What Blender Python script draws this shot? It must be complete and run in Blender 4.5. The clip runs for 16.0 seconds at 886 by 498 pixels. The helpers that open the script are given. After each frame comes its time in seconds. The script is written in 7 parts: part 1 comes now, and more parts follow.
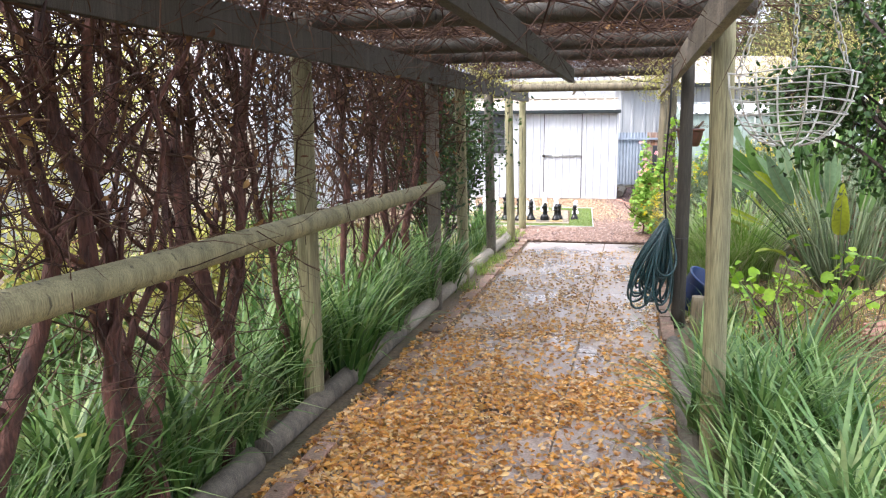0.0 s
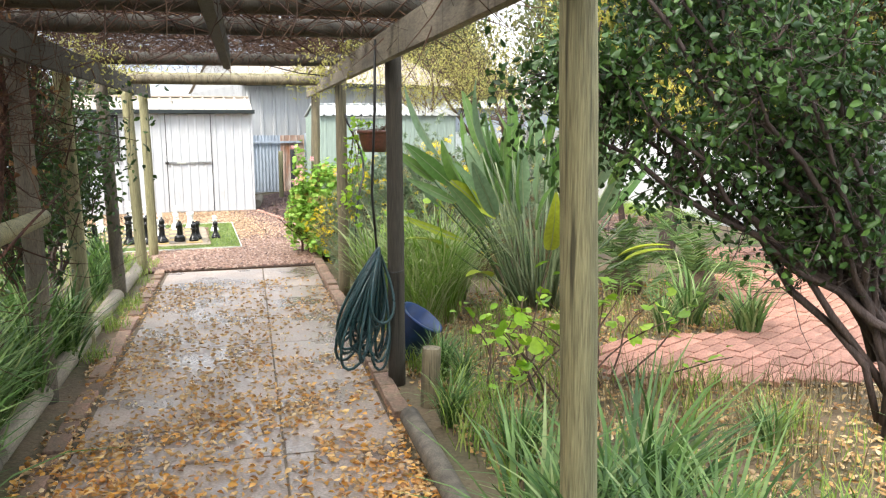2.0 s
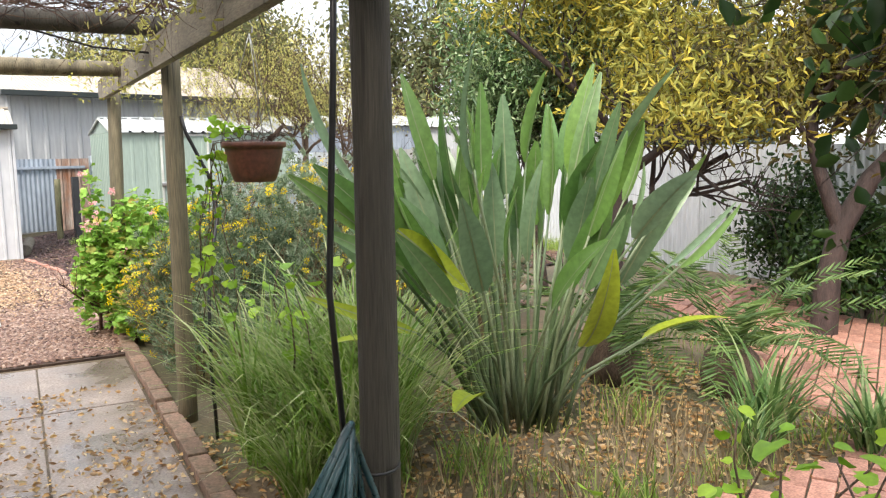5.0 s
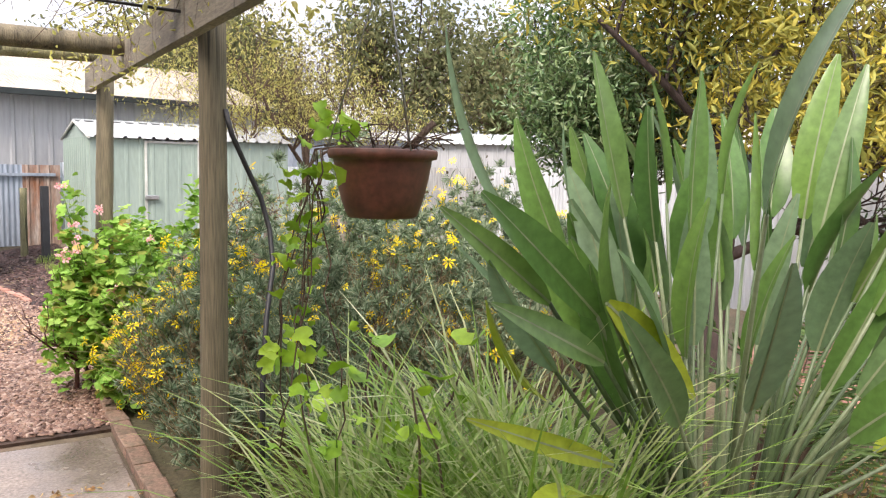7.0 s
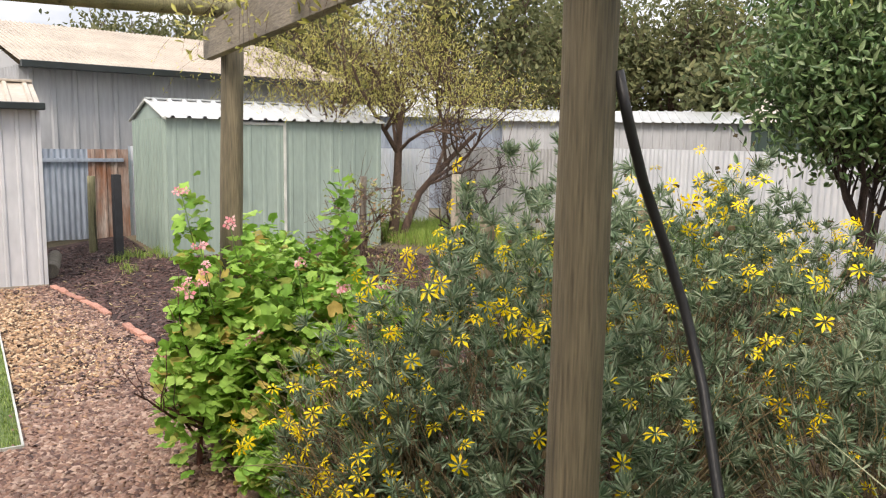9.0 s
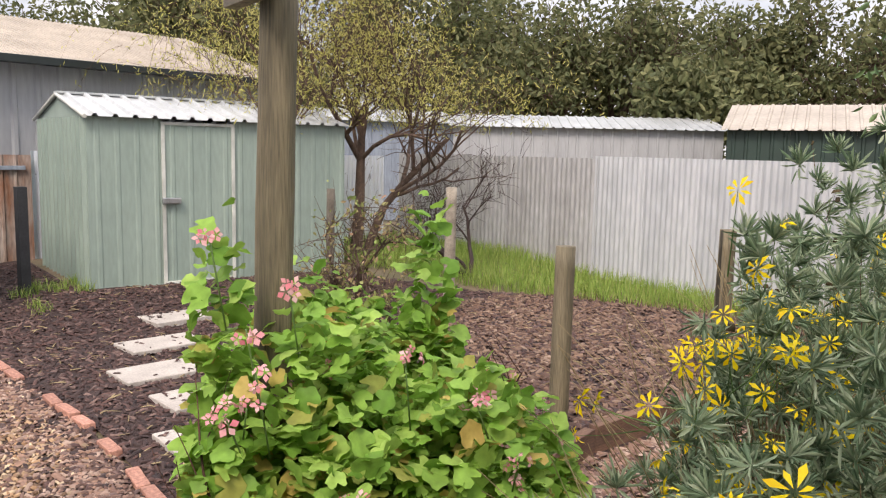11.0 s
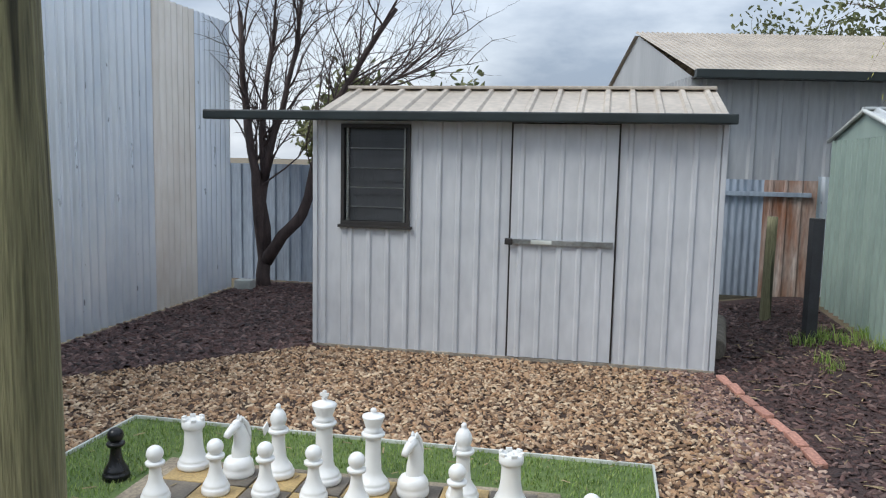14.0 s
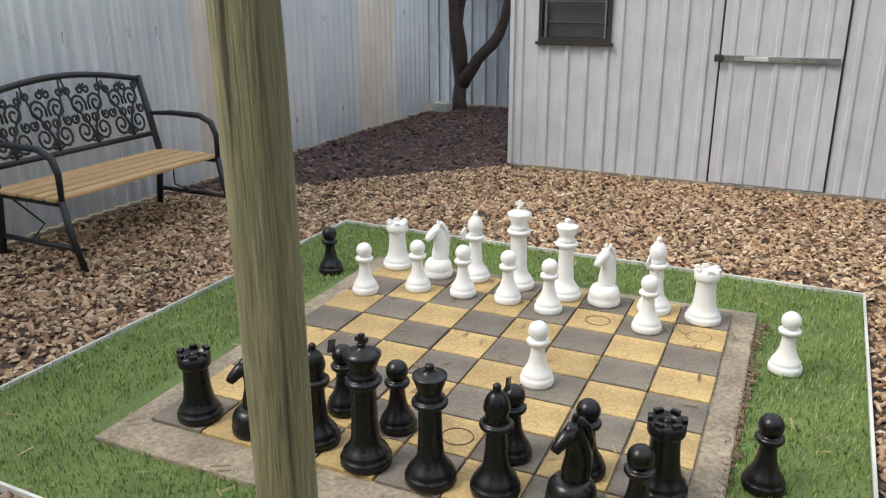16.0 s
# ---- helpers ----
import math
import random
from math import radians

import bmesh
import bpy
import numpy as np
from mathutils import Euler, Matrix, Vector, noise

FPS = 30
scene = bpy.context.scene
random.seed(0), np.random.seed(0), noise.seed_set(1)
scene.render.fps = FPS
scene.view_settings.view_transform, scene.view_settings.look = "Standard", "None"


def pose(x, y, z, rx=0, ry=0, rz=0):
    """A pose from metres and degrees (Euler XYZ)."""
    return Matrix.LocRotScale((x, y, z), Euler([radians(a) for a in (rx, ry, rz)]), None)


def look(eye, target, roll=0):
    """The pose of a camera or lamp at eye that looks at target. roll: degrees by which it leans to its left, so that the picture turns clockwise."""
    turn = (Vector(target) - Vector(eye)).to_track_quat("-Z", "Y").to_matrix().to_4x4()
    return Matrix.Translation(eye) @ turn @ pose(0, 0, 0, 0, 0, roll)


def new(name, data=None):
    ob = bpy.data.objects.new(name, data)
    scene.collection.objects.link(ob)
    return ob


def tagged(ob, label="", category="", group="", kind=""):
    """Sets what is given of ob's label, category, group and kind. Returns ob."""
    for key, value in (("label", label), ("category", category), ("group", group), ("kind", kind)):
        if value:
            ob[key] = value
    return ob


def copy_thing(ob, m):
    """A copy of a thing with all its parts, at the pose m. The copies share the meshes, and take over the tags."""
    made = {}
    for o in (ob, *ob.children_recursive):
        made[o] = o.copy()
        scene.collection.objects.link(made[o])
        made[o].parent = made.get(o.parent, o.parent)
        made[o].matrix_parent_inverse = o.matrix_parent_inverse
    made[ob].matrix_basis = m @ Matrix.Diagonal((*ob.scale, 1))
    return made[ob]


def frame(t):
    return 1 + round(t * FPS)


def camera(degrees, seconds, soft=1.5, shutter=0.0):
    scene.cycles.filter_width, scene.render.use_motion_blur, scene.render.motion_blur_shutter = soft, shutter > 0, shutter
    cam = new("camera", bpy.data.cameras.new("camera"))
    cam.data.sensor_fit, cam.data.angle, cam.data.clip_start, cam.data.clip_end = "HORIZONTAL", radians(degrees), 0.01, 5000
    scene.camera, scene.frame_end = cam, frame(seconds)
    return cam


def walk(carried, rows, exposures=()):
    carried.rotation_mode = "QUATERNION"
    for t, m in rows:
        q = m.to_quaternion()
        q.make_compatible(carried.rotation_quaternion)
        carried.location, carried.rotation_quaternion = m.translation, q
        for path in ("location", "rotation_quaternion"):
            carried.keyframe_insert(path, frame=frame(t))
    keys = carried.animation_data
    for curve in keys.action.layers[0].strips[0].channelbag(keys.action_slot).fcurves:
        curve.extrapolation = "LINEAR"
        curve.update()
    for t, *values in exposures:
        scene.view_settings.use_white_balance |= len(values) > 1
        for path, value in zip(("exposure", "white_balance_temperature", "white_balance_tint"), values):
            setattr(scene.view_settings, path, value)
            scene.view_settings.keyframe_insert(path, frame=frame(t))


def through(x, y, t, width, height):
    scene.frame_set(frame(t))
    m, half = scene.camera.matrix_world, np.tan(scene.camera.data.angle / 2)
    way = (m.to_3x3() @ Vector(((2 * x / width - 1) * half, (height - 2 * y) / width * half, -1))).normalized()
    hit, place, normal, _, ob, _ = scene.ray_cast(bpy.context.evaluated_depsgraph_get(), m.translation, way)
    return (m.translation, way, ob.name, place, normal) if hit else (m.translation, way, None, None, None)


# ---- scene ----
cam = camera(58.7, 16.0, 1.2)
PATH = [
    (0, (-0.058, 0.172, 1.621), (-0.404, 2.117, 1.309), -0.3),
    (0.5, (-0.212, 0.584, 1.621), (-0.272, 2.557, 1.296), 0.1),
    (1, (-0.368, 1.009, 1.638), (-0.142, 2.971, 1.325), 0.1),
    (1.5, (-0.381, 1.461, 1.636), (0.054, 3.39, 1.335), -0.3),
    (2, (-0.438, 1.961, 1.604), (0.155, 3.846, 1.295), -0.2),
    (2.5, (-0.338, 2.439, 1.572), (0.232, 4.329, 1.25), 0.0),
    (3, (-0.364, 2.909, 1.563), (0.144, 4.817, 1.247), -0.0),
    (3.5, (-0.303, 3.382, 1.547), (0.285, 5.267, 1.23), -0.1),
    (4, (-0.262, 3.895, 1.535), (0.463, 5.732, 1.22), -0.5),
    (4.2, (-0.238, 4.102, 1.537), (0.567, 5.905, 1.224), -0.7),
    (6.5, (-0.097, 6.083, 1.541), (1.114, 7.666, 1.377), 0.7),
    (7, (-0.045, 6.476, 1.532), (1.077, 8.118, 1.322), 1.3),
    (7.5, (-0.044, 6.967, 1.565), (1.016, 8.647, 1.323), 1.6),
    (8, (-0.022, 7.412, 1.543), (0.999, 9.112, 1.282), 1.1),
    (8.5, (-0.024, 7.839, 1.576), (0.991, 9.541, 1.307), 1.3),
    (9, (-0.076, 8.274, 1.591), (0.959, 9.963, 1.32), 0.9),
    (11.3, (0.03, 10.222, 1.574), (1.269, 11.772, 1.324), 1.3),
    (11.5, (0.023, 10.341, 1.579), (1.238, 11.908, 1.32), 1.3),
    (12, (0.087, 10.682, 1.581), (1.176, 12.338, 1.309), 1.3),
    (12.5, (-0.028, 11.024, 1.566), (0.877, 12.785, 1.282), 1.4),
    (13, (-0.065, 11.302, 1.563), (0.442, 13.218, 1.294), 0.9),
    (13.5, (-0.1, 11.432, 1.579), (-0.108, 13.417, 1.339), 1.0),
    (14, (-0.163, 11.414, 1.564), (-0.57, 13.358, 1.335), 1.2),
    (14.5, (-0.169, 11.388, 1.565), (-0.822, 13.259, 1.295), 1.1),
    (15, (-0.201, 11.355, 1.531), (-0.96, 13.167, 1.16), 0.9),
    (15.5, (-0.186, 11.367, 1.49), (-0.996, 13.124, 0.983), 0.3),
    (16, (-0.169, 11.375, 1.463), (-0.996, 13.079, 0.821), -0.3),
]
walk(cam, [(t, look(eye, target, roll)) for t, eye, target, roll in PATH],
     exposures=((0, 1.85, 6500, 16), (1.5, 1.75, 6900, 10), (4, 1.4, 7100, 9), (7, 1.35, 7200, 18), (9.2, 0.85, 7400, 15), (12.6, 0.45, 6950, 20), (13.6, 0.2, 6250, 8), (14.6, 0.2, 6350, 8), (16, 0.4, 6900, 10)))

# ---- light: an overcast sky with a weak, wide sun ----
world = bpy.data.worlds.new("overcast_sky")
scene.world = world
world.use_nodes = True
wn, wl = world.node_tree.nodes, world.node_tree.links
wn.clear()
w_out = wn.new("ShaderNodeOutputWorld")
w_bg = wn.new("ShaderNodeBackground")
w_sky = wn.new("ShaderNodeTexSky")
w_sky.sky_type = "NISHITA"
w_sky.sun_disc = False
w_sky.sun_elevation, w_sky.sun_rotation = radians(48), radians(-60)
w_sky.dust_density, w_sky.air_density = 3.0, 1.2
w_co = wn.new("ShaderNodeTexCoord")
w_no = wn.new("ShaderNodeTexNoise")
w_no.inputs["Scale"].default_value = 2.6
w_no.inputs["Detail"].default_value = 7
w_no.inputs["Roughness"].default_value = 0.55
w_map = wn.new("ShaderNodeMapping")
w_map.inputs["Scale"].default_value = (1, 1, 2.6)
w_ramp = wn.new("ShaderNodeValToRGB")
w_ramp.color_ramp.elements[0].position = 0.38
w_ramp.color_ramp.elements[0].color = (3.1, 3.7, 4.7, 1)
w_ramp.color_ramp.elements[1].position = 0.72
w_ramp.color_ramp.elements[1].color = (9.5, 9.9, 10.4, 1)
w_mix = wn.new("ShaderNodeMix")
w_mix.data_type = "RGBA"
w_mix.inputs["Factor"].default_value = 0.88
wl.new(w_co.outputs["Generated"], w_map.inputs["Vector"])
wl.new(w_map.outputs["Vector"], w_no.inputs["Vector"])
wl.new(w_no.outputs["Fac"], w_ramp.inputs["Fac"])
wl.new(w_sky.outputs["Color"], w_mix.inputs["A"])
wl.new(w_ramp.outputs["Color"], w_mix.inputs["B"])
w_sep = wn.new("ShaderNodeSeparateXYZ")
wl.new(w_co.outputs["Generated"], w_sep.inputs["Vector"])
w_lift = wn.new("ShaderNodeMapRange")
w_lift.inputs["From Min"].default_value, w_lift.inputs["From Max"].default_value = 0.0, 1.0
w_lift.inputs["To Min"].default_value, w_lift.inputs["To Max"].default_value = 0.62, 1.45
wl.new(w_sep.outputs["Z"], w_lift.inputs["Value"])
w_scale = wn.new("ShaderNodeVectorMath")
w_scale.operation = "SCALE"
wl.new(w_mix.outputs["Result"], w_scale.inputs["Vector"])
wl.new(w_lift.outputs["Result"], w_scale.inputs["Scale"])
wl.new(w_scale.outputs["Vector"], w_bg.inputs["Color"])
w_bg.inputs["Strength"].default_value = 0.15
wl.new(w_bg.outputs["Background"], w_out.inputs["Surface"])
sun = new("sun", bpy.data.lights.new("sun", "SUN"))
sun.data.energy, sun.data.angle, sun.data.color = 2.0, radians(20), (1.0, 0.96, 0.9)
sun.matrix_world = look((-6, 4, 9), (0, 9, 0))

# ---- tools ----
rng = random.Random(7)
nrg = np.random.default_rng(11)


def material(name, base, rough=0.8, metal=0.0, vary=0.25, scale=6.0, fine=60.0, bump=0.15, tint=None, spec=0.5, island=False, stretch=(1, 1, 1), obj_random=0.0, relief=0.01, wet=False, cracks=0.0):
    """A surface: colour varied at two scales, uneven roughness, and fine relief."""
    m = bpy.data.materials.new(name)
    m.use_nodes = True
    n, l = m.node_tree.nodes, m.node_tree.links
    p = n["Principled BSDF"]
    p.inputs["Roughness"].default_value = rough
    p.inputs["Metallic"].default_value = metal
    p.inputs["Specular IOR Level"].default_value = spec
    co = n.new("ShaderNodeTexCoord")
    mp = n.new("ShaderNodeMapping")
    mp.inputs["Scale"].default_value = stretch
    l.new(co.outputs["Object"], mp.inputs["Vector"])
    a, b = n.new("ShaderNodeTexNoise"), n.new("ShaderNodeTexNoise")
    for t, s, d in ((a, scale, 5), (b, fine, 4)):
        t.inputs["Scale"].default_value, t.inputs["Detail"].default_value = s, d
        l.new(mp.outputs["Vector"], t.inputs["Vector"])
    tint = tint or [c * 0.55 for c in base]
    r = n.new("ShaderNodeValToRGB")
    e = r.color_ramp.elements
    e[0].position, e[1].position = 0.32, 0.68
    e[0].color, e[1].color = (*tint, 1), (*base, 1)
    l.new(a.outputs["Fac"], r.inputs["Fac"])
    mix = n.new("ShaderNodeMix")
    mix.data_type, mix.blend_type = "RGBA", "OVERLAY"
    mix.inputs["Factor"].default_value = vary * 2
    l.new(r.outputs["Color"], mix.inputs["A"])
    l.new(b.outputs["Fac"], mix.inputs["B"])
    col = mix.outputs["Result"]
    if island or obj_random:
        hv = n.new("ShaderNodeHueSaturation")
        mr = n.new("ShaderNodeMapRange")
        amount = obj_random or 0.45
        mr.inputs["To Min"].default_value, mr.inputs["To Max"].default_value = 1 - amount, 1 + amount
        if island:
            g = n.new("ShaderNodeNewGeometry")
            l.new(g.outputs["Random Per Island"], mr.inputs["Value"])
        else:
            g = n.new("ShaderNodeObjectInfo")
            l.new(g.outputs["Random"], mr.inputs["Value"])
        l.new(mr.outputs["Result"], hv.inputs["Value"])
        l.new(col, hv.inputs["Color"])
        col = hv.outputs["Color"]
    l.new(col, p.inputs["Base Color"])
    rr = n.new("ShaderNodeMapRange")
    rr.inputs["To Min"].default_value, rr.inputs["To Max"].default_value = max(0.02, rough - 0.12), min(1, rough + 0.12)
    l.new(b.outputs["Fac"], rr.inputs["Value"])
    if wet:
        rr.inputs["From Min"].default_value, rr.inputs["From Max"].default_value = 0.36, 0.58
        rr.inputs["To Min"].default_value, rr.inputs["To Max"].default_value = 0.10, 0.55
        l.new(a.outputs["Fac"], rr.inputs["Value"])
    l.new(rr.outputs["Result"], p.inputs["Roughness"])
    if cracks:
        mc = n.new("ShaderNodeMapping")
        mc.inputs["Scale"].default_value = (26, 26, 0.9)
        l.new(co.outputs["Object"], mc.inputs["Vector"])
        cn = n.new("ShaderNodeTexNoise")
        cn.inputs["Scale"].default_value, cn.inputs["Detail"].default_value = 1.0, 2
        l.new(mc.outputs["Vector"], cn.inputs["Vector"])
        cr = n.new("ShaderNodeMapRange")
        cr.inputs["From Min"].default_value, cr.inputs["From Max"].default_value = 0.30, 0.37
        cr.inputs["To Min"].default_value, cr.inputs["To Max"].default_value = 1 - cracks, 1.0
        l.new(cn.outputs["Fac"], cr.inputs["Value"])
        cm = n.new("ShaderNodeMix")
        cm.data_type, cm.blend_type = "RGBA", "MULTIPLY"
        cm.inputs["Factor"].default_value = 1.0
        l.new(col, cm.inputs["A"])
        l.new(cr.outputs["Result"], cm.inputs["B"])
        l.new(cm.outputs["Result"], p.inputs["Base Color"])
    if bump:
        bp = n.new("ShaderNodeBump")
        bp.inputs["Strength"].default_value, bp.inputs["Distance"].default_value = bump, relief
        l.new(b.outputs["Fac"], bp.inputs["Height"])
        l.new(bp.outputs["Normal"], p.inputs["Normal"])
    return m


def ramped(name, colours, rough=0.9, spec=0.3, through=0.0, by_object=False):
    """Leaves, chips and flakes: each island takes its own colour from the list."""
    m = bpy.data.materials.new(name)
    m.use_nodes = True
    n, l = m.node_tree.nodes, m.node_tree.links
    p = n["Principled BSDF"]
    p.inputs["Roughness"].default_value, p.inputs["Specular IOR Level"].default_value = rough, spec
    g = n.new("ShaderNodeNewGeometry")
    r = n.new("ShaderNodeValToRGB")
    e = r.color_ramp.elements
    while len(e) < len(colours):
        e.new(0.5)
    for i, c in enumerate(colours):
        e[i].position, e[i].color = i / max(1, len(colours) - 1), (*c, 1)
    if by_object:
        g = n.new("ShaderNodeObjectInfo")
        l.new(g.outputs["Random"], r.inputs["Fac"])
    else:
        l.new(g.outputs["Random Per Island"], r.inputs["Fac"])
    co = n.new("ShaderNodeTexCoord")
    t = n.new("ShaderNodeTexNoise")
    t.inputs["Scale"].default_value, t.inputs["Detail"].default_value = 35, 4
    l.new(co.outputs["Object"], t.inputs["Vector"])
    mx = n.new("ShaderNodeMix")
    mx.data_type, mx.blend_type = "RGBA", "OVERLAY"
    mx.inputs["Factor"].default_value = 0.45
    l.new(r.outputs["Color"], mx.inputs["A"])
    l.new(t.outputs["Fac"], mx.inputs["B"])
    l.new(mx.outputs["Result"], p.inputs["Base Color"])
    if through:
        tr = n.new("ShaderNodeBsdfTranslucent")
        ms = n.new("ShaderNodeMixShader")
        ms.inputs["Fac"].default_value = through
        l.new(mx.outputs["Result"], tr.inputs["Color"])
        l.new(p.outputs["BSDF"], ms.inputs[1])
        l.new(tr.outputs["BSDF"], ms.inputs[2])
        l.new(ms.outputs["Shader"], n["Material Output"].inputs["Surface"])
    return m


def mesh_from(name, verts, faces, mat, smooth=False):
    me = bpy.data.meshes.new(name)
    me.from_pydata([tuple(v) for v in verts], [], faces)
    me.materials.append(mat)
    if smooth:
        me.shade_smooth()
    me.update()
    return me


def quads_mesh(name, verts, quads, mat, smooth=False):
    """Many quads from arrays: verts (n, 3), quads (m, 4)."""
    verts, quads = np.asarray(verts, dtype=np.float32), np.asarray(quads, dtype=np.int32)
    me = bpy.data.meshes.new(name)
    me.vertices.add(len(verts))
    me.vertices.foreach_set("co", verts.ravel())
    me.loops.add(quads.size)
    me.loops.foreach_set("vertex_index", quads.ravel())
    me.polygons.add(len(quads))
    me.polygons.foreach_set("loop_start", np.arange(0, quads.size, 4, dtype=np.int32))
    me.polygons.foreach_set("loop_total", np.full(len(quads), 4, dtype=np.int32))
    me.materials.append(mat)
    me.update(calc_edges=True)
    if smooth:
        me.shade_smooth()
    return me


def empty(name, at, label, category, group="", rz=0.0):
    ob = new(name)
    ob.empty_display_size = 0.1
    ob.matrix_world = pose(*at, 0, 0, rz)
    return tagged(ob, label, category, group)


def part(name, data, mat, parent, label=""):
    """Links a bmesh or a mesh as one object under a thing or a part; its coordinates are the parent's."""
    if isinstance(data, bmesh.types.BMesh):
        me = bpy.data.meshes.new(name)
        data.to_mesh(me)
        data.free()
        me.materials.append(mat)
    else:
        me = data
    ob = new(name, me)
    ob.parent = parent
    if label:
        ob["label"] = label
    return ob


def thing(name, data, mat, label, category, group="", kind="", at=None):
    if isinstance(data, bmesh.types.BMesh):
        me = bpy.data.meshes.new(name)
        data.to_mesh(me)
        data.free()
        me.materials.append(mat)
    else:
        me = data
    ob = new(name, me)
    if at is not None:
        ob.matrix_world = at
    return tagged(ob, label, category, group, kind)


def box(bm, x0, y0, z0, x1, y1, z1, bevel=0.0, m=None):
    r = bmesh.ops.create_cube(bm, size=1.0)
    vs = r["verts"]
    mm = Matrix.Translation(((x0 + x1) / 2, (y0 + y1) / 2, (z0 + z1) / 2)) @ Matrix.Diagonal((abs(x1 - x0), abs(y1 - y0), abs(z1 - z0), 1))
    bmesh.ops.transform(bm, matrix=(m @ mm) if m else mm, verts=vs)
    if bevel:
        es = list({e for v in vs for e in v.link_edges})
        bmesh.ops.bevel(bm, geom=es, offset=bevel, segments=2, affect="EDGES", profile=0.6)
    return bm


def boxed(*a, **k):
    return box(bmesh.new(), *a, **k)


def tube(bm, pts, radii, sides=8, cap=True):
    """A tube along points, with a radius at each."""
    pts = [Vector(p) for p in pts]
    if not hasattr(radii, "__len__"):
        radii = [radii] * len(pts)
    rings = []
    prev = None
    for i, p in enumerate(pts):
        d = (pts[min(i + 1, len(pts) - 1)] - pts[max(i - 1, 0)]).normalized()
        if prev is None:
            a = d.orthogonal().normalized()
        else:
            a = (prev - d * prev.dot(d))
            a = a.normalized() if a.length > 1e-6 else d.orthogonal().normalized()
        prev = a
        b = d.cross(a)
        rings.append([bm.verts.new(p + (a * math.cos(2 * math.pi * k / sides) + b * math.sin(2 * math.pi * k / sides)) * radii[i]) for k in range(sides)])
    for r0, r1 in zip(rings, rings[1:]):
        for k in range(sides):
            f = bm.faces.new((r0[k], r0[(k + 1) % sides], r1[(k + 1) % sides], r1[k]))
            f.smooth = True
    if cap:
        bm.faces.new(rings[0][::-1])
        bm.faces.new(rings[-1])
    return bm


def lathe(bm, profile, sides=24):
    rings = []
    for r, z in profile:
        rings.append([bm.verts.new((max(r, 1e-4) * math.cos(2 * math.pi * k / sides), max(r, 1e-4) * math.sin(2 * math.pi * k / sides), z)) for k in range(sides)])
    for r0, r1 in zip(rings, rings[1:]):
        for k in range(sides):
            f = bm.faces.new((r0[k], r0[(k + 1) % sides], r1[(k + 1) % sides], r1[k]))
            f.smooth = True
    bm.faces.new(rings[0][::-1])
    bm.faces.new(rings[-1])
    return bm


def log_bm(p0, p1, r0, r1, seed=0, sides=14, steps=9):
    """A round timber: slightly bowed and uneven, with crisp sawn ends."""
    q = random.Random(seed)
    p0, p1 = Vector(p0), Vector(p1)
    side = (p1 - p0).orthogonal().normalized() * q.uniform(-0.008, 0.008)
    pts, rad = [], []
    for i in range(steps + 1):
        t = i / steps
        pts.append(p0.lerp(p1, t) + side * math.sin(math.pi * t))
        rad.append((r0 + (r1 - r0) * t) * q.uniform(0.975, 1.025))
    return tube(bmesh.new(), pts, rad, sides)


def sheet_mesh(name, length, height, mat, pitch=0.076, depth=0.017, kind="wave", thick=0.004, skew=0.0):
    """A profiled steel sheet: x along it, z up, y outwards (towards -y)."""
    xs, ys = [], []
    if kind == "wave":
        n = max(2, int(round(length / pitch * 6)))
        for i in range(n + 1):
            x = length * i / n
            xs.append(x)
            ys.append(-0.5 * depth * math.cos(2 * math.pi * x / pitch))
    else:
        x = 0.0
        rib = pitch * 0.16
        xs.append(0.0), ys.append(0.0)
        c = pitch / 2
        while c < length - rib:
            for dx, dy in ((-rib, 0), (-rib * 0.5, -depth), (rib * 0.5, -depth), (rib, 0)):
                xs.append(c + dx), ys.append(dy)
            c += pitch
        xs.append(length), ys.append(0.0)
    n = len(xs)
    v = []
    for z in (0.0, height):
        v += [(x, y, z) for x, y in zip(xs, ys)]
        v += [(x, y + thick, z) for x, y in zip(xs, ys)]
    f = []
    for i in range(n - 1):
        f.append((i, i + 1, 2 * n + i + 1, 2 * n + i))
        f.append((n + i + 1, n + i, 3 * n + i, 3 * n + i + 1))
        f.append((2 * n + i, 2 * n + i + 1, 3 * n + i + 1, 3 * n + i))
        f.append((i + 1, i, n + i, n + i + 1))
    f.append((n, 0, 2 * n, 3 * n))
    f.append((n - 1, 2 * n - 1, 4 * n - 1, 3 * n - 1))
    me = mesh_from(name, v, f, mat)
    return me


def along(p0, p1):
    """The pose with x along the ground line from p0 to p1, z up."""
    a = math.degrees(math.atan2(p1[1] - p0[1], p1[0] - p0[0]))
    return pose(p0[0], p0[1], p0[2] if len(p0) > 2 else 0, 0, 0, a)


def rand_dirs(n, up=0.0):
    d = nrg.normal(size=(n, 3))
    d[:, 2] += up
    return d / np.linalg.norm(d, axis=1, keepdims=True)


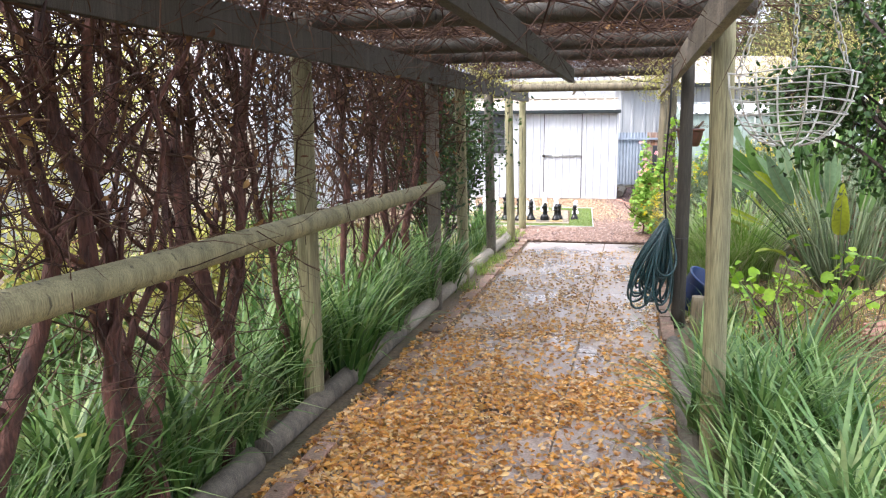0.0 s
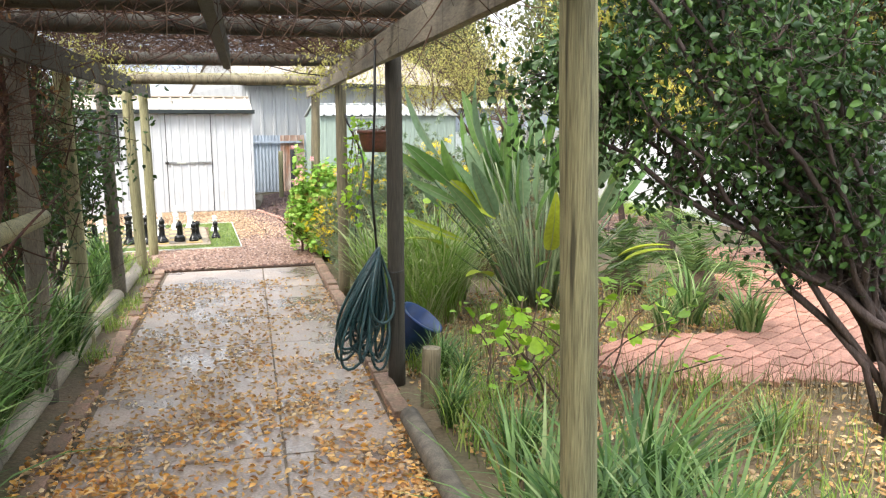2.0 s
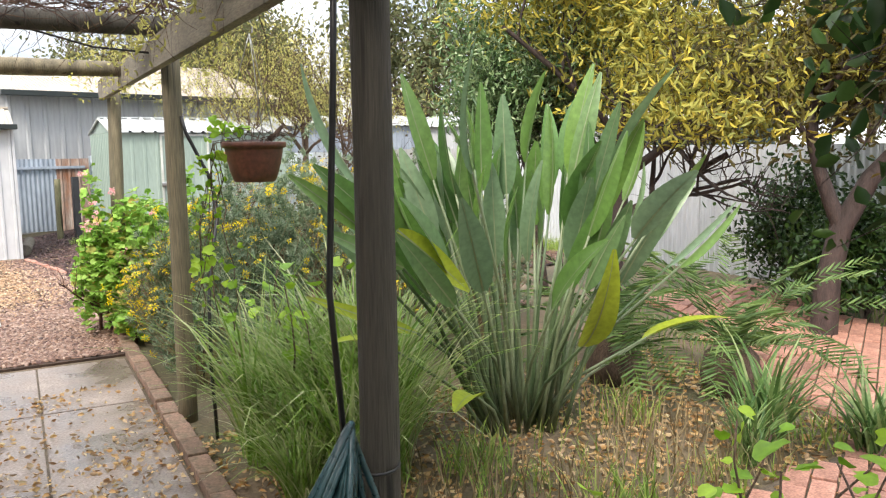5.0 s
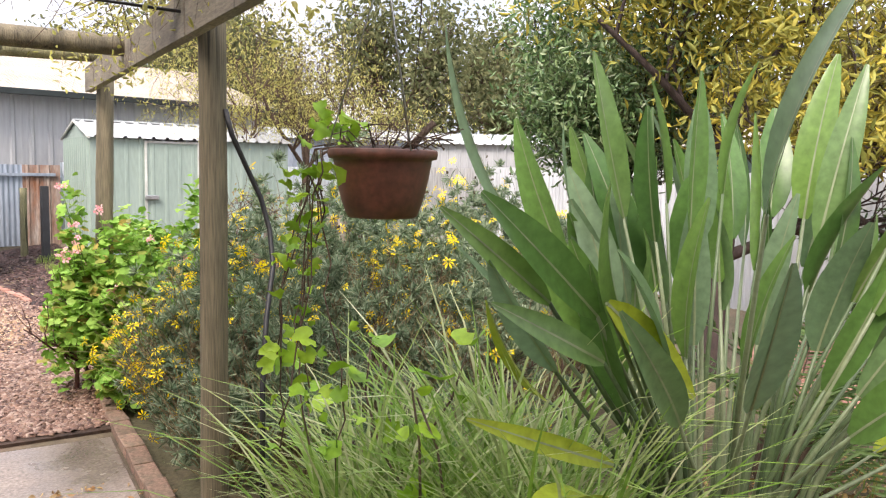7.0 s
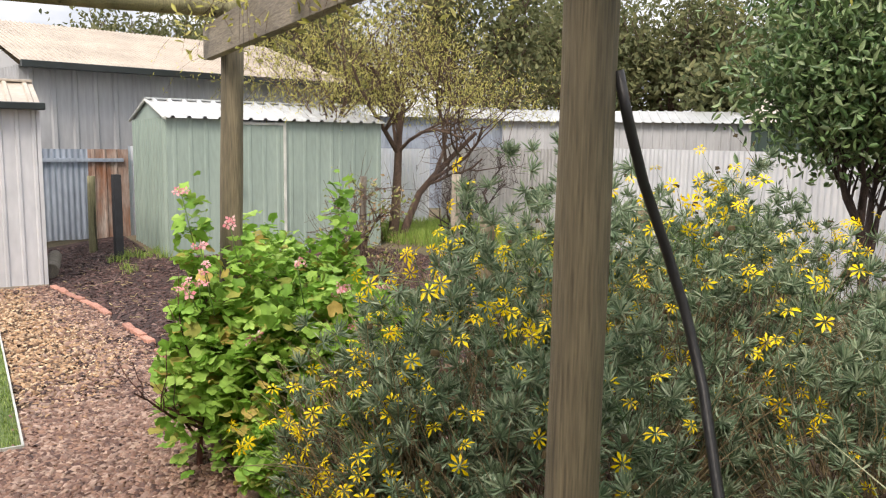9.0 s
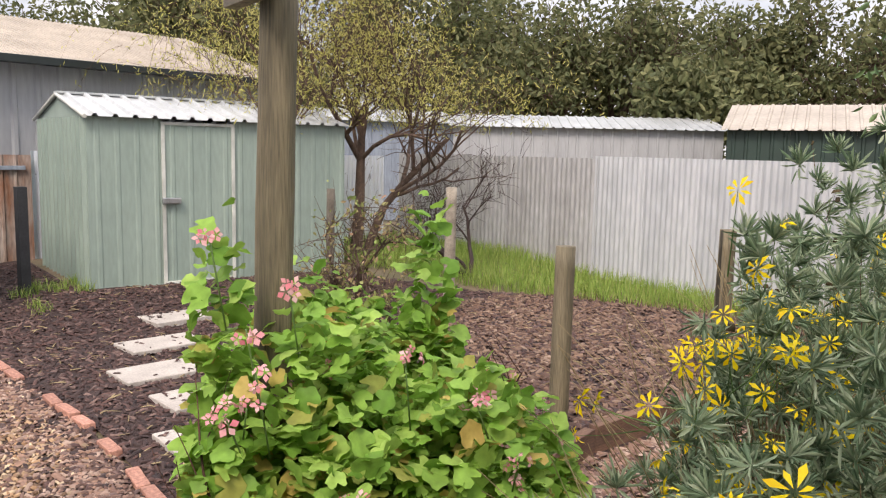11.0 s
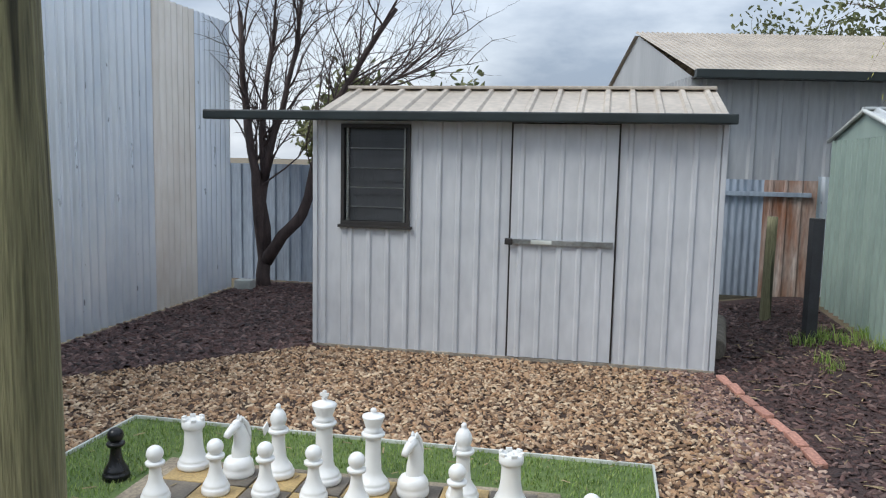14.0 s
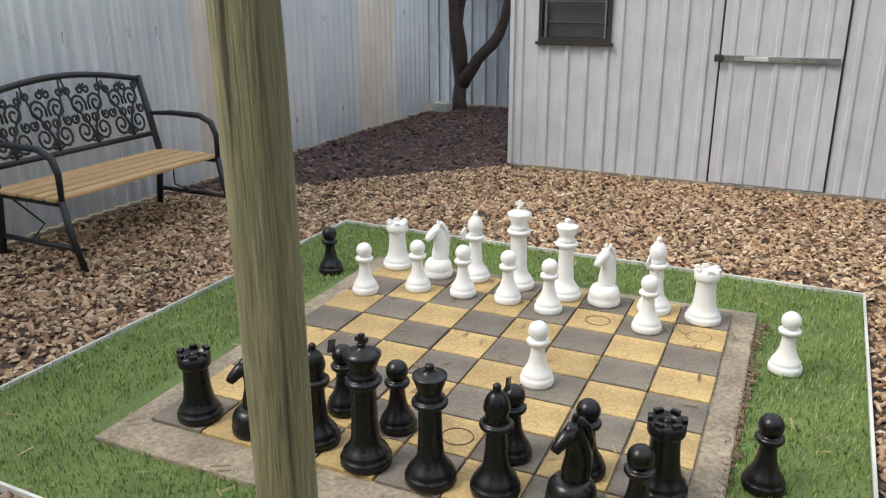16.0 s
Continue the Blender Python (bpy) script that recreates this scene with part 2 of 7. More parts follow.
def leaves_mesh(name, centres, length, width, mat, dirs=None, up=0.3, fold=0.25, droop=0.2, jitter=0.35):
    """Folded leaves of six corners at the centres: each a stalk end, two shoulders a side, and a tip."""
    c = np.asarray(centres, dtype=np.float64)
    n = len(c)
    d = rand_dirs(n, up) if dirs is None else dirs
    s = np.cross(d, rand_dirs(n))
    s /= np.linalg.norm(s, axis=1, keepdims=True) + 1e-9
    nn = np.cross(s, d)
    L = length * (1 + jitter * (nrg.random((n, 1)) * 2 - 1))
    W = width * (1 + jitter * (nrg.random((n, 1)) * 2 - 1)) * 0.5
    base, tip = c - d * L * 0.5, c + d * L * 0.5 - nn * L * droop
    m0, m1 = c - d * L * 0.12, c + d * L * 0.22 - nn * L * droop * 0.3
    v = np.stack([base, m0 + s * W + nn * W * fold, m1 + s * W * 0.8 + nn * W * fold, tip, m1 - s * W * 0.8 + nn * W * fold, m0 - s * W + nn * W * fold], 1).reshape(-1, 3)
    k = np.arange(n)[:, None] * 6
    q = np.concatenate([k + np.array([[0, 1, 2, 3]]), k + np.array([[0, 3, 4, 5]])])
    return quads_mesh(name, v, q, mat)


def blades_mesh(name, roots, mat, length=0.6, width=0.012, spread=0.9, droop=0.9, segs=5, jitter=0.35, lean=None):
    """Strap leaves that rise from the roots and arch over."""
    r = np.asarray(roots, dtype=np.float64)
    n = len(r)
    az = nrg.random(n) * 2 * np.pi
    out = np.stack([np.cos(az), np.sin(az), np.zeros(n)], 1)
    side = np.stack([-np.sin(az), np.cos(az), np.zeros(n)], 1)
    L = length * (1 + jitter * (nrg.random(n) * 2 - 1))
    tilt = spread * (0.15 + 0.85 * nrg.random(n))
    bend = droop * (0.4 + 0.8 * nrg.random(n))
    p, a = r.copy(), tilt * 0.5
    vs = []
    for i in range(segs + 1):
        t = i / segs
        w = width * (1 - 0.92 * t ** 2.2) * (0.7 + 0.3 * min(1, t * 4))
        vs += [p + side * w * 0.5, p - side * w * 0.5]
        step = L / segs
        p = p + out * (np.sin(a) * step)[:, None] + np.array([0, 0, 1.0]) * (np.cos(a) * step)[:, None]
        a = a + bend / segs * (0.6 + 1.2 * t)
    v = np.stack(vs, 1).reshape(-1, 3)
    m = 2 * (segs + 1)
    k = np.arange(n)[:, None] * m
    q = np.concatenate([k + np.array([[2 * i, 2 * i + 2, 2 * i + 3, 2 * i + 1]]) for i in range(segs)])
    return quads_mesh(name, v, q, mat)


def chips_mesh(name, centres, size, thick, mat, tilt=0.35, elong=1.6):
    """Loose chips: little six-sided blocks lying at odd angles."""
    c = np.asarray(centres, dtype=np.float64)
    n = len(c)
    az = nrg.random(n) * 2 * np.pi
    x = np.stack([np.cos(az), np.sin(az), tilt * (nrg.random(n) * 2 - 1)], 1)
    x /= np.linalg.norm(x, axis=1, keepdims=True)
    y = np.stack([-np.sin(az), np.cos(az), tilt * (nrg.random(n) * 2 - 1)], 1)
    y /= np.linalg.norm(y, axis=1, keepdims=True)
    z = np.cross(x, y)
    s = size * (0.45 + 1.1 * nrg.random((n, 1)))
    lx, ly, lz = s * elong * 0.5, s * 0.5 * (0.6 + 0.6 * nrg.random((n, 1))), thick * 0.5 * (0.6 + 0.8 * nrg.random((n, 1)))
    vs = []
    for sz, k in ((-1, 1.0), (1, 0.72)):
        for sx, sy in ((-1, -1), (1, -1), (1, 1), (-1, 1)):
            j = 0.75 + 0.5 * nrg.random((n, 1))
            vs.append(c + x * lx * sx * k * j + y * ly * sy * k * j + z * lz * sz)
    v = np.stack(vs, 1).reshape(-1, 3)
    k = np.arange(n)[:, None] * 8
    q = np.concatenate([k + np.array([f]) for f in ((4, 5, 6, 7), (0, 1, 5, 4), (1, 2, 6, 5), (2, 3, 7, 6), (3, 0, 4, 7))])
    return quads_mesh(name, v, q, mat)


def smooth01(a, b, v):
    t = np.clip((np.asarray(v, dtype=float) - a) / (b - a), 0, 1)
    return t * t * (3 - 2 * t)


def ground_z(x, y):
    """The ground rises a little towards the green shed."""
    return 0.13 * smooth01(16.2, 18.0, y) * smooth01(0.7, 1.9, x)


def mid(y):
    """x of the path's middle line at y: the path runs slightly askew."""
    return -0.305 + 0.063 * (y - 6.63)


SKEW = -math.degrees(math.atan(0.063))

# ---- materials ----
M_soil = material("soil_and_weeds", (0.17, 0.12, 0.08), 0.95, vary=0.35, scale=1.4, fine=45, bump=0.5, tint=(0.09, 0.085, 0.045), relief=0.02)
M_slab = material("wet_concrete", (0.345, 0.27, 0.225), 0.28, vary=0.5, scale=1.9, fine=70, bump=0.25, tint=(0.14, 0.11, 0.095), spec=0.8, wet=True)
M_joint = material("joint_grit", (0.15, 0.115, 0.08), 0.95, vary=0.3, scale=9, fine=80, bump=0.3)
M_brick = material("red_brick", (0.30, 0.175, 0.13), 0.85, vary=0.45, scale=9, fine=70, bump=0.25, tint=(0.17, 0.125, 0.085), obj_random=0.28)
M_pine = material("treated_pine", (0.30, 0.275, 0.15), 0.7, vary=0.5, scale=2.2, fine=34, bump=0.6, tint=(0.155, 0.145, 0.08), stretch=(7, 7, 0.30), cracks=0.75)
M_pine_dark = material("weathered_timber", (0.17, 0.145, 0.115), 0.85, vary=0.4, scale=4, fine=40, bump=0.4, tint=(0.085, 0.075, 0.06), stretch=(4, 4, 1))
M_grey_wood = material("greyed_sawn_timber", (0.34, 0.30, 0.24), 0.8, vary=0.35, scale=3, fine=40, bump=0.3, tint=(0.2, 0.17, 0.135), stretch=(4, 0.6, 4))
M_black_wood = material("black_stained_timber", (0.03, 0.032, 0.036), 0.7, vary=0.3, scale=6, fine=50, bump=0.3)
M_white_steel = material("off_white_painted_steel", (0.55, 0.56, 0.585), 0.45, vary=0.10, scale=1.1, fine=9, bump=0.02, tint=(0.47, 0.48, 0.50), stretch=(1.5, 1.5, 0.5))
M_zinc = material("zinc_corrugated_steel", (0.86, 0.90, 0.95), 0.32, 0.55, vary=0.2, scale=1.2, fine=10, bump=0.03, tint=(0.68, 0.74, 0.82), stretch=(1.5, 1.5, 0.4), obj_random=0.10)
M_zinc_blue = material("blue_grey_steel", (0.33, 0.38, 0.45), 0.5, 0.3, vary=0.2, scale=1.8, fine=18, bump=0.05, tint=(0.24, 0.28, 0.34), stretch=(2, 2, 0.3))
M_rust = material("rusted_steel", (0.42, 0.36, 0.32), 0.8, 0.2, vary=0.35, scale=4.5, fine=22, bump=0.1, tint=(0.24, 0.10, 0.05), stretch=(2, 2, 0.35))
M_green_steel = material("pale_green_steel", (0.295, 0.37, 0.325), 0.4, vary=0.1, scale=1.4, fine=15, bump=0.03, tint=(0.24, 0.31, 0.275), stretch=(2, 2, 0.4))
M_trim = material("cream_trim", (0.66, 0.68, 0.63), 0.4, vary=0.08, scale=2, fine=20, bump=0.02)
M_roof_tan = material("tan_roof_steel", (0.45, 0.395, 0.33), 0.5, 0.15, vary=0.22, scale=1.5, fine=16, bump=0.04, tint=(0.33, 0.285, 0.235))
M_roof_pale = material("pale_roof_steel", (0.52, 0.54, 0.545), 0.4, 0.25, vary=0.14, scale=1.2, fine=14, bump=0.03, tint=(0.38, 0.40, 0.405))
M_gutter = material("dark_green_gutter", (0.018, 0.026, 0.027), 0.4, vary=0.1, scale=3, fine=20, bump=0.02)
M_dark = material("dark_frame", (0.03, 0.026, 0.024), 0.55, vary=0.15, scale=5, fine=40, bump=0.05)
M_grey_big = material("grey_painted_steel", (0.40, 0.41, 0.42), 0.5, vary=0.12, scale=0.8, fine=10, bump=0.03, tint=(0.33, 0.34, 0.355), stretch=(2, 2, 0.3))
M_white_fence = material("white_painted_corrugated", (0.54, 0.56, 0.585), 0.45, vary=0.14, scale=1.0, fine=12, bump=0.03, tint=(0.42, 0.44, 0.465), stretch=(2, 2, 0.3))
M_glass = material("louvre_glass", (0.12, 0.125, 0.13), 0.15, vary=0.1, scale=3, fine=20, bump=0.0)
M_mesh = material("fly_screen", (0.05, 0.052, 0.055), 0.6, vary=0.1, scale=5, fine=60, bump=0.0)
M_steel = material("galvanised_steel", (0.55, 0.56, 0.57), 0.35, 0.9, vary=0.15, scale=8, fine=60, bump=0.05)
M_wire = material("white_coated_wire", (0.52, 0.52, 0.48), 0.5, vary=0.12, scale=12, fine=80, bump=0.03)
M_black_metal = material("black_cast_iron", (0.022, 0.023, 0.026), 0.42, 0.2, vary=0.15, scale=7, fine=60, bump=0.06)
M_slat = material("oiled_hardwood", (0.60, 0.40, 0.20), 0.5, vary=0.3, scale=2.4, fine=30, bump=0.12, tint=(0.44, 0.27, 0.125), stretch=(0.5, 8, 8))
M_white_plastic = material("white_plastic", (0.80, 0.80, 0.79), 0.4, vary=0.06, scale=6, fine=40, bump=0.02, tint=(0.72, 0.72, 0.70))
M_black_plastic = material("black_plastic", (0.007, 0.007, 0.008), 0.3, vary=0.1, scale=6, fine=50, bump=0.03, spec=0.4)
M_yellow_tile = material("ochre_concrete_tile", (0.46, 0.325, 0.14), 0.7, vary=0.3, scale=7, fine=80, bump=0.1, tint=(0.32, 0.22, 0.095), obj_random=0.12)
M_grey_tile = material("charcoal_concrete_tile", (0.175, 0.148, 0.115), 0.7, vary=0.3, scale=7, fine=80, bump=0.1, tint=(0.11, 0.095, 0.078), obj_random=0.16)
M_border = material("rough_concrete", (0.33, 0.275, 0.20), 0.9, vary=0.4, scale=5, fine=60, bump=0.35, tint=(0.19, 0.155, 0.115))
M_turf = material("turf_backing", (0.11, 0.16, 0.045), 0.9, vary=0.3, scale=3, fine=80, bump=0.4, tint=(0.07, 0.11, 0.03))
M_turf_blade = ramped("turf_blades", [(0.10, 0.17, 0.035), (0.17, 0.26, 0.06), (0.25, 0.33, 0.09), (0.33, 0.37, 0.15)], 0.7, 0.25)
M_paver = material("pale_stone_paver", (0.47, 0.43, 0.39), 0.8, vary=0.25, scale=5, fine=60, bump=0.12, tint=(0.37, 0.335, 0.305))
M_terracotta = material("terracotta_plastic", (0.165, 0.058, 0.036), 0.5, vary=0.35, scale=8, fine=50, bump=0.06, tint=(0.10, 0.038, 0.025))
M_hose = material("green_blue_hose", (0.02, 0.062, 0.07), 0.3, vary=0.25, scale=12, fine=60, bump=0.03)
M_blue = material("blue_plastic", (0.015, 0.055, 0.19), 0.35, vary=0.2, scale=7, fine=40, bump=0.04)
M_poly = material("black_polypipe", (0.018, 0.018, 0.02), 0.45, vary=0.15, scale=9, fine=50, bump=0.03)
M_bark = material("rough_bark", (0.16, 0.105, 0.075), 0.95, vary=0.4, scale=6, fine=40, bump=0.7, tint=(0.07, 0.045, 0.035), stretch=(3, 3, 0.8), relief=0.02)
M_bark_red = material("red_brown_vine_bark", (0.145, 0.062, 0.047), 0.85, vary=0.5, scale=7, fine=38, bump=0.7, tint=(0.055, 0.027, 0.024), stretch=(3, 3, 0.6), relief=0.02)
M_bark_dark = material("wet_dark_bark", (0.075, 0.05, 0.045), 0.8, vary=0.35, scale=7, fine=40, bump=0.6, tint=(0.04, 0.028, 0.026), stretch=(3, 3, 0.8), relief=0.015)
M_twig = ramped("dry_twigs", [(0.035, 0.02, 0.016), (0.075, 0.042, 0.033), (0.125, 0.075, 0.05), (0.05, 0.03, 0.024)], 0.9, 0.2)
M_chip = ramped("bark_chip", [(0.04, 0.022, 0.015), (0.30, 0.175, 0.095), (0.44, 0.29, 0.17), (0.09, 0.05, 0.032), (0.60, 0.46, 0.31), (0.21, 0.115, 0.065)], 0.7, 0.35)
M_chip_red = ramped("red_brown_bark_chip", [(0.05, 0.024, 0.02), (0.19, 0.105, 0.075), (0.30, 0.18, 0.13), (0.10, 0.05, 0.04), (0.42, 0.30, 0.235), (0.15, 0.08, 0.06)], 0.65, 0.45)
M_mulch = ramped("dark_mulch", [(0.016, 0.008, 0.008), (0.05, 0.024, 0.021), (0.10, 0.05, 0.042), (0.027, 0.014, 0.013), (0.185, 0.115, 0.098)], 0.65, 0.45)
M_mulch_bed = material("mulch_soil", (0.055, 0.029, 0.025), 0.9, vary=0.4, scale=5, fine=60, bump=0.6, tint=(0.027, 0.015, 0.014), relief=0.02)
# soil coloured dark to give the shadows in the gaps between chips
M_chip_bed = material("chip_bed_soil", (0.07, 0.04, 0.025), 0.9, vary=0.4, scale=6, fine=60, bump=0.6, tint=(0.035, 0.02, 0.014), relief=0.02)
M_fallen = ramped("fallen_leaves", [(0.58, 0.27, 0.05), (0.68, 0.36, 0.08), (0.46, 0.19, 0.05), (0.74, 0.50, 0.20), (0.32, 0.15, 0.07), (0.62, 0.46, 0.26)], 0.5, 0.5, 0.1)
M_fallen_pale = ramped("faded_fallen_leaves", [(0.50, 0.26, 0.08), (0.58, 0.40, 0.18), (0.36, 0.18, 0.07), (0.64, 0.50, 0.30), (0.26, 0.14, 0.07)], 0.5, 0.5, 0.1)
M_strap = ramped("strap_leaves", [(0.03, 0.085, 0.018), (0.055, 0.135, 0.028), (0.11, 0.22, 0.05), (0.25, 0.35, 0.12)], 0.42, 0.45, 0.25)
M_strap_grey = ramped("grey_green_strap_leaves", [(0.06, 0.135, 0.04), (0.11, 0.21, 0.06), (0.19, 0.31, 0.10), (0.36, 0.44, 0.20)], 0.45, 0.4, 0.3)
M_strap_pale = ramped("pale_arching_grass", [(0.10, 0.21, 0.03), (0.20, 0.35, 0.05), (0.46, 0.48, 0.26), (0.15, 0.31, 0.035), (0.30, 0.43, 0.10), (0.58, 0.57, 0.38)], 0.45, 0.4, 0.3)
M_grass = ramped("lawn_grass", [(0.13, 0.22, 0.04), (0.20, 0.33, 0.06), (0.30, 0.41, 0.09), (0.36, 0.38, 0.13)], 0.6, 0.3, 0.3)
M_dry = ramped("dry_stalks", [(0.20, 0.15, 0.085), (0.33, 0.26, 0.15), (0.14, 0.10, 0.06)], 0.9, 0.2)
M_bird = ramped("bird_of_paradise_leaves", [(0.06, 0.14, 0.035), (0.10, 0.205, 0.05), (0.145, 0.26, 0.055), (0.12, 0.20, 0.105), (0.18, 0.27, 0.16)], 0.32, 0.5, 0.3, True)
M_bird_stem = ramped("grey_green_stems", [(0.07, 0.115, 0.05), (0.12, 0.165, 0.085), (0.20, 0.235, 0.14)], 0.45, 0.45, 0, True)
M_bird_old = ramped("yellowing_leaves", [(0.20, 0.31, 0.03), (0.38, 0.41, 0.035)], 0.45, 0.4, 0.2)
M_dark_leaf = ramped("dark_glossy_leaves", [(0.014, 0.036, 0.010), (0.026, 0.066, 0.016), (0.06, 0.125, 0.024), (0.022, 0.052, 0.022)], 0.42, 0.35, 0.2)
M_mid_leaf = ramped("mid_green_leaves", [(0.06, 0.12, 0.035), (0.11, 0.19, 0.055), (0.17, 0.25, 0.07)], 0.5, 0.4, 0.25)
M_lime = ramped("lime_round_leaves", [(0.16, 0.33, 0.02), (0.26, 0.46, 0.03), (0.36, 0.54, 0.05)], 0.5, 0.4, 0.3)
M_geranium = ramped("geranium_leaves", [(0.12, 0.26, 0.035), (0.19, 0.38, 0.055), (0.29, 0.49, 0.085), (0.40, 0.58, 0.14), (0.22, 0.42, 0.07), (0.34, 0.52, 0.11), (0.16, 0.32, 0.05), (0.55, 0.40, 0.12)], 0.6, 0.3, 0.35)
M_daisy_leaf = ramped("feathery_grey_green_leaves", [(0.095, 0.16, 0.09), (0.155, 0.23, 0.135), (0.25, 0.32, 0.20), (0.38, 0.44, 0.31)], 0.6, 0.35, 0.25)
M_yellow = ramped("yellow_petals", [(0.88, 0.66, 0.01), (0.92, 0.74, 0.02), (0.86, 0.58, 0.01)], 0.5, 0.3, 0.3)
M_pink = ramped("pink_petals", [(0.72, 0.22, 0.27), (0.78, 0.38, 0.40), (0.75, 0.5, 0.5)], 0.5, 0.3, 0.25)
M_seed = ramped("dark_seed_heads", [(0.03, 0.025, 0.015), (0.07, 0.05, 0.02)], 0.8, 0.2)
M_olive = ramped("olive_drooping_leaves", [(0.34, 0.34, 0.08), (0.48, 0.46, 0.13), (0.58, 0.53, 0.19), (0.38, 0.38, 0.13)], 0.6, 0.3, 0.4)
M_gold = ramped("golden_autumn_leaves", [(0.28, 0.29, 0.07), (0.40, 0.37, 0.08), (0.62, 0.48, 0.07), (0.26, 0.29, 0.08), (0.50, 0.43, 0.08), (0.20, 0.21, 0.06)], 0.6, 0.3, 0.35)
M_bronze = ramped("bronze_olive_leaves", [(0.075, 0.065, 0.025), (0.13, 0.11, 0.035), (0.22, 0.18, 0.045), (0.055, 0.05, 0.022), (0.14, 0.11, 0.035)], 0.6, 0.3, 0.25)
M_far = ramped("far_gum_leaves", [(0.09, 0.11, 0.05), (0.14, 0.155, 0.07), (0.21, 0.21, 0.10), (0.11, 0.13, 0.07)], 0.8, 0.2, 0.3)
M_glossy = ramped("glossy_clustered_leaves", [(0.06, 0.125, 0.045), (0.105, 0.19, 0.07), (0.18, 0.27, 0.11), (0.28, 0.35, 0.19)], 0.34, 0.45, 0.2)
M_pine_brown = material("brown_weathered_pine", (0.20, 0.165, 0.105), 0.75, vary=0.45, scale=2.2, fine=30, bump=0.45, tint=(0.10, 0.085, 0.055), stretch=(7, 7, 0.35), cracks=0.8)
M_bearer = material("grey_brown_bearer", (0.27, 0.235, 0.18), 0.8, vary=0.4, scale=3, fine=40, bump=0.3, tint=(0.14, 0.12, 0.095), stretch=(4, 0.6, 4), cracks=0.5)

M_brick_pink = material("worn_pink_brick", (0.52, 0.27, 0.20), 0.85, vary=0.4, scale=9, fine=70, bump=0.25, tint=(0.33, 0.16, 0.12), obj_random=0.22)
M_zinc_warm = material("cream_corrugated_steel", (0.84, 0.80, 0.745), 0.36, 0.4, vary=0.16, scale=1.2, fine=10, bump=0.03, tint=(0.66, 0.61, 0.55), stretch=(1.5, 1.5, 0.4), obj_random=0.1)
M_board = material("red_brown_board", (0.19, 0.105, 0.07), 0.85, vary=0.4, scale=4, fine=40, bump=0.35, tint=(0.10, 0.06, 0.045), stretch=(0.6, 4, 4))
# damp pine whose colour also carries backlight and roof shade
M_pine_shaded = material("damp_dark_pine", (0.07, 0.062, 0.05), 0.75, vary=0.45, scale=2.2, fine=30, bump=0.45, tint=(0.045, 0.04, 0.032), stretch=(7, 7, 0.35), cracks=0.8)

M_dark_green = material("dark_green_steel", (0.03, 0.055, 0.045), 0.5, vary=0.12, scale=1.4, fine=15, bump=0.03)
M_grey_fence = material("dull_grey_corrugated", (0.47, 0.475, 0.485), 0.5, 0.2, vary=0.2, scale=1.0, fine=12, bump=0.03, tint=(0.34, 0.335, 0.335), stretch=(2, 2, 0.4))
M_midrib = material("pale_leaf_midrib", (0.30, 0.36, 0.20), 0.45, vary=0.1, scale=5, fine=40, bump=0.02)
M_litter = ramped("brown_leaf_mulch", [(0.05, 0.026, 0.02), (0.13, 0.075, 0.052), (0.20, 0.125, 0.085), (0.08, 0.043, 0.033), (0.27, 0.19, 0.14)], 0.75, 0.35)
M_rose = ramped("dry_rose_leaves", [(0.16, 0.24, 0.06), (0.28, 0.24, 0.10), (0.36, 0.25, 0.15), (0.24, 0.34, 0.09), (0.50, 0.30, 0.22)], 0.6, 0.3, 0.3)

# ---- ground, path and beds ----
def strip_sheet(name, outline, z, mat, label, category, kind="structure", follow=False):
    """A flat bed with a shallow edge, from its corner points."""
    bm = bmesh.new()
    top = [bm.verts.new((x, y, z + (float(ground_z(x, y)) if follow else 0))) for x, y in outline]
    f = bm.faces.new(top)
    r = bmesh.ops.extrude_face_region(bm, geom=[f])
    bmesh.ops.translate(bm, verts=[v for v in r["geom"] if isinstance(v, bmesh.types.BMVert)], vec=(0, 0, -0.06))
    bmesh.ops.recalc_face_normals(bm, faces=bm.faces)
    return thing(name, bm, mat, label, category, kind=kind)


def build_ground():
    xs = np.concatenate([[-250, -80, -30, -14], np.arange(-9, 14.1, 0.5), [20, 40, 90, 250]])
    ys = np.concatenate([[-120, -40, -15], np.arange(-6, 26.1, 0.5), [32, 50, 100, 300]])
    gx, gy = np.meshgrid(xs, ys)
    gz = ground_z(gx, gy) - 0.012
    v = np.stack([gx, gy, gz], -1).reshape(-1, 3)
    w = len(xs)
    q = [(j * w + i, j * w + i + 1, (j + 1) * w + i + 1, (j + 1) * w + i) for j in range(len(ys) - 1) for i in range(w - 1)]
    thing("ground", quads_mesh("ground", v, q, M_soil, True), None, "brown garden soil with sparse weeds and leaf litter", "ground", kind="structure")


build_ground()


def scatter(n, x0, x1, y0, y1, keep=None, z=0.0):
    p = np.stack([x0 + (x1 - x0) * nrg.random(n), y0 + (y1 - y0) * nrg.random(n)], 1)
    if keep is not None:
        p = p[keep(p[:, 0], p[:, 1])]
    return np.concatenate([p, (ground_z(p[:, 0], p[:, 1]) + z)[:, None]], 1)


def on_mat(x, y):
    return (x > -2.83) & (x < 0.13) & (y > 12.6) & (y < 15.42)


def line_x(y):
    """The brick edging between the chip bed and the dark mulch."""
    return np.interp(y, [11.0, 11.6, 12.6, 14.4, 15.9, 17.4], [0.93, 0.95, 1.10, 1.11, 0.95, 0.66])


def dark_left(x, y):
    return y > 17.4 - 1.06 * (np.abs(x + 2.5)) ** 1.0


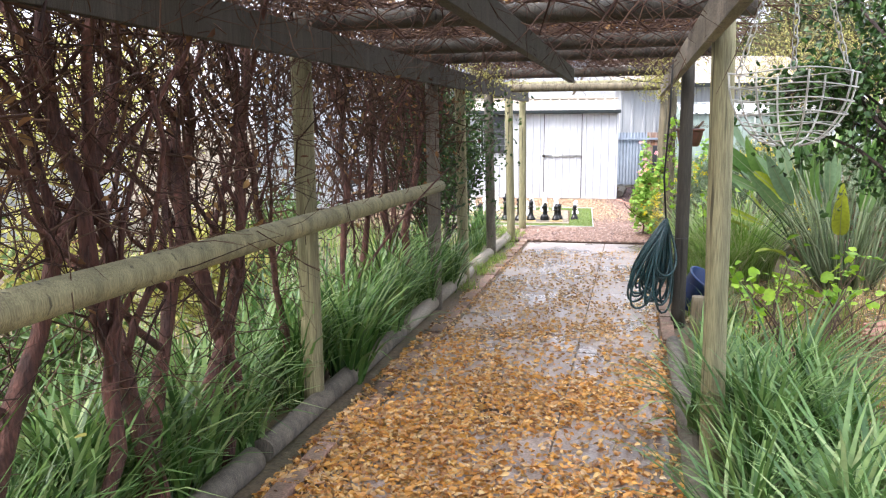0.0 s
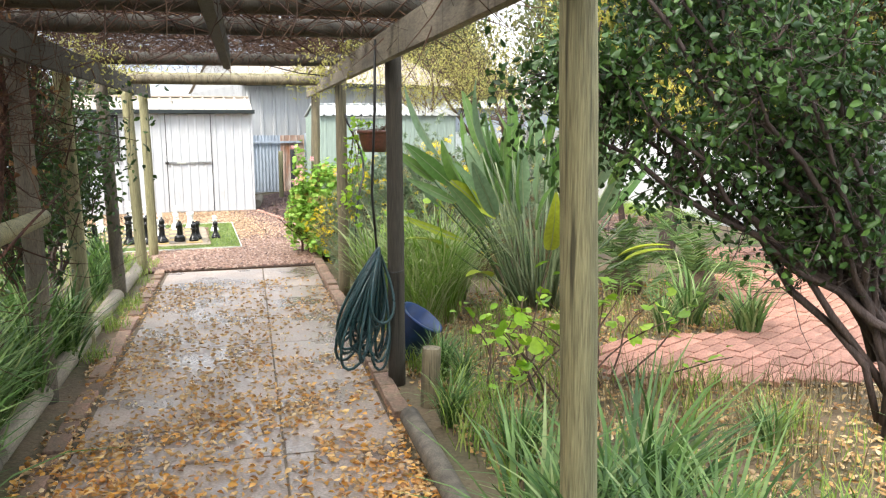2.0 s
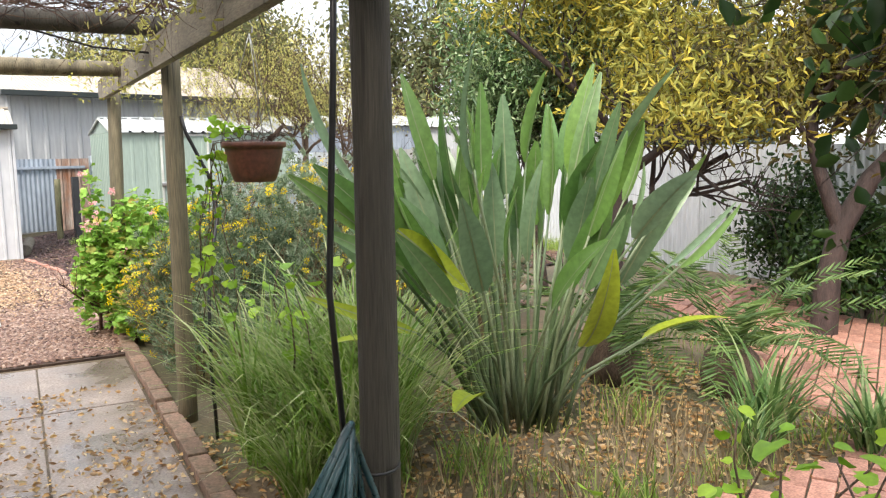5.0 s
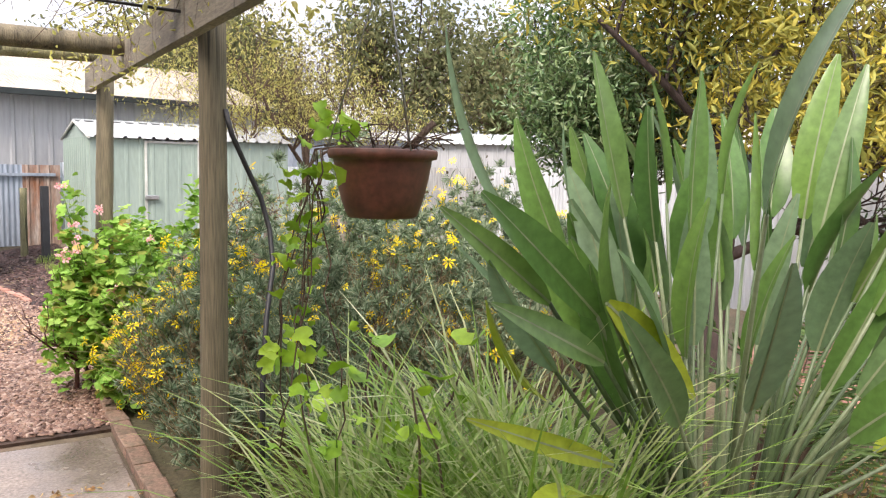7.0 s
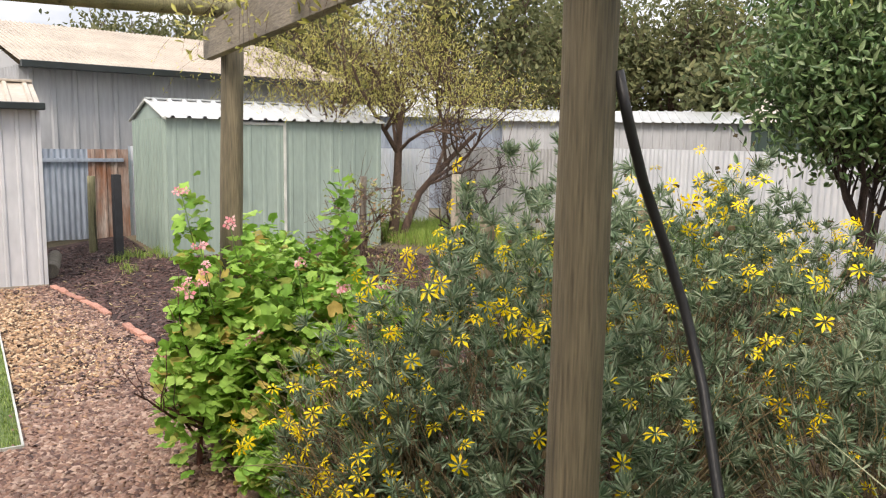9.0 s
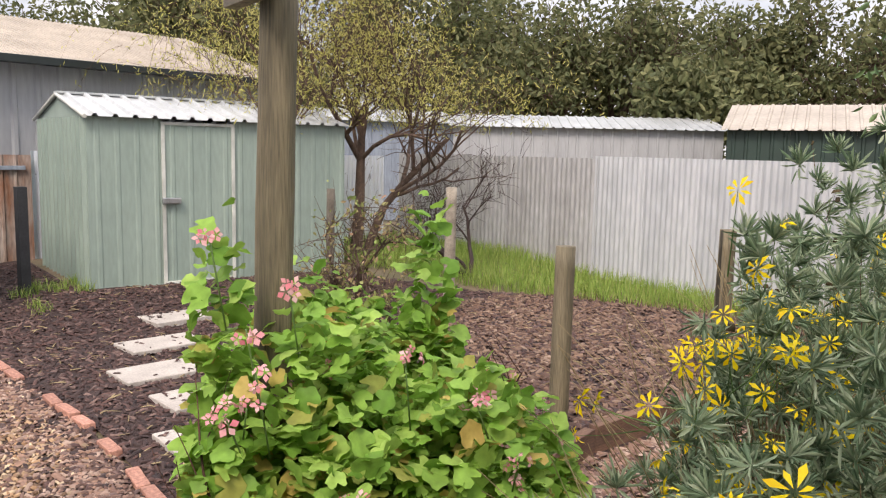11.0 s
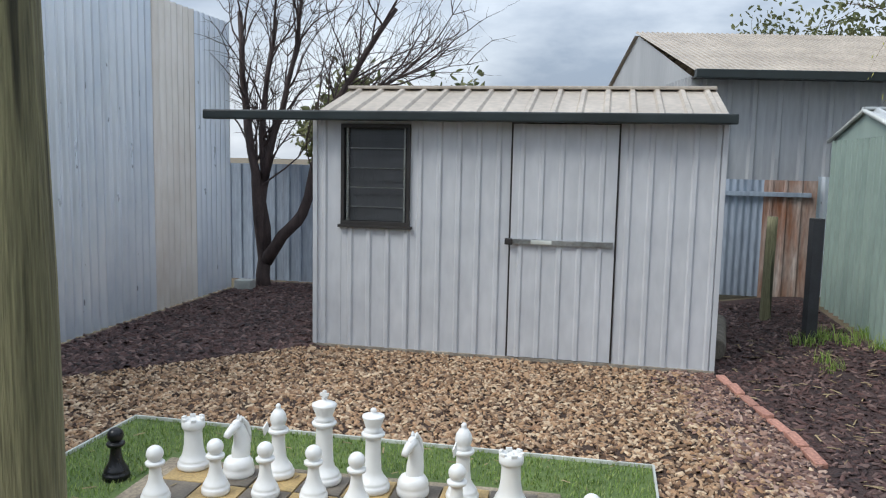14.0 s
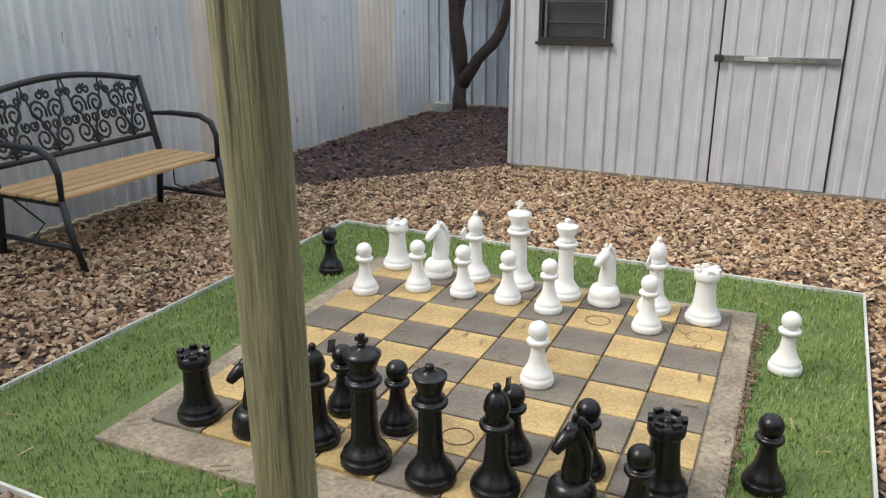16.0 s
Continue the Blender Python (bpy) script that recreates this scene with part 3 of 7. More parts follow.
def inside_poly(poly, x, y):
    c = np.zeros(np.shape(x), dtype=bool)
    for (xa, ya), (xb, yb) in zip(poly, poly[1:] + poly[:1]):
        if ya != yb:
            c ^= ((ya > y) != (yb > y)) & (x < (xb - xa) * (y - ya) / (yb - ya) + xa)
    return c


def grid_bed(name, poly, z, mat, label, category, cell=0.16):
    """A bed that follows the ground, in small cells."""
    px, py = zip(*poly)
    xs, ys = np.arange(min(px), max(px) + cell, cell), np.arange(min(py), max(py) + cell, cell)
    gx, gy = np.meshgrid(xs, ys)
    v = np.stack([gx, gy, ground_z(gx, gy) + z], -1).reshape(-1, 3)
    w = len(xs)
    j, i = np.meshgrid(np.arange(len(ys) - 1), np.arange(w - 1), indexing="ij")
    k = inside_poly(poly, gx[:-1, :-1] + cell / 2, gy[:-1, :-1] + cell / 2)
    a = (j * w + i)[k]
    return thing(name, quads_mesh(name, v, np.stack([a, a + 1, a + w + 1, a + w], 1), mat, True), None, label, category, kind="structure")


# chip bed round the board, and the dark mulch beds
strip_sheet("chip_bed", [(-1.2, 11.16), (0.93, 11.10), (1.1, 12.6), (1.11, 14.4), (0.95, 15.9), (0.66, 17.44), (-2.5, 17.44), (-4.4, 15.4), (-4.4, 12.2), (-2.9, 12.2), (-1.2, 12.4)], 0.006, M_chip_bed, "bed of brown bark chips", "chip bed")
grid_bed("mulch_bed", [(0.95, 11.6), (1.1, 12.6), (1.11, 14.4), (0.95, 15.9), (0.66, 17.44), (0.7, 20.5), (1.9, 20.5), (1.95, 18.1), (4.6, 18.0), (7.0, 15.0), (7.0, 12.7), (3.2, 12.62)], 0.004, M_mulch_bed, "bed of damp dark mulch", "mulch bed")
strip_sheet("mulch_bed", [(-4.4, 15.4), (-2.52, 17.4), (-2.52, 20.4), (-4.4, 20.4)], 0.008, M_mulch_bed, "bed of damp dark mulch under a bare tree", "mulch bed")
p = scatter(58000, -4.35, 1.12, 11.16, 17.4, lambda x, y: ~on_mat(x, y) & (x < line_x(y)) & ~((x < -2.4) & dark_left(x, y)) & ~((y < 12.3) & (x < -0.95)), 0.014)
near = p[:, 1] + 0.5 * nrg.normal(size=len(p)) < 13.25 + 0.6 * (p[:, 0] - 0.2)
near |= p[:, 0] + 0.17 * nrg.normal(size=len(p)) > line_x(p[:, 1]) - 0.27
tri = near & (p[:, 0] < line_x(p[:, 1]) - 0.10)
dusk = near & (p[:, 1] > 13.2) & (np.sin(63 * p[:, 0] + 87 * p[:, 1]) > -0.1)
edge = near & ~tri & ~dusk
tri &= ~dusk
thing("bark_chips", chips_mesh("bark_chips", p[dusk], 0.0195, 0.010, M_mulch, elong=2.6, tilt=0.5), None, "dark mulch flakes strayed among the chips beside the bricks", "bark chips", kind="stuff")
thing("bark_chips", chips_mesh("bark_chips", p[~near], 0.0165, 0.010, M_chip, tilt=0.75, elong=2.1), None, "tan and brown bark chips round the chess lawn", "bark chips", kind="stuff")
thing("bark_chips", chips_mesh("bark_chips", np.concatenate([p[edge], p[tri], p[tri] + np.array([0.03, 0.04, 0.004]), p[tri] + np.array([-0.035, 0.02, 0.002])]), 0.0195, 0.010, M_chip_red, elong=2.2, tilt=0.6), None, "red-brown bark chips at the path's end and along the bricks", "bark chips", kind="stuff")
p = scatter(40000, 0.6, 6.8, 11.7, 20.3, lambda x, y: (x > line_x(y) + 0.03) & ~((x > 1.9) & (y > 18.05)) & ((y > 12.75) | (x < 3.1)) & (x + y * 0.9 < 20.6), 0.012)
thing("mulch_flakes", chips_mesh("mulch_flakes", p, 0.0165, 0.009, M_mulch, elong=3.2, tilt=0.5), None, "damp dark brown mulch flakes", "mulch", kind="stuff")
p = scatter(1500, 0.75, 6.0, 11.9, 18.6, lambda x, y: (x > line_x(y) + 0.05) & ~((x > 1.9) & (y > 18.05)) & ((y > 12.75) | (x < 3.1)) & (x + y * 0.9 < 20.6), 0.022)
thing("straw", chips_mesh("straw", p, 0.008, 0.003, M_dry, elong=8.0, tilt=0.25), None, "pale straw and thin twigs lying on the mulch", "straw", kind="stuff")
p = scatter(12000, -4.4, -2.4, 15.2, 20.3, lambda x, y: dark_left(x, y) & ((x < -2.5) | (y < 17.4)), 0.012)
thing("mulch_flakes", chips_mesh("mulch_flakes", p, 0.026, 0.011, M_mulch, elong=3.0, tilt=0.5), None, "damp dark mulch heaped beside the tall fence", "mulch", kind="stuff")


p = np.concatenate([scatter(n, x - 0.29, x + 0.29, y - 0.17, y + 0.17, lambda a, b, x=x, y=y: (np.abs(a - x) + nrg.random(len(a)) * 0.2 > 0.2), 0.040) for n, x, y in ((120, 2.45, 16.82), (18, 2.05, 16.1), (20, 1.79, 15.35), (60, 1.90, 14.66), (70, 1.64, 13.97))])
thing("mulch_flakes", chips_mesh("mulch_flakes", p, 0.012, 0.005, M_mulch, elong=2.6, tilt=0.2), None, "dark mulch flakes strewn over the stepping stones", "mulch", kind="stuff")
p = scatter(7000, 3.1, 7.2, 12.78, 16.2, lambda x, y: (x + 0.45 * y < 13.5 + 0.3 * np.sin(3 * x)) & (x > 3.3 + 0.35 * (y - 12.8)), 0.018)
thing("mulch_flakes", chips_mesh("mulch_flakes", p, 0.022, 0.010, M_litter, elong=2.8, tilt=0.5), None, "red-brown mulch and leaf litter behind the geranium", "mulch", kind="stuff")
p = scatter(9000, 1.7, 4.6, 10.9, 12.6, None, 0.006)
thing("mulch_flakes", chips_mesh("mulch_flakes", p, 0.026, 0.010, M_chip_red, elong=3.0, tilt=0.5), None, "brown mulch flakes among the daisies", "mulch", kind="stuff")


def build_path():
    base = boxed(-0.76, -3.0, -0.06, 0.88, 11.08, -0.004)
    path = thing("pavement", base, M_joint, "damp concrete slab path through the pergola", "path", kind="structure")
    path.matrix_world = pose(mid(0), 0, 0, 0, 0, SKEW)
    ys = [-3.0, -0.8, 1.4, 3.6, 5.75, 7.85, 9.95, 11.06]
    for y0, y1 in zip(ys, ys[1:]):
        for u0, u1 in ((-0.74, 0.28), (0.285, 0.87)):
            bm = boxed(u0 + 0.003, y0 + 0.004, -0.05, u1 - 0.003, y1 - 0.004, rng.uniform(0.0, 0.004), 0.006)
            part("slab", bm, M_slab, path)
    return path


build_path()


def brick_row(name, pts, size, mat, label, gap=0.012, z=0.0, tilt=2.0, skip=0.0):
    """Bricks laid end to end along a line of points."""
    L, W, H = size
    top = empty(name, (pts[0][0], pts[0][1], 0), label, "edging")
    bm = boxed(-L / 2, -W / 2, -0.05, L / 2, W / 2, H, 0.008)
    me = bpy.data.meshes.new("brick")
    bm.to_mesh(me)
    bm.free()
    me.materials.append(mat)
    for (x0, y0), (x1, y1) in zip(pts, pts[1:]):
        d = math.hypot(x1 - x0, y1 - y0)
        n = int(d / (L + gap))
        a = math.degrees(math.atan2(y1 - y0, x1 - x0))
        for i in range(n):
            t = (i + 0.5) / n
            if rng.random() < skip:
                continue
            ob = new("brick", me)
            ob.parent = top
            x, y = x0 + (x1 - x0) * t, y0 + (y1 - y0) * t
            ob.matrix_basis = top.matrix_world.inverted() @ pose(x, y, float(ground_z(x, y)) + z + rng.uniform(-0.012, 0.006), rng.uniform(-tilt, tilt), rng.uniform(-tilt, tilt), a + rng.uniform(-tilt, tilt))
    return top


def line_at(u, y0, y1):
    return [(mid(y0) + u, y0), (mid(y1) + u, y1)]


brick_row("brick_edging", line_at(-0.83, 1.4, 11.9), (0.23, 0.10, 0.03), M_brick, "weathered red brick edging along the path", tilt=3.5, z=-0.006)
brick_row("brick_edging", line_at(0.94, 6.0, 11.6), (0.23, 0.10, 0.05), M_brick, "weathered red brick edging along the planted bed")
brick_row("brick_edging", [(0.95, 11.62), (1.10, 12.6), (1.11, 14.45), (0.95, 15.9), (0.68, 17.35)], (0.21, 0.065, 0.036), M_brick_pink, "worn pink bricks sunk between chips and mulch", skip=0.16, z=0.008, tilt=4.0)


def log_thing(name, p0, p1, r0, r1, mat, label, category, group="", seed=0):
    return thing(name, log_bm(p0, p1, r0, r1, seed), mat, label, category, group)


for i, (y0, y1) in enumerate(((1.0, 3.5), (3.6, 5.9), (6.0, 8.5), (8.62, 11.3))):
    log_thing("log_edging", (mid(y0) - 1.07, y0, 0.055), (mid(y1) - 1.07, y1, 0.05), 0.062, 0.066, M_pine_dark if i < 2 else M_grey_wood, "round timber log edging lying beside the path", "log", "logs along the path", i + 3)

log_thing("log_edging", (mid(3.1) + 0.97, 3.1, 0.04), (mid(5.93) + 0.965, 5.93, 0.045), 0.058, 0.055, M_pine_dark, "weathered dark log edging beside the planted bed", "log", "logs along the path", 9)

# ---- pergola: round posts, sawn bearers, round cross beams ----


def post(x, y, h, r, lean=(0, 0), mat=None, label="", seed=0, group="pergola posts", name="pergola_post"):
    z = float(ground_z(x, y))
    return log_thing(name, (x, y, z - 0.1), (x + lean[0], y + lean[1], z + h), r * 1.04, r * 0.96, mat or M_pine, label or "round treated-pine post, weathered grey-green", "post", group, seed)


for i, y in enumerate((-1.7, 1.05, 3.83, 6.63, 9.37, 12.12)):
    # the fourth post's near-black colour stands for its backlit side
    post(mid(y) + (1.03, 1.03, 1.042, 1.027, 1.025, 0.98)[i], y, 2.16 if i != 5 else 2.12, 0.052 if i < 5 else 0.056, seed=20 + i, lean=((0, 0), (0, 0), (-0.03, 0.05), (0.005, 0.02), (0.005, 0), (0.058, 0))[i], mat=(M_pine, M_pine, M_pine, M_pine_shaded, M_pine_brown, M_pine_brown)[i])
for i, (x, y, ln) in enumerate(((-1.70, 1.9, 0), (-1.56, 4.35, -0.02), (-1.33, 6.95, -0.03), (-1.25, 8.15, -0.05), (-1.15, 9.75, -0.05), (-1.03, 11.15, -0.06), (-0.97, 12.36, -0.02))):
    post(x, y, 2.12, 0.058 if i < 6 else 0.056, seed=40 + i, lean=(ln, 0), mat=M_pine_dark if i in (2, 4) else M_pine)


def bearer(u, y0, y1, z0, z1, label):
    bm = boxed(-0.022, 0, z0, 0.022, y1 - y0, z1, 0.003)
    # left bearers take the darker pine, with the roof's shade in its colour
    return thing("bearer", bm, M_bearer if u > 0 else M_pine_shaded, label, "beam", "pergola bearers", at=pose(mid(y0) + u, y0, 0, 0, 0, SKEW))


for y0, y1 in ((-3, 1.05), (1.05, 3.83), (3.83, 6.63), (6.63, 9.37), (9.37, 12.3)):
    bearer(1.03 - 0.078, y0 + 0.005, y1 - 0.005, 1.97, 2.13, "greyed sawn timber bearer bolted along the posts")
for y0, y1 in ((-3, 1.9), (1.9, 4.35), (4.35, 8.15), (8.15, 12.4)):
    bearer(-1.03 + 0.085 - 0.03, y0 + 0.005, y1 - 0.005, 1.95, 2.11, "sawn timber bearer under the creeper roof, coloured dark for shade")
for i, y in enumerate((-1.7, 1.05, 2.9, 4.5, 6.05, 7.0, 9.42, 12.12)):
    # beams under the creeper have its shade put into their colour
    log_thing("cross_beam", (mid(y) - 1.22, y, 2.19), (mid(y) + 1.22, y, 2.21), 0.056, 0.052, M_pine if y > 9.5 else M_pine_shaded, "round timber cross beam resting on the bearers", "beam", "pergola cross beams", 60 + i)
thing("purlin", boxed(-0.025, 0, 2.0, 0.025, 9.8, 2.13, 0.003), M_pine_shaded, "sawn purlin down the middle of the pergola, coloured dark for shade", "beam", at=pose(mid(-2.0) + 0.05, -2.0, 0, 0, 0, SKEW))
log_thing("cross_beam", (mid(10.7) - 1.12, 10.7, 2.085), (1.01, 10.7, 2.09), 0.052, 0.05, M_pine_brown, "round timber cross beam notched into the bearers", "beam", "pergola cross beams", 75)
log_thing("hand_rail", (-1.62, -0.6, 1.19), (-1.29, 6.98, 1.09), 0.058, 0.050, M_pine, "round timber rail fixed along the pergola posts", "rail", seed=90)


# ---- sheds and fences ----
def clad(parent, name, p0, p1, height, mat, pitch, depth, kind, width=0.78, z=0.0):
    """Cladding along a ground line, one sheet after another, each a part."""
    d = math.hypot(p1[0] - p0[0], p1[1] - p0[1])
    n = max(1, round(d / width))
    w = d / n
    me = sheet_mesh(name, w + (0.03 if kind == "wave" else -0.002), height, mat, pitch, depth, kind)
    inv = parent.matrix_world.inverted()
    for i in range(n):
        ob = new(name, me)
        ob.parent = parent
        t = i / n
        ob.matrix_basis = inv @ along((p0[0] + (p1[0] - p0[0]) * t, p0[1] + (p1[1] - p0[1]) * t, z), (p1[0] + (p1[0] - p0[0]) * t, p1[1] + (p1[1] - p0[1]) * t)) @ Matrix.Translation((0, 0.003 * (i % 2), 0))


def roof_slope(parent, name, a, b, c, d, mat, pitch=0.19, depth=0.02):
    """A ribbed roof plane: eave from a to b, ridge from d to c."""
    a, b, c, d = (Vector(v) for v in (a, b, c, d))
    L = (b - a).length
    X = (b - a).normalized()
    Z = (d - a) - X * (d - a).dot(X)
    me = sheet_mesh(name, L, Z.length, mat, pitch, depth, "rib")
    Z.normalize()
    Y = Z.cross(X)
    m = Matrix(((X.x, Y.x, Z.x, a.x), (X.y, Y.y, Z.y, a.y), (X.z, Y.z, Z.z, a.z), (0, 0, 0, 1)))
    ob = new(name, me)
    ob.parent = parent
    ob.matrix_basis = parent.matrix_world.inverted() @ m
    return ob


def gable(parent, name, x, y0, y1, z0, z1, mat, thick=0.006):
    bm = bmesh.new()
    ym = (y0 + y1) / 2
    vs = [bm.verts.new(v) for v in ((x, y0, z0), (x, y1, z0), (x, ym, z1))]
    f = bm.faces.new(vs)
    r = bmesh.ops.extrude_face_region(bm, geom=[f])
    bmesh.ops.translate(bm, verts=[v for v in r["geom"] if isinstance(v, bmesh.types.BMVert)], vec=(thick, 0, 0))
    bmesh.ops.recalc_face_normals(bm, faces=bm.faces)
    o = part(name, bm, mat, parent)
    return o


def build_white_shed():
    x0, x1, y0, y1, h, hr = -2.49, 0.64, 17.45, 19.35, 1.87, 2.17
    s = empty("garden_shed", (x0, y0, 0), "off-white ribbed steel garden shed with a padlocked door", "shed")
    w = s.matrix_world.inverted()
    dx0, dx1 = -0.905, -0.10
    wx0, wx1, wz0, wz1 = -2.27, -1.70, 1.02, 1.82
    for a, b, z, hh, nm in ((x0, wx0, 0.02, h - 0.02, 1), (wx0, wx1, 0.02, wz0 - 0.02, 1), (wx1, dx0, 0.02, h - 0.02, 1), (dx1, x1, 0.02, h - 0.02, 1)):
        clad(s, "wall_sheet", (a, y0), (b, y0), hh, M_white_steel, 0.155, 0.015, "rib", 0.8, z)
    clad(s, "wall_sheet", (x1, y0 + 0.005), (x1, y1), h, M_white_steel, 0.155, 0.012, "rib", 0.8, 0.02)
    clad(s, "wall_sheet", (x0, y1), (x0, y0 + 0.005), h, M_white_steel, 0.155, 0.012, "rib", 0.8, 0.02)
    clad(s, "wall_sheet", (x1, y1), (x0, y1), h, M_white_steel, 0.155, 0.012, "rib", 0.8, 0.02)
    rel = lambda bm: (bmesh.ops.transform(bm, matrix=w, verts=bm.verts), bm)[1]
    for xx in (x0, x1):
        part("corner_post", rel(boxed(xx - 0.018, y0 - 0.016, 0.01, xx + 0.018, y0 + 0.02, h, 0.003)), M_white_steel, s)
    part("floor_plate", rel(boxed(x0 - 0.02, y0 - 0.02, 0.0, x1 + 0.02, y0 + 0.01, 0.03, 0.003)), M_grey_wood, s, "weathered sill plate at the foot of the wall")
    part("head_panel", rel(boxed(wx0, y0 - 0.004, wz1, wx1, y0 + 0.006, h)), M_white_steel, s)
    # door
    door = part("door", sheet_mesh("door", dx1 - dx0 - 0.02, 1.80, M_white_steel, 0.15, 0.011, "rib"), None, s, "off-white ribbed steel door, closed")
    door.matrix_basis = w @ pose(dx0 + 0.01, y0 - 0.014, 0.035)
    dw = (s.matrix_world @ door.matrix_basis).inverted()
    reld = lambda bm: (bmesh.ops.transform(bm, matrix=dw, verts=bm.verts), bm)[1]
    part("door_bar", reld(boxed(dx0 + 0.02, y0 - 0.04, 0.92, dx1 - 0.02, y0 - 0.024, 0.962, 0.003)), M_steel, door, "flat grey steel bar across the door")
    part("bolt", reld(boxed(dx0 + 0.17, y0 - 0.055, 0.925, dx0 + 0.33, y0 - 0.04, 0.957, 0.006)), M_trim, door, "pale sliding bolt plate")
    part("padlock", reld(boxed(dx0 - 0.03, y0 - 0.06, 0.915, dx0 + 0.03, y0 - 0.035, 0.965, 0.008)), M_dark, door, "dark padlock on a hasp")
    for a, b, c, d in ((dx0 - 0.004, dx0 + 0.004, 0.02, 1.86), (dx1 - 0.004, dx1 + 0.004, 0.02, 1.86)):
        part("door_jamb", rel(boxed(a, y0 - 0.008, c, b, y0 + 0.012, d)), M_dark, s)
    part("door_head", rel(boxed(dx0, y0 - 0.012, 1.845, dx1, y0 + 0.01, 1.87)), M_dark, s)
    # louvre window
    win = empty("window", (0, 0, 0), "", "")
    for k in ("label", "category"):
        if k in win:
            del win[k]
    win.parent = s
    win.matrix_world = Matrix.Identity(4)
    win.matrix_basis = w
    for a, b, c, d in ((wx0, wx1, wz0, wz0 + 0.03), (wx0, wx1, wz1 - 0.03, wz1), (wx0, wx0 + 0.028, wz0 + 0.03, wz1 - 0.03), (wx1 - 0.028, wx1, wz0 + 0.03, wz1 - 0.03)):
        part("window_frame", boxed(a, y0 - 0.022, c, b, y0 + 0.03, d, 0.003), M_dark, win, "dark window frame")
    for xx in (wx0 + 0.05, wx1 - 0.05):
        part("louvre_rail", boxed(xx - 0.008, y0 + 0.0, wz0 + 0.03, xx + 0.008, y0 + 0.02, wz1 - 0.03), M_trim, win)
    for i in range(7):
        z = wz0 + 0.035 + i * 0.105
        part("louvre", boxed(wx0 + 0.06, 0, 0, wx1 - 0.06, 0.005, 0.11, m=pose(0, y0 + 0.03, z, -8)), M_glass, win)
    for i in range(4):
        z = wz0 + 0.14 + i * 0.155
        part("glazing_bar", boxed(wx0 + 0.06, y0 + 0.004, z, wx1 - 0.06, y0 + 0.012, z + 0.009), M_steel, win)
    part("window_sill", boxed(wx0 - 0.02, y0 - 0.04, wz0 - 0.022, wx1 + 0.02, y0 + 0.01, wz0, 0.003), M_dark, win, "dark flashing strip under the window")
    bm = bmesh.new()
    for i in range(44):
        x = wx0 + 0.03 + (wx1 - wx0 - 0.06) * i / 43
        box(bm, x - 0.001, y0 - 0.006, wz0 + 0.03, x + 0.001, y0 - 0.004, wz1 - 0.03)
    for i in range(60):
        z = wz0 + 0.03 + (wz1 - wz0 - 0.06) * i / 59
        box(bm, wx0 + 0.03, y0 - 0.0065, z - 0.001, wx1 - 0.03, y0 - 0.0045, z + 0.001)
    part("fly_screen", bm, M_mesh, win, "grey fly screen")
    # roof
    ym = (y0 + y1) / 2
    roof_slope(s, "roof", (x0 - 0.02, y0 - 0.09, h), (x1 + 0.03, y0 - 0.09, h), (x1 - 0.12, ym, hr), (x0 - 0.02, ym, hr), M_roof_tan, 0.2, 0.022)
    roof_slope(s, "roof", (x1 + 0.03, y1 + 0.09, h), (x0 - 0.02, y1 + 0.09, h), (x0, ym, hr), (x1 + 0.03, ym, hr), M_roof_tan, 0.2, 0.022)
    part("ridge_cap", rel(boxed(x0 - 0.03, ym - 0.07, hr + 0.0, x1 + 0.03, ym + 0.07, hr + 0.03, 0.008)), M_roof_tan, s)
    for xx in (x0, x1 - 0.006):
        g = gable(s, "gable", xx, y0, y1, h, hr, M_white_steel)
        g.matrix_basis = w
    part("gutter", rel(boxed(x0 - 0.9, y0 - 0.17, h - 0.03, x1 + 0.06, y0 - 0.085, h + 0.045, 0.012)), M_gutter, s, "long dark green gutter running past the wall")
    # added dark panel standing for the unlit inside behind the louvres
    part("interior_back", rel(boxed(x0 + 0.1, y0 + 0.6, 0.05, x1 - 0.1, y0 + 0.62, h)), M_dark, s)
    return s


build_white_shed()


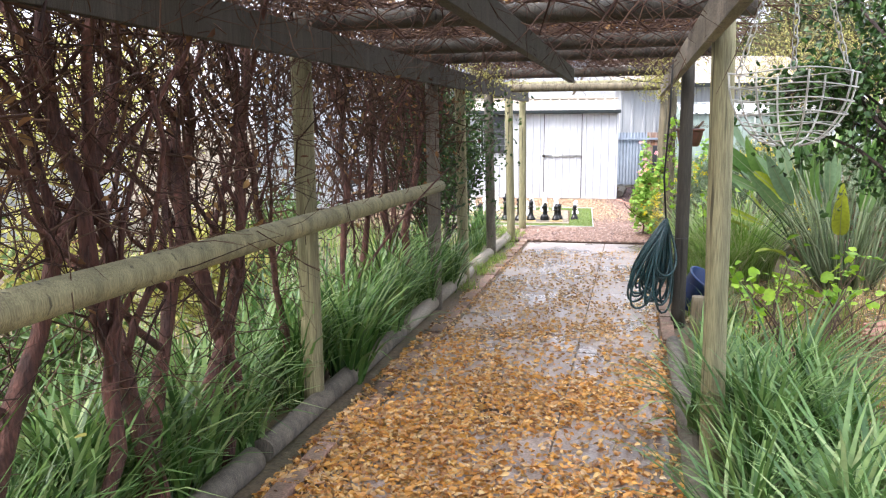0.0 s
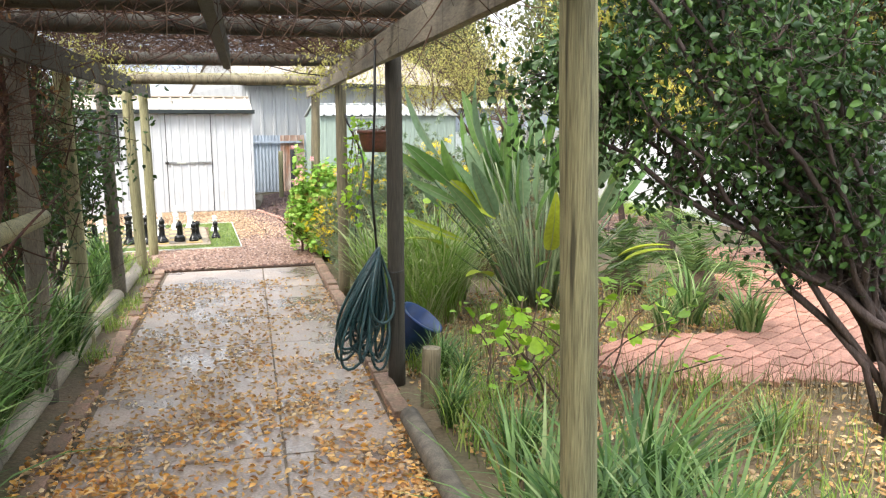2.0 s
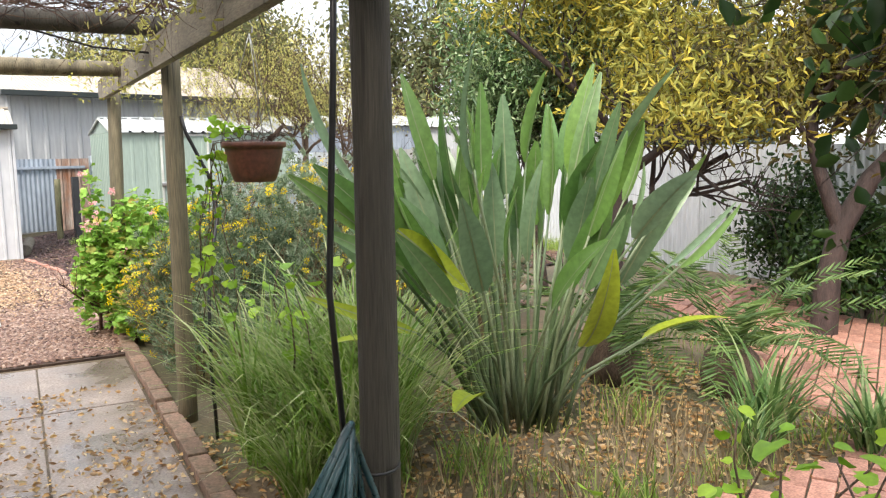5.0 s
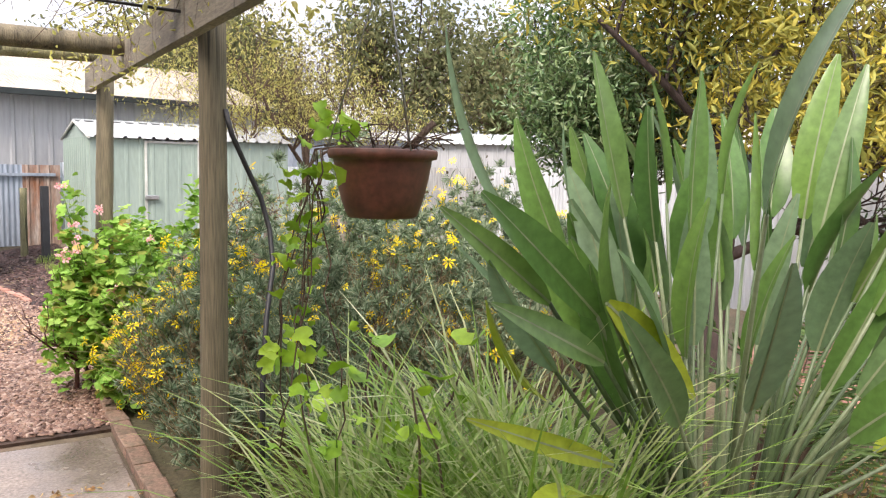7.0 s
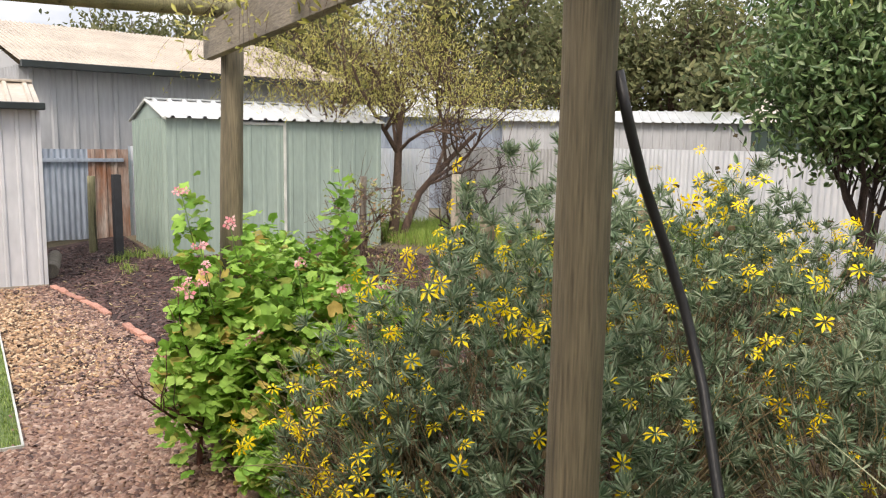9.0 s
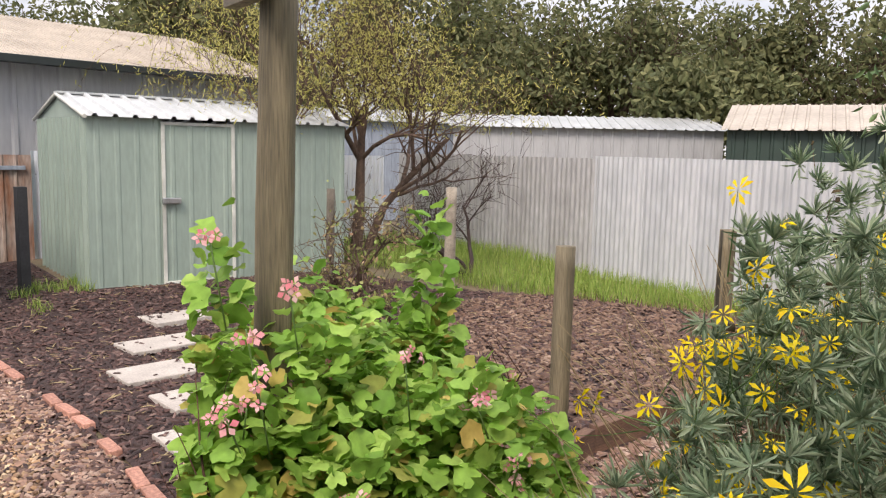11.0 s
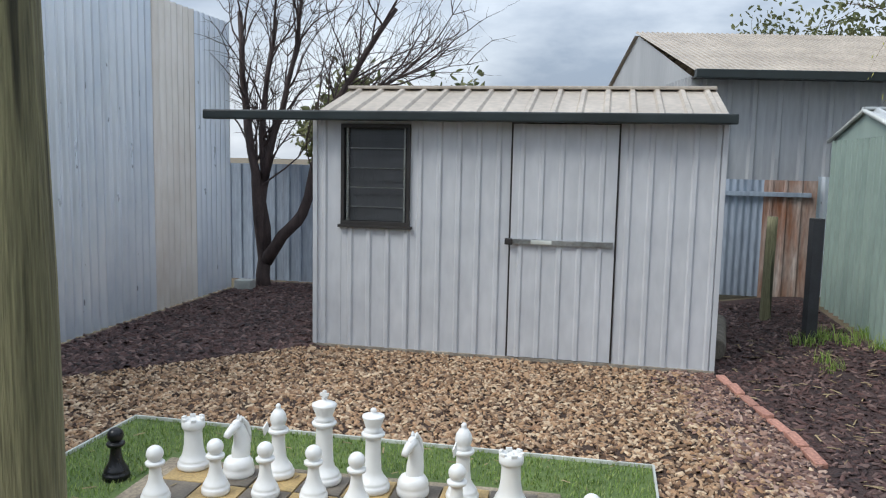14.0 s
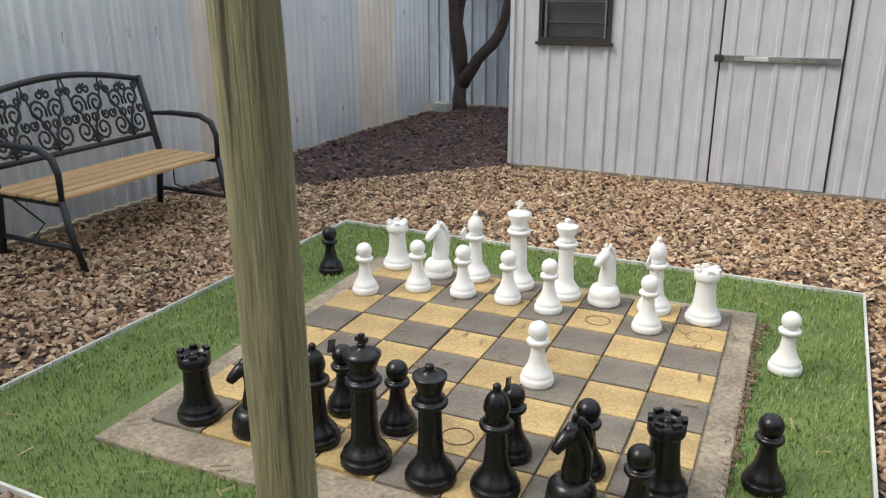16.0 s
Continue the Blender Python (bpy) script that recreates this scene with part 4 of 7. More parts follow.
def build_green_shed():
    x0, x1, y0, y1, z0, h, hr = 2.06, 4.94, 18.15, 20.2, 0.105, 1.82, 2.07
    s = empty("garden_shed", (x0, y0, 0), "pale green ribbed steel shed with cream trim and pale roof", "shed")
    w = s.matrix_world.inverted()
    rel = lambda bm: (bmesh.ops.transform(bm, matrix=w, verts=bm.verts), bm)[1]
    dx0, dx1 = 2.79, 3.535
    for a, b in ((x0, dx0), (dx1, x1)):
        clad(s, "wall_sheet", (a, y0), (b, y0), h - z0, M_green_steel, 0.19, 0.008, "rib", 0.76, z0)
    clad(s, "wall_sheet", (x0, y1), (x0, y0), h - z0, M_green_steel, 0.17, 0.034, "rib", 0.76, z0)
    clad(s, "wall_sheet", (x1, y0), (x1, y1), h - z0, M_green_steel, 0.10, 0.02, "rib", 0.76, z0)
    clad(s, "wall_sheet", (x1, y1), (x0, y1), h - z0, M_green_steel, 0.19, 0.008, "rib", 0.76, z0)
    door = part("door", sheet_mesh("door", dx1 - dx0, h - z0 - 0.05, M_green_steel, 0.19, 0.008, "rib"), None, s, "pale green steel door, closed")
    door.matrix_basis = w @ pose(dx0, y0 - 0.012, z0 + 0.02)
    for a, b, c, d in ((dx0 - 0.02, dx0 + 0.015, z0 + 0.02, h - 0.03), (dx1 - 0.015, dx1 + 0.02, z0 + 0.02, h - 0.03), (dx0 + 0.015, dx1 - 0.015, z0 + 0.015, z0 + 0.045), (dx0 + 0.015, dx1 - 0.015, h - 0.06, h - 0.03)):
        part("door_trim", rel(boxed(a, y0 - 0.03, c, b, y0 - 0.008, d, 0.003)), M_trim, s, "cream door trim")
    part("latch", rel(boxed(dx0 - 0.03, y0 - 0.07, 0.96, dx0 + 0.16, y0 - 0.03, 1.02, 0.008)), M_steel, s, "steel latch with a padlock")
    part("base_rail", rel(boxed(x0 - 0.02, y0 - 0.02, z0 - 0.03, x1 + 0.02, y0 + 0.01, z0 + 0.012, 0.003)), M_trim, s)
    part("base_rail", rel(boxed(x0 - 0.022, y0 + 0.012, z0 - 0.03, x0 + 0.01, y1, z0 + 0.012, 0.003)), M_trim, s)
    part("slab", rel(boxed(x0 + 0.02, y0 - 0.0, -0.05, x1 - 0.05, y1, z0 - 0.03, 0.01)), M_border, s)
    ym = (y0 + y1) / 2
    roof_slope(s, "roof", (x0 - 0.03, y0 - 0.08, h), (x1 + 0.05, y0 - 0.08, h), (x1, ym, hr), (x0 - 0.03, ym, hr), M_roof_pale, 0.19, 0.028)
    roof_slope(s, "roof", (x1 + 0.05, y1 + 0.08, h), (x0 - 0.03, y1 + 0.08, h), (x0, ym, hr), (x1 + 0.05, ym, hr), M_roof_pale, 0.19, 0.028)
    part("ridge_cap", rel(boxed(x0 - 0.04, ym - 0.06, hr, x1 + 0.06, ym + 0.06, hr + 0.025, 0.008)), M_roof_pale, s)
    for xx in (x0 - 0.004, x1 - 0.002):
        gable(s, "gable", xx, y0, y1, h, hr, M_green_steel).matrix_basis = w
    for ya, yb in ((y0 - 0.09, ym), (y1 + 0.09, ym)):
        bm = bmesh.new()
        tube(bm, [(x0 - 0.03, ya, h - 0.005), (x0 - 0.03, yb, hr - 0.005)], 0.022, 6)
        part("barge_trim", rel(bm), M_trim, s)
    return s


build_green_shed()


def build_big_shed():
    p0, p1 = Vector((0.72, 21.25, 0)), Vector((6.0, 22.25, 0))
    m = along(p0, p1)
    s = new("large_shed")
    s.matrix_world = m
    tagged(s, "large grey ribbed steel shed with a pale roof", "shed")
    L, D, h, hr = (p1 - p0).length, 6.0, 2.58, 3.5
    inv = m.inverted()
    W = lambda x, y, z=0: m @ Vector((x, y, z))
    clad(s, "wall_sheet", W(0, 0), W(L, 0), h, M_grey_big, 0.30, 0.03, "rib", 0.9)
    clad(s, "wall_sheet", W(0, D), W(0, 0), h, M_grey_big, 0.15, 0.03, "rib", 0.9)
    clad(s, "wall_sheet", W(L, 0), W(L, D), h, M_grey_big, 0.15, 0.03, "rib", 0.9)
    for x in (0, L - 0.006):
        gable(s, "gable", x, 0, D, h, hr, M_grey_big)
    a, b, c, d = (-0.05, -0.3, h + 0.04), (L + 0.3, -0.3, h + 0.04), (L + 0.3, D / 2, hr + 0.05), (-0.05, D / 2, hr + 0.05)
    roof_slope(s, "roof", *(W(*v) for v in (a, b, c, d)), M_roof_tan, 0.076, 0.016)
    a, b, c, d = (L + 0.3, D + 0.3, h), (-0.05, D + 0.3, h), (-0.05, D / 2, hr), (L + 0.3, D / 2, hr)
    roof_slope(s, "roof", *(W(*v) for v in (a, b, c, d)), M_roof_tan, 0.15, 0.02)
    part("gutter", boxed(-0.05, -0.38, h - 0.05, L + 0.3, -0.28, h + 0.05, 0.01), M_gutter, s, "dark gutter along the eave")
    part("soffit", boxed(0, -0.28, h - 0.03, L + 0.25, 0.0, h - 0.01), M_dark, s)
    return s


build_big_shed()


def fence(name, p0, p1, height, mat, label, pitch=0.076, depth=0.017, kind="wave", width=0.76, z=0.0, rail=True):
    s = empty(name, (p0[0], p0[1], 0), label, "fence")
    clad(s, "fence_sheet", p0, p1, height, mat, pitch, depth, kind, width, z)
    m = along(p0, p1)
    L = math.hypot(p1[0] - p0[0], p1[1] - p0[1])
    if rail:
        for zz in (0.15, height - 0.14):
            ob = part("rail", boxed(0, 0.02, zz + z, L, 0.06, zz + 0.07 + z, 0.004), M_grey_wood, s)
            ob.matrix_basis = s.matrix_world.inverted() @ m
    return s


fence("tall_fence", (-4.5, 10.5), (-4.5, 19.9), 3.05, M_zinc, "tall wall of weathered zinc and cream corrugated sheets", 0.112, 0.036, width=0.8)
tall = [o for o in bpy.data.objects["tall_fence"].children if o.name.startswith("fence_sheet")]
warm = tall[0].data.copy()
warm.materials[0] = M_zinc_warm
for i in (7, 10):
    tall[i].data = warm
fence("back_fence", (-4.9, 20.55), (0.6, 20.6), 1.45, M_zinc_blue, "blue-grey ribbed steel fence behind the sheds", 0.15, 0.02, "rib")
fence("back_fence", (0.6, 20.66), (1.5, 20.66), 1.30, M_zinc_blue, "blue-grey steel fence with a timber rail", z=0.1)
fence("rusty_fence", (1.5, 20.65), (2.05, 20.65), 1.31, M_rust, "rust-streaked corrugated fence panel", 0.15, 0.018, "rib", 0.6, z=0.09)
part("cap_rail", boxed(0.6, 20.60, 1.22, 1.98, 20.635, 1.27, 0.004), M_zinc_blue, bpy.data.objects["rusty_fence"]).matrix_basis = bpy.data.objects["rusty_fence"].matrix_world.inverted()
fence("back_fence", (2.06, 20.72), (7.2, 20.72), 1.45, M_zinc, "dull grey corrugated fence behind the green shed")
fence("side_fence", (7.25, 20.3), (7.75, 16.7), 1.5, M_grey_fence, "dull grey corrugated garden fence", z=0.0)
fence("white_fence", (7.75, 16.7), (7.6, 4.0), 1.56, M_white_fence, "white corrugated steel garden fence", z=-0.03)
fence("left_fence", (-8.0, -4.0), (-8.0, 13.0), 1.7, M_white_fence, "pale corrugated fence behind the creeper", z=0.0)

# ---- chess lawn ----
def build_lawn():
    x0, x1, y0, y1 = -2.80, 0.11, 12.62, 15.40
    lawn = thing("chess_lawn", boxed(x0, y0, -0.02, x1, y1, 0.022, 0.004), M_turf, "green artificial turf mat edged with thin pale trim", "artificial lawn")
    for a, b, c, d in ((x0 - 0.012, y0 - 0.012, x1 + 0.012, y0), (x0 - 0.012, y1, x1 + 0.012, y1 + 0.012), (x0 - 0.012, y0, x0, y1), (x1, y0, x1 + 0.012, y1)):
        part("edge_trim", boxed(a, b, -0.02, c, d, 0.04, 0.002), M_trim, lawn, "thin pale edging strip")
    n = 42000
    p = np.stack([x0 + (x1 - x0) * nrg.random(n), y0 + (y1 - y0) * nrg.random(n), np.full(n, 0.02)], 1)
    p = p[~((p[:, 0] > -2.30) & (p[:, 0] < -0.30) & (p[:, 1] > 12.98) & (p[:, 1] < 14.98))]
    part("turf_blades", blades_mesh("turf_blades", p, M_turf_blade, 0.022, 0.005, 0.9, 0.6, 2), None, lawn)["kind"] = "stuff"


build_lawn()
BX, BY, SQ, BR = -1.268, 13.97, 0.2185, 1.6
BOARD = pose(BX, BY, 0.0, 0, 0, BR)


def build_board():
    h = SQ * 4
    board = thing("chess_board", boxed(-h - 0.10, -h - 0.15, -0.03, h + 0.10, h + 0.07, 0.038, 0.008), M_border, "chess board of ochre and charcoal pavers in rough concrete", "chess board", at=BOARD)
    tile = []
    for m in (M_yellow_tile, M_grey_tile):
        bm = boxed(-SQ / 2 + 0.004, -SQ / 2 + 0.004, 0.0, SQ / 2 - 0.004, SQ / 2 - 0.004, 0.052, 0.004)
        me = bpy.data.meshes.new("tile")
        bm.to_mesh(me)
        bm.free()
        me.materials.append(m)
        tile.append(me)
    for i in range(8):
        for j in range(8):
            ob = new("tile", tile[(i + j + 1) % 2])
            ob.parent = board
            ob.matrix_basis = pose((i - 3.5) * SQ, (j - 3.5) * SQ, rng.uniform(-0.002, 0.002), rng.uniform(-0.4, 0.4), rng.uniform(-0.4, 0.4), rng.uniform(-0.5, 0.5))


    for f, r in ((5.05, 6.0), (7.0, 6.0), (4.15, 0.95)):
        ring = tube(bmesh.new(), [(0.053 * math.cos(a), 0.05 * math.sin(a), 0) for a in np.linspace(0, 2 * math.pi, 25)], 0.0024, 4, False)
        part("ring_mark", ring, M_board, board, "brown ring stained into a paver").matrix_basis = pose((f - 3.5) * SQ, (r - 3.5) * SQ, 0.0525)
    n = 420
    h = SQ * 4
    p = np.stack([BX + h + 0.10 + 0.013 * nrg.normal(size=n), BY - h + (2 * h) * nrg.random(n), np.full(n, 0.036)], 1)
    thing("debris", chips_mesh("debris", p, 0.0055, 0.004, M_litter, elong=3.0, tilt=0.3), None, "bark crumbs gathered along the board's concrete rim", "debris", kind="stuff")
    n = 240
    p = np.stack([-2.75 + 2.8 * nrg.random(n), 12.66 + 2.7 * nrg.random(n), np.full(n, 0.058)], 1)
    thing("straw", chips_mesh("straw", p, 0.005, 0.002, M_dry, elong=8.0, tilt=0.15), None, "dry grass stalks scattered over board and turf", "straw", kind="stuff")


build_board()



def stem_profile(r, neck, z1, z2, collar):
    """Foot, swelling, waist and collar common to the turned pieces."""
    return [(0, 0), (r * 0.96, 0), (r, 0.008), (r, 0.024), (r * 0.96, 0.031), (r * 0.89, 0.034), (r * 0.90, 0.043), (r * 0.85, 0.051), (max(r * 0.74, neck * 1.35), 0.062), (max(r * 0.61, neck * 1.25), 0.077), (max(r * 0.50, neck * 1.15), 0.097), (neck * 1.06, z1 * 0.5 + 0.078), (neck, z2 - 0.02), (neck * 1.05, z2 - 0.008), (collar * 0.9, z2 - 0.004), (collar, z2 + 0.004), (collar, z2 + 0.012), (collar * 0.86, z2 + 0.017)]


def pawn_bm():
    p = stem_profile(0.066, 0.026, 0.1, 0.172, 0.044)
    c, r = 0.222, 0.039
    p += [(0.022, 0.187)] + [(r * math.sin(a), c - r * math.cos(a)) for a in np.linspace(0.7, math.pi, 9)]
    return lathe(bmesh.new(), p, 20)


def rook_bm():
    p = stem_profile(0.080, 0.044, 0.1, 0.205, 0.054)[:-4] + [(0.046, 0.20), (0.055, 0.208), (0.057, 0.215), (0.057, 0.25), (0.046, 0.252), (0.044, 0.238), (0.016, 0.238), (0.015, 0.25), (0.008, 0.258), (0.0, 0.259)]
    bm = lathe(bmesh.new(), p, 20)
    for k in range(6):
        a = k * math.pi / 3
        box(bm, 0.042, -0.014, 0.248, 0.0575, 0.014, 0.262, 0.002, m=pose(0, 0, 0, 0, 0, math.degrees(a)))
    return bm


def bishop_bm():
    p = stem_profile(0.078, 0.032, 0.14, 0.225, 0.052) + [(0.034, 0.245), (0.040, 0.25), (0.030, 0.255), (0.036, 0.27), (0.041, 0.29), (0.036, 0.315), (0.022, 0.338), (0.011, 0.346), (0.013, 0.352), (0.012, 0.362), (0.005, 0.369), (0, 0.37)]
    bm = lathe(bmesh.new(), p, 20)
    return box(bm, -0.003, -0.05, 0.29, 0.003, 0.0, 0.335, m=pose(0.0, -0.004, 0.01, 22))


def queen_bm():
    p = stem_profile(0.082, 0.036, 0.16, 0.27, 0.056) + [(0.040, 0.29), (0.046, 0.297), (0.034, 0.302), (0.040, 0.325), (0.053, 0.36), (0.053, 0.368), (0.044, 0.366), (0.030, 0.376), (0.012, 0.384), (0.015, 0.392), (0.012, 0.402), (0.0, 0.406)]
    return lathe(bmesh.new(), p, 20)


def king_bm():
    p = stem_profile(0.085, 0.040, 0.17, 0.29, 0.060) + [(0.042, 0.31), (0.050, 0.318), (0.038, 0.323), (0.043, 0.345), (0.060, 0.385), (0.060, 0.392), (0.040, 0.402), (0.014, 0.410), (0.011, 0.418), (0.016, 0.424), (0.0, 0.426)]
    bm = lathe(bmesh.new(), p, 20)
    box(bm, -0.008, -0.008, 0.42, 0.008, 0.008, 0.458, 0.002)
    return box(bm, -0.021, -0.0082, 0.432, 0.021, 0.0082, 0.447, 0.002)


def knight_bm():
    bm = lathe(bmesh.new(), [(0, 0), (0.074, 0), (0.077, 0.008), (0.077, 0.03), (0.072, 0.037), (0.075, 0.045), (0.070, 0.07), (0.058, 0.088), (0.044, 0.094), (0.0, 0.095)], 20)
    # neck and head: a swept chain of oval sections, then muzzle, ears and mane
    chain = [(0.012, 0.09, 0.046, 0.040), (0.016, 0.13, 0.050, 0.038), (0.020, 0.17, 0.044, 0.033), (0.014, 0.205, 0.038, 0.028), (0.002, 0.235, 0.038, 0.025), (-0.008, 0.262, 0.032, 0.021), (-0.008, 0.28, 0.018, 0.014)]
    rings = []
    for y, z, a, b in chain:
        rings.append([bm.verts.new((b * math.cos(k * math.pi / 6), y + a * math.sin(k * math.pi / 6), z)) for k in range(12)])
    for r0, r1 in zip(rings, rings[1:]):
        for k in range(12):
            bm.faces.new((r0[k], r0[(k + 1) % 12], r1[(k + 1) % 12], r1[k])).smooth = True
    bm.faces.new(rings[-1])
    tube(bm, [(0, -0.005, 0.255), (0, -0.035, 0.24), (0, -0.062, 0.218), (0, -0.072, 0.206)], [0.026, 0.023, 0.018, 0.014], 10)
    for s in (-1, 1):
        tube(bm, [(0.011 * s, 0.006, 0.272), (0.013 * s, 0.010, 0.292), (0.012 * s, 0.008, 0.304)], [0.010, 0.008, 0.002], 6)
    tube(bm, [(0, 0.022, 0.285), (0, 0.048, 0.25), (0, 0.062, 0.20), (0, 0.066, 0.15)], [0.010, 0.013, 0.013, 0.009], 8)
    return bm


def build_chess():
    makers = {"rook": rook_bm, "knight": knight_bm, "bishop": bishop_bm, "king": king_bm, "queen": queen_bm, "pawn": pawn_bm}
    order = ["rook", "knight", "bishop", "king", "queen", "knight", "bishop", "rook"]
    black = ["rook", "knight", "bishop", "king", "queen", "bishop", "knight", "rook"]
    for tone, mat, row, ranks, turn in (("white", M_white_plastic, 7, order, 0), ("black", M_black_plastic, 0, black, 180)):
        first = {}
        if row:
            at = ((-0.1, 7.25), (1.04, 7.08), (1.9, 7.22), (2.96, 7.14), (4.08, 6.97), (4.94, 6.96), (5.98, 6.95), (6.97, 6.82))
            men = ((0.0, 5.5), (0.98, 6.12), (2.03, 6.2), (3.04, 6.25), (3.99, 6.08), (6.02, 5.94), (4.72, 3.03))
            off = ((8.55, 5.45),)
        else:
            at = ((0.22, -0.14), (1.25, -0.12), (2.3, 0.0), (3.22, -0.17), (4.24, -0.19), (5.13, -0.06), (6.14, 0.04), (7.16, 0.8))
            men = ((2.2, 0.95), (3.22, 0.82), (5.06, 0.81), (6.12, 0.83), (6.98, 0.0))
            off = ((8.4, 1.65), (-1.56, 6.58))
        spots = [(k, f, r, True) for k, (f, r) in zip(ranks, at)] + [("pawn", f, r, True) for f, r in men] + [("pawn", f, r, False) for f, r in off]
        for kind, f, r, on in spots:
            m = BOARD @ pose((f - 3.5) * SQ, (r - 3.5) * SQ, 0.053 if on else 0.024, 0, 0, turn + rng.uniform(-12, 12) + (0 if kind != "knight" else (-35 if row else 150)))
            if kind not in first:
                bm = makers[kind]()
                bmesh.ops.scale(bm, vec=(0.96, 0.96, 0.95), verts=bm.verts)
                first[kind] = thing("chess_" + kind, bm, mat, f"{tone} plastic giant chess {kind} standing on the board", "chess piece", f"{tone} chess pieces", at=m)
            else:
                ob = copy_thing(first[kind], m)
                if not on:
                    ob["label"] = f"{tone} plastic chess pawn standing on the turf"


build_chess()


# ---- bench ----
def spiral(cx, cz, r0, r1, a0, turns, n=14):
    return [(cx + (r0 + (r1 - r0) * i / n) * math.cos(a0 + turns * 2 * math.pi * i / n), 0, cz + (r0 + (r1 - r0) * i / n) * math.sin(a0 + turns * 2 * math.pi * i / n)) for i in range(n + 1)]


def build_bench():
    b = empty("garden_bench", (-4.2, 14.06, 0), "black iron garden bench with scrollwork back and timber slats", "bench", rz=90)
    L = 1.26
    for x in (0.03, L - 0.03):
        s = part("side_frame", tube(bmesh.new(), [(x, -0.60, 0.0), (x, -0.53, 0.2), (x, -0.50, 0.385)], 0.018, 8), M_black_metal, b)
        part("back_leg", tube(bmesh.new(), [(x, 0.06, 0.0), (x, 0.03, 0.2), (x, 0.0, 0.38), (x, 0.05, 0.60), (x, 0.125, 0.885)], 0.022, 8), M_black_metal, b)
        part("stretcher", tube(bmesh.new(), [(x, 0.035, 0.13), (x, -0.55, 0.13)], 0.015, 8), M_black_metal, b)
        part("seat_rail", tube(bmesh.new(), [(x, 0.0, 0.365), (x, -0.5, 0.365)], 0.014, 8), M_black_metal, b)
        part("arm_rest", tube(bmesh.new(), [(x, 0.065, 0.64), (x, -0.15, 0.655), (x, -0.38, 0.65), (x, -0.47, 0.61), (x, -0.505, 0.53), (x, -0.50, 0.385)], [0.013, 0.018, 0.02, 0.02, 0.018, 0.016], 8), M_black_metal, b)
        part("brace", tube(bmesh.new(), [(x, -0.1, 0.36), (x + (0.10 if x < 0.5 else -0.10), -0.2, 0.2), (x, -0.22, 0.14)], 0.006, 6), M_black_metal, b)
    for i in range(5):
        y = -0.49 + i * 0.105
        part("seat_slat", boxed(0.0, y, 0.382, L, y + 0.082, 0.402, 0.006), M_slat, b, "oiled hardwood slat")
    tilt = pose(0, 0.036, 0.545, -14.5) @ Matrix.Diagonal((1, 1, 1.2, 1))
    back = part("backrest", bmesh.new(), M_black_metal, b, "black cast-iron scrollwork backrest")
    back.matrix_basis = tilt
    top = [(x, 0, 0.27 + 0.07 * math.sin(math.pi * x / L)) for x in np.linspace(0.03, L - 0.03, 15)]
    part("top_rail", tube(bmesh.new(), top, 0.016, 8), M_black_metal, back)
    part("bottom_rail", tube(bmesh.new(), [(0.03, 0, -0.03), (L - 0.03, 0, -0.03)], 0.014, 8), M_black_metal, back)
    bm = bmesh.new()
    for k in range(4):
        w = (L - 0.12) / 4
        cx = 0.06 + (k + 0.5) * w
        rise = 0.07 * math.sin(math.pi * cx / L)
        for sx in (-1, 1):
            def turn(a):
                return a if sx > 0 else math.pi - a
            for ox, oz, r, a, t in ((0.070, 0.052, 0.062, 2.8, 1.5), (0.066, 0.185, 0.060, -2.6, -1.5), (0.118, 0.122, 0.030, 2.4, 1.3), (0.030, 0.118, 0.030, 0.6, -1.3), (0.026, 0.232 + rise * 0.5, 0.026, 2.0, 1.2), (0.112, 0.232 + rise * 0.5, 0.026, 1.0, -1.2), (0.022, 0.012, 0.022, 2.6, 1.2)):
                tube(bm, spiral(cx + sx * ox, oz, r, r * 0.22, turn(a), t * sx), 0.0075, 5)
            tube(bm, [(cx, 0, -0.025), (cx + sx * 0.012, 0, 0.05), (cx + sx * 0.045, 0, 0.12), (cx + sx * 0.10, 0, 0.185), (cx + sx * 0.135, 0, 0.26 + rise)], [0.010, 0.009, 0.008, 0.007, 0.006], 5)
    part("scrollwork", bm, M_black_metal, back)
    me = back.data
    bm2 = boxed(0.03, -0.006, -0.035, L - 0.03, 0.006, -0.025)
    bm2.to_mesh(me)
    bm2.free()


build_bench()

# ---- stepping stones, garden posts, sleepers ----
for x, y, a in ((2.45, 16.82, 8), (2.05, 16.10, 6), (1.79, 15.35, 5), (1.85, 14.66, 5), (1.64, 13.97, 1)):
    thing("stepping_stone", boxed(-0.30, -0.19, -0.02, 0.30, 0.19, 0.034, 0.008), M_paver, "pale square-cut stepping stone set in the mulch", "stepping stone", "stepping stones to the green shed", at=pose(x, y, float(ground_z(x, y)), 0, 0, a))
for x, y, h, r, m, lab in ((4.72, 15.85, 1.22, 0.055, M_grey_wood, "slim weathered grey garden post"), (3.1, 12.87, 1.08, 0.055, M_pine_brown, "short brown garden post behind the geranium"), (4.6, 12.85, 1.1, 0.055, M_pine_brown, "short brown garden post beside a sleeper"), (4.25, 17.3, 1.05, 0.045, M_pine_dark, "short brown post in front of the green shed"), (1.36, 19.4, 1.0, 0.05, M_pine, "grey-green square-topped post by the back fence")):
    post(x, y, h, r, (0.01, 0.0), m, lab, int(x * 10), "garden posts", "garden_post")
thing("garden_post", boxed(-0.045, -0.045, -0.1, 0.045, 0.045, 1.04, 0.004), M_black_wood, "black painted square post in the mulch", "post", "garden posts", at=pose(1.5, 18.3, 0.1, 0, 0, 12))
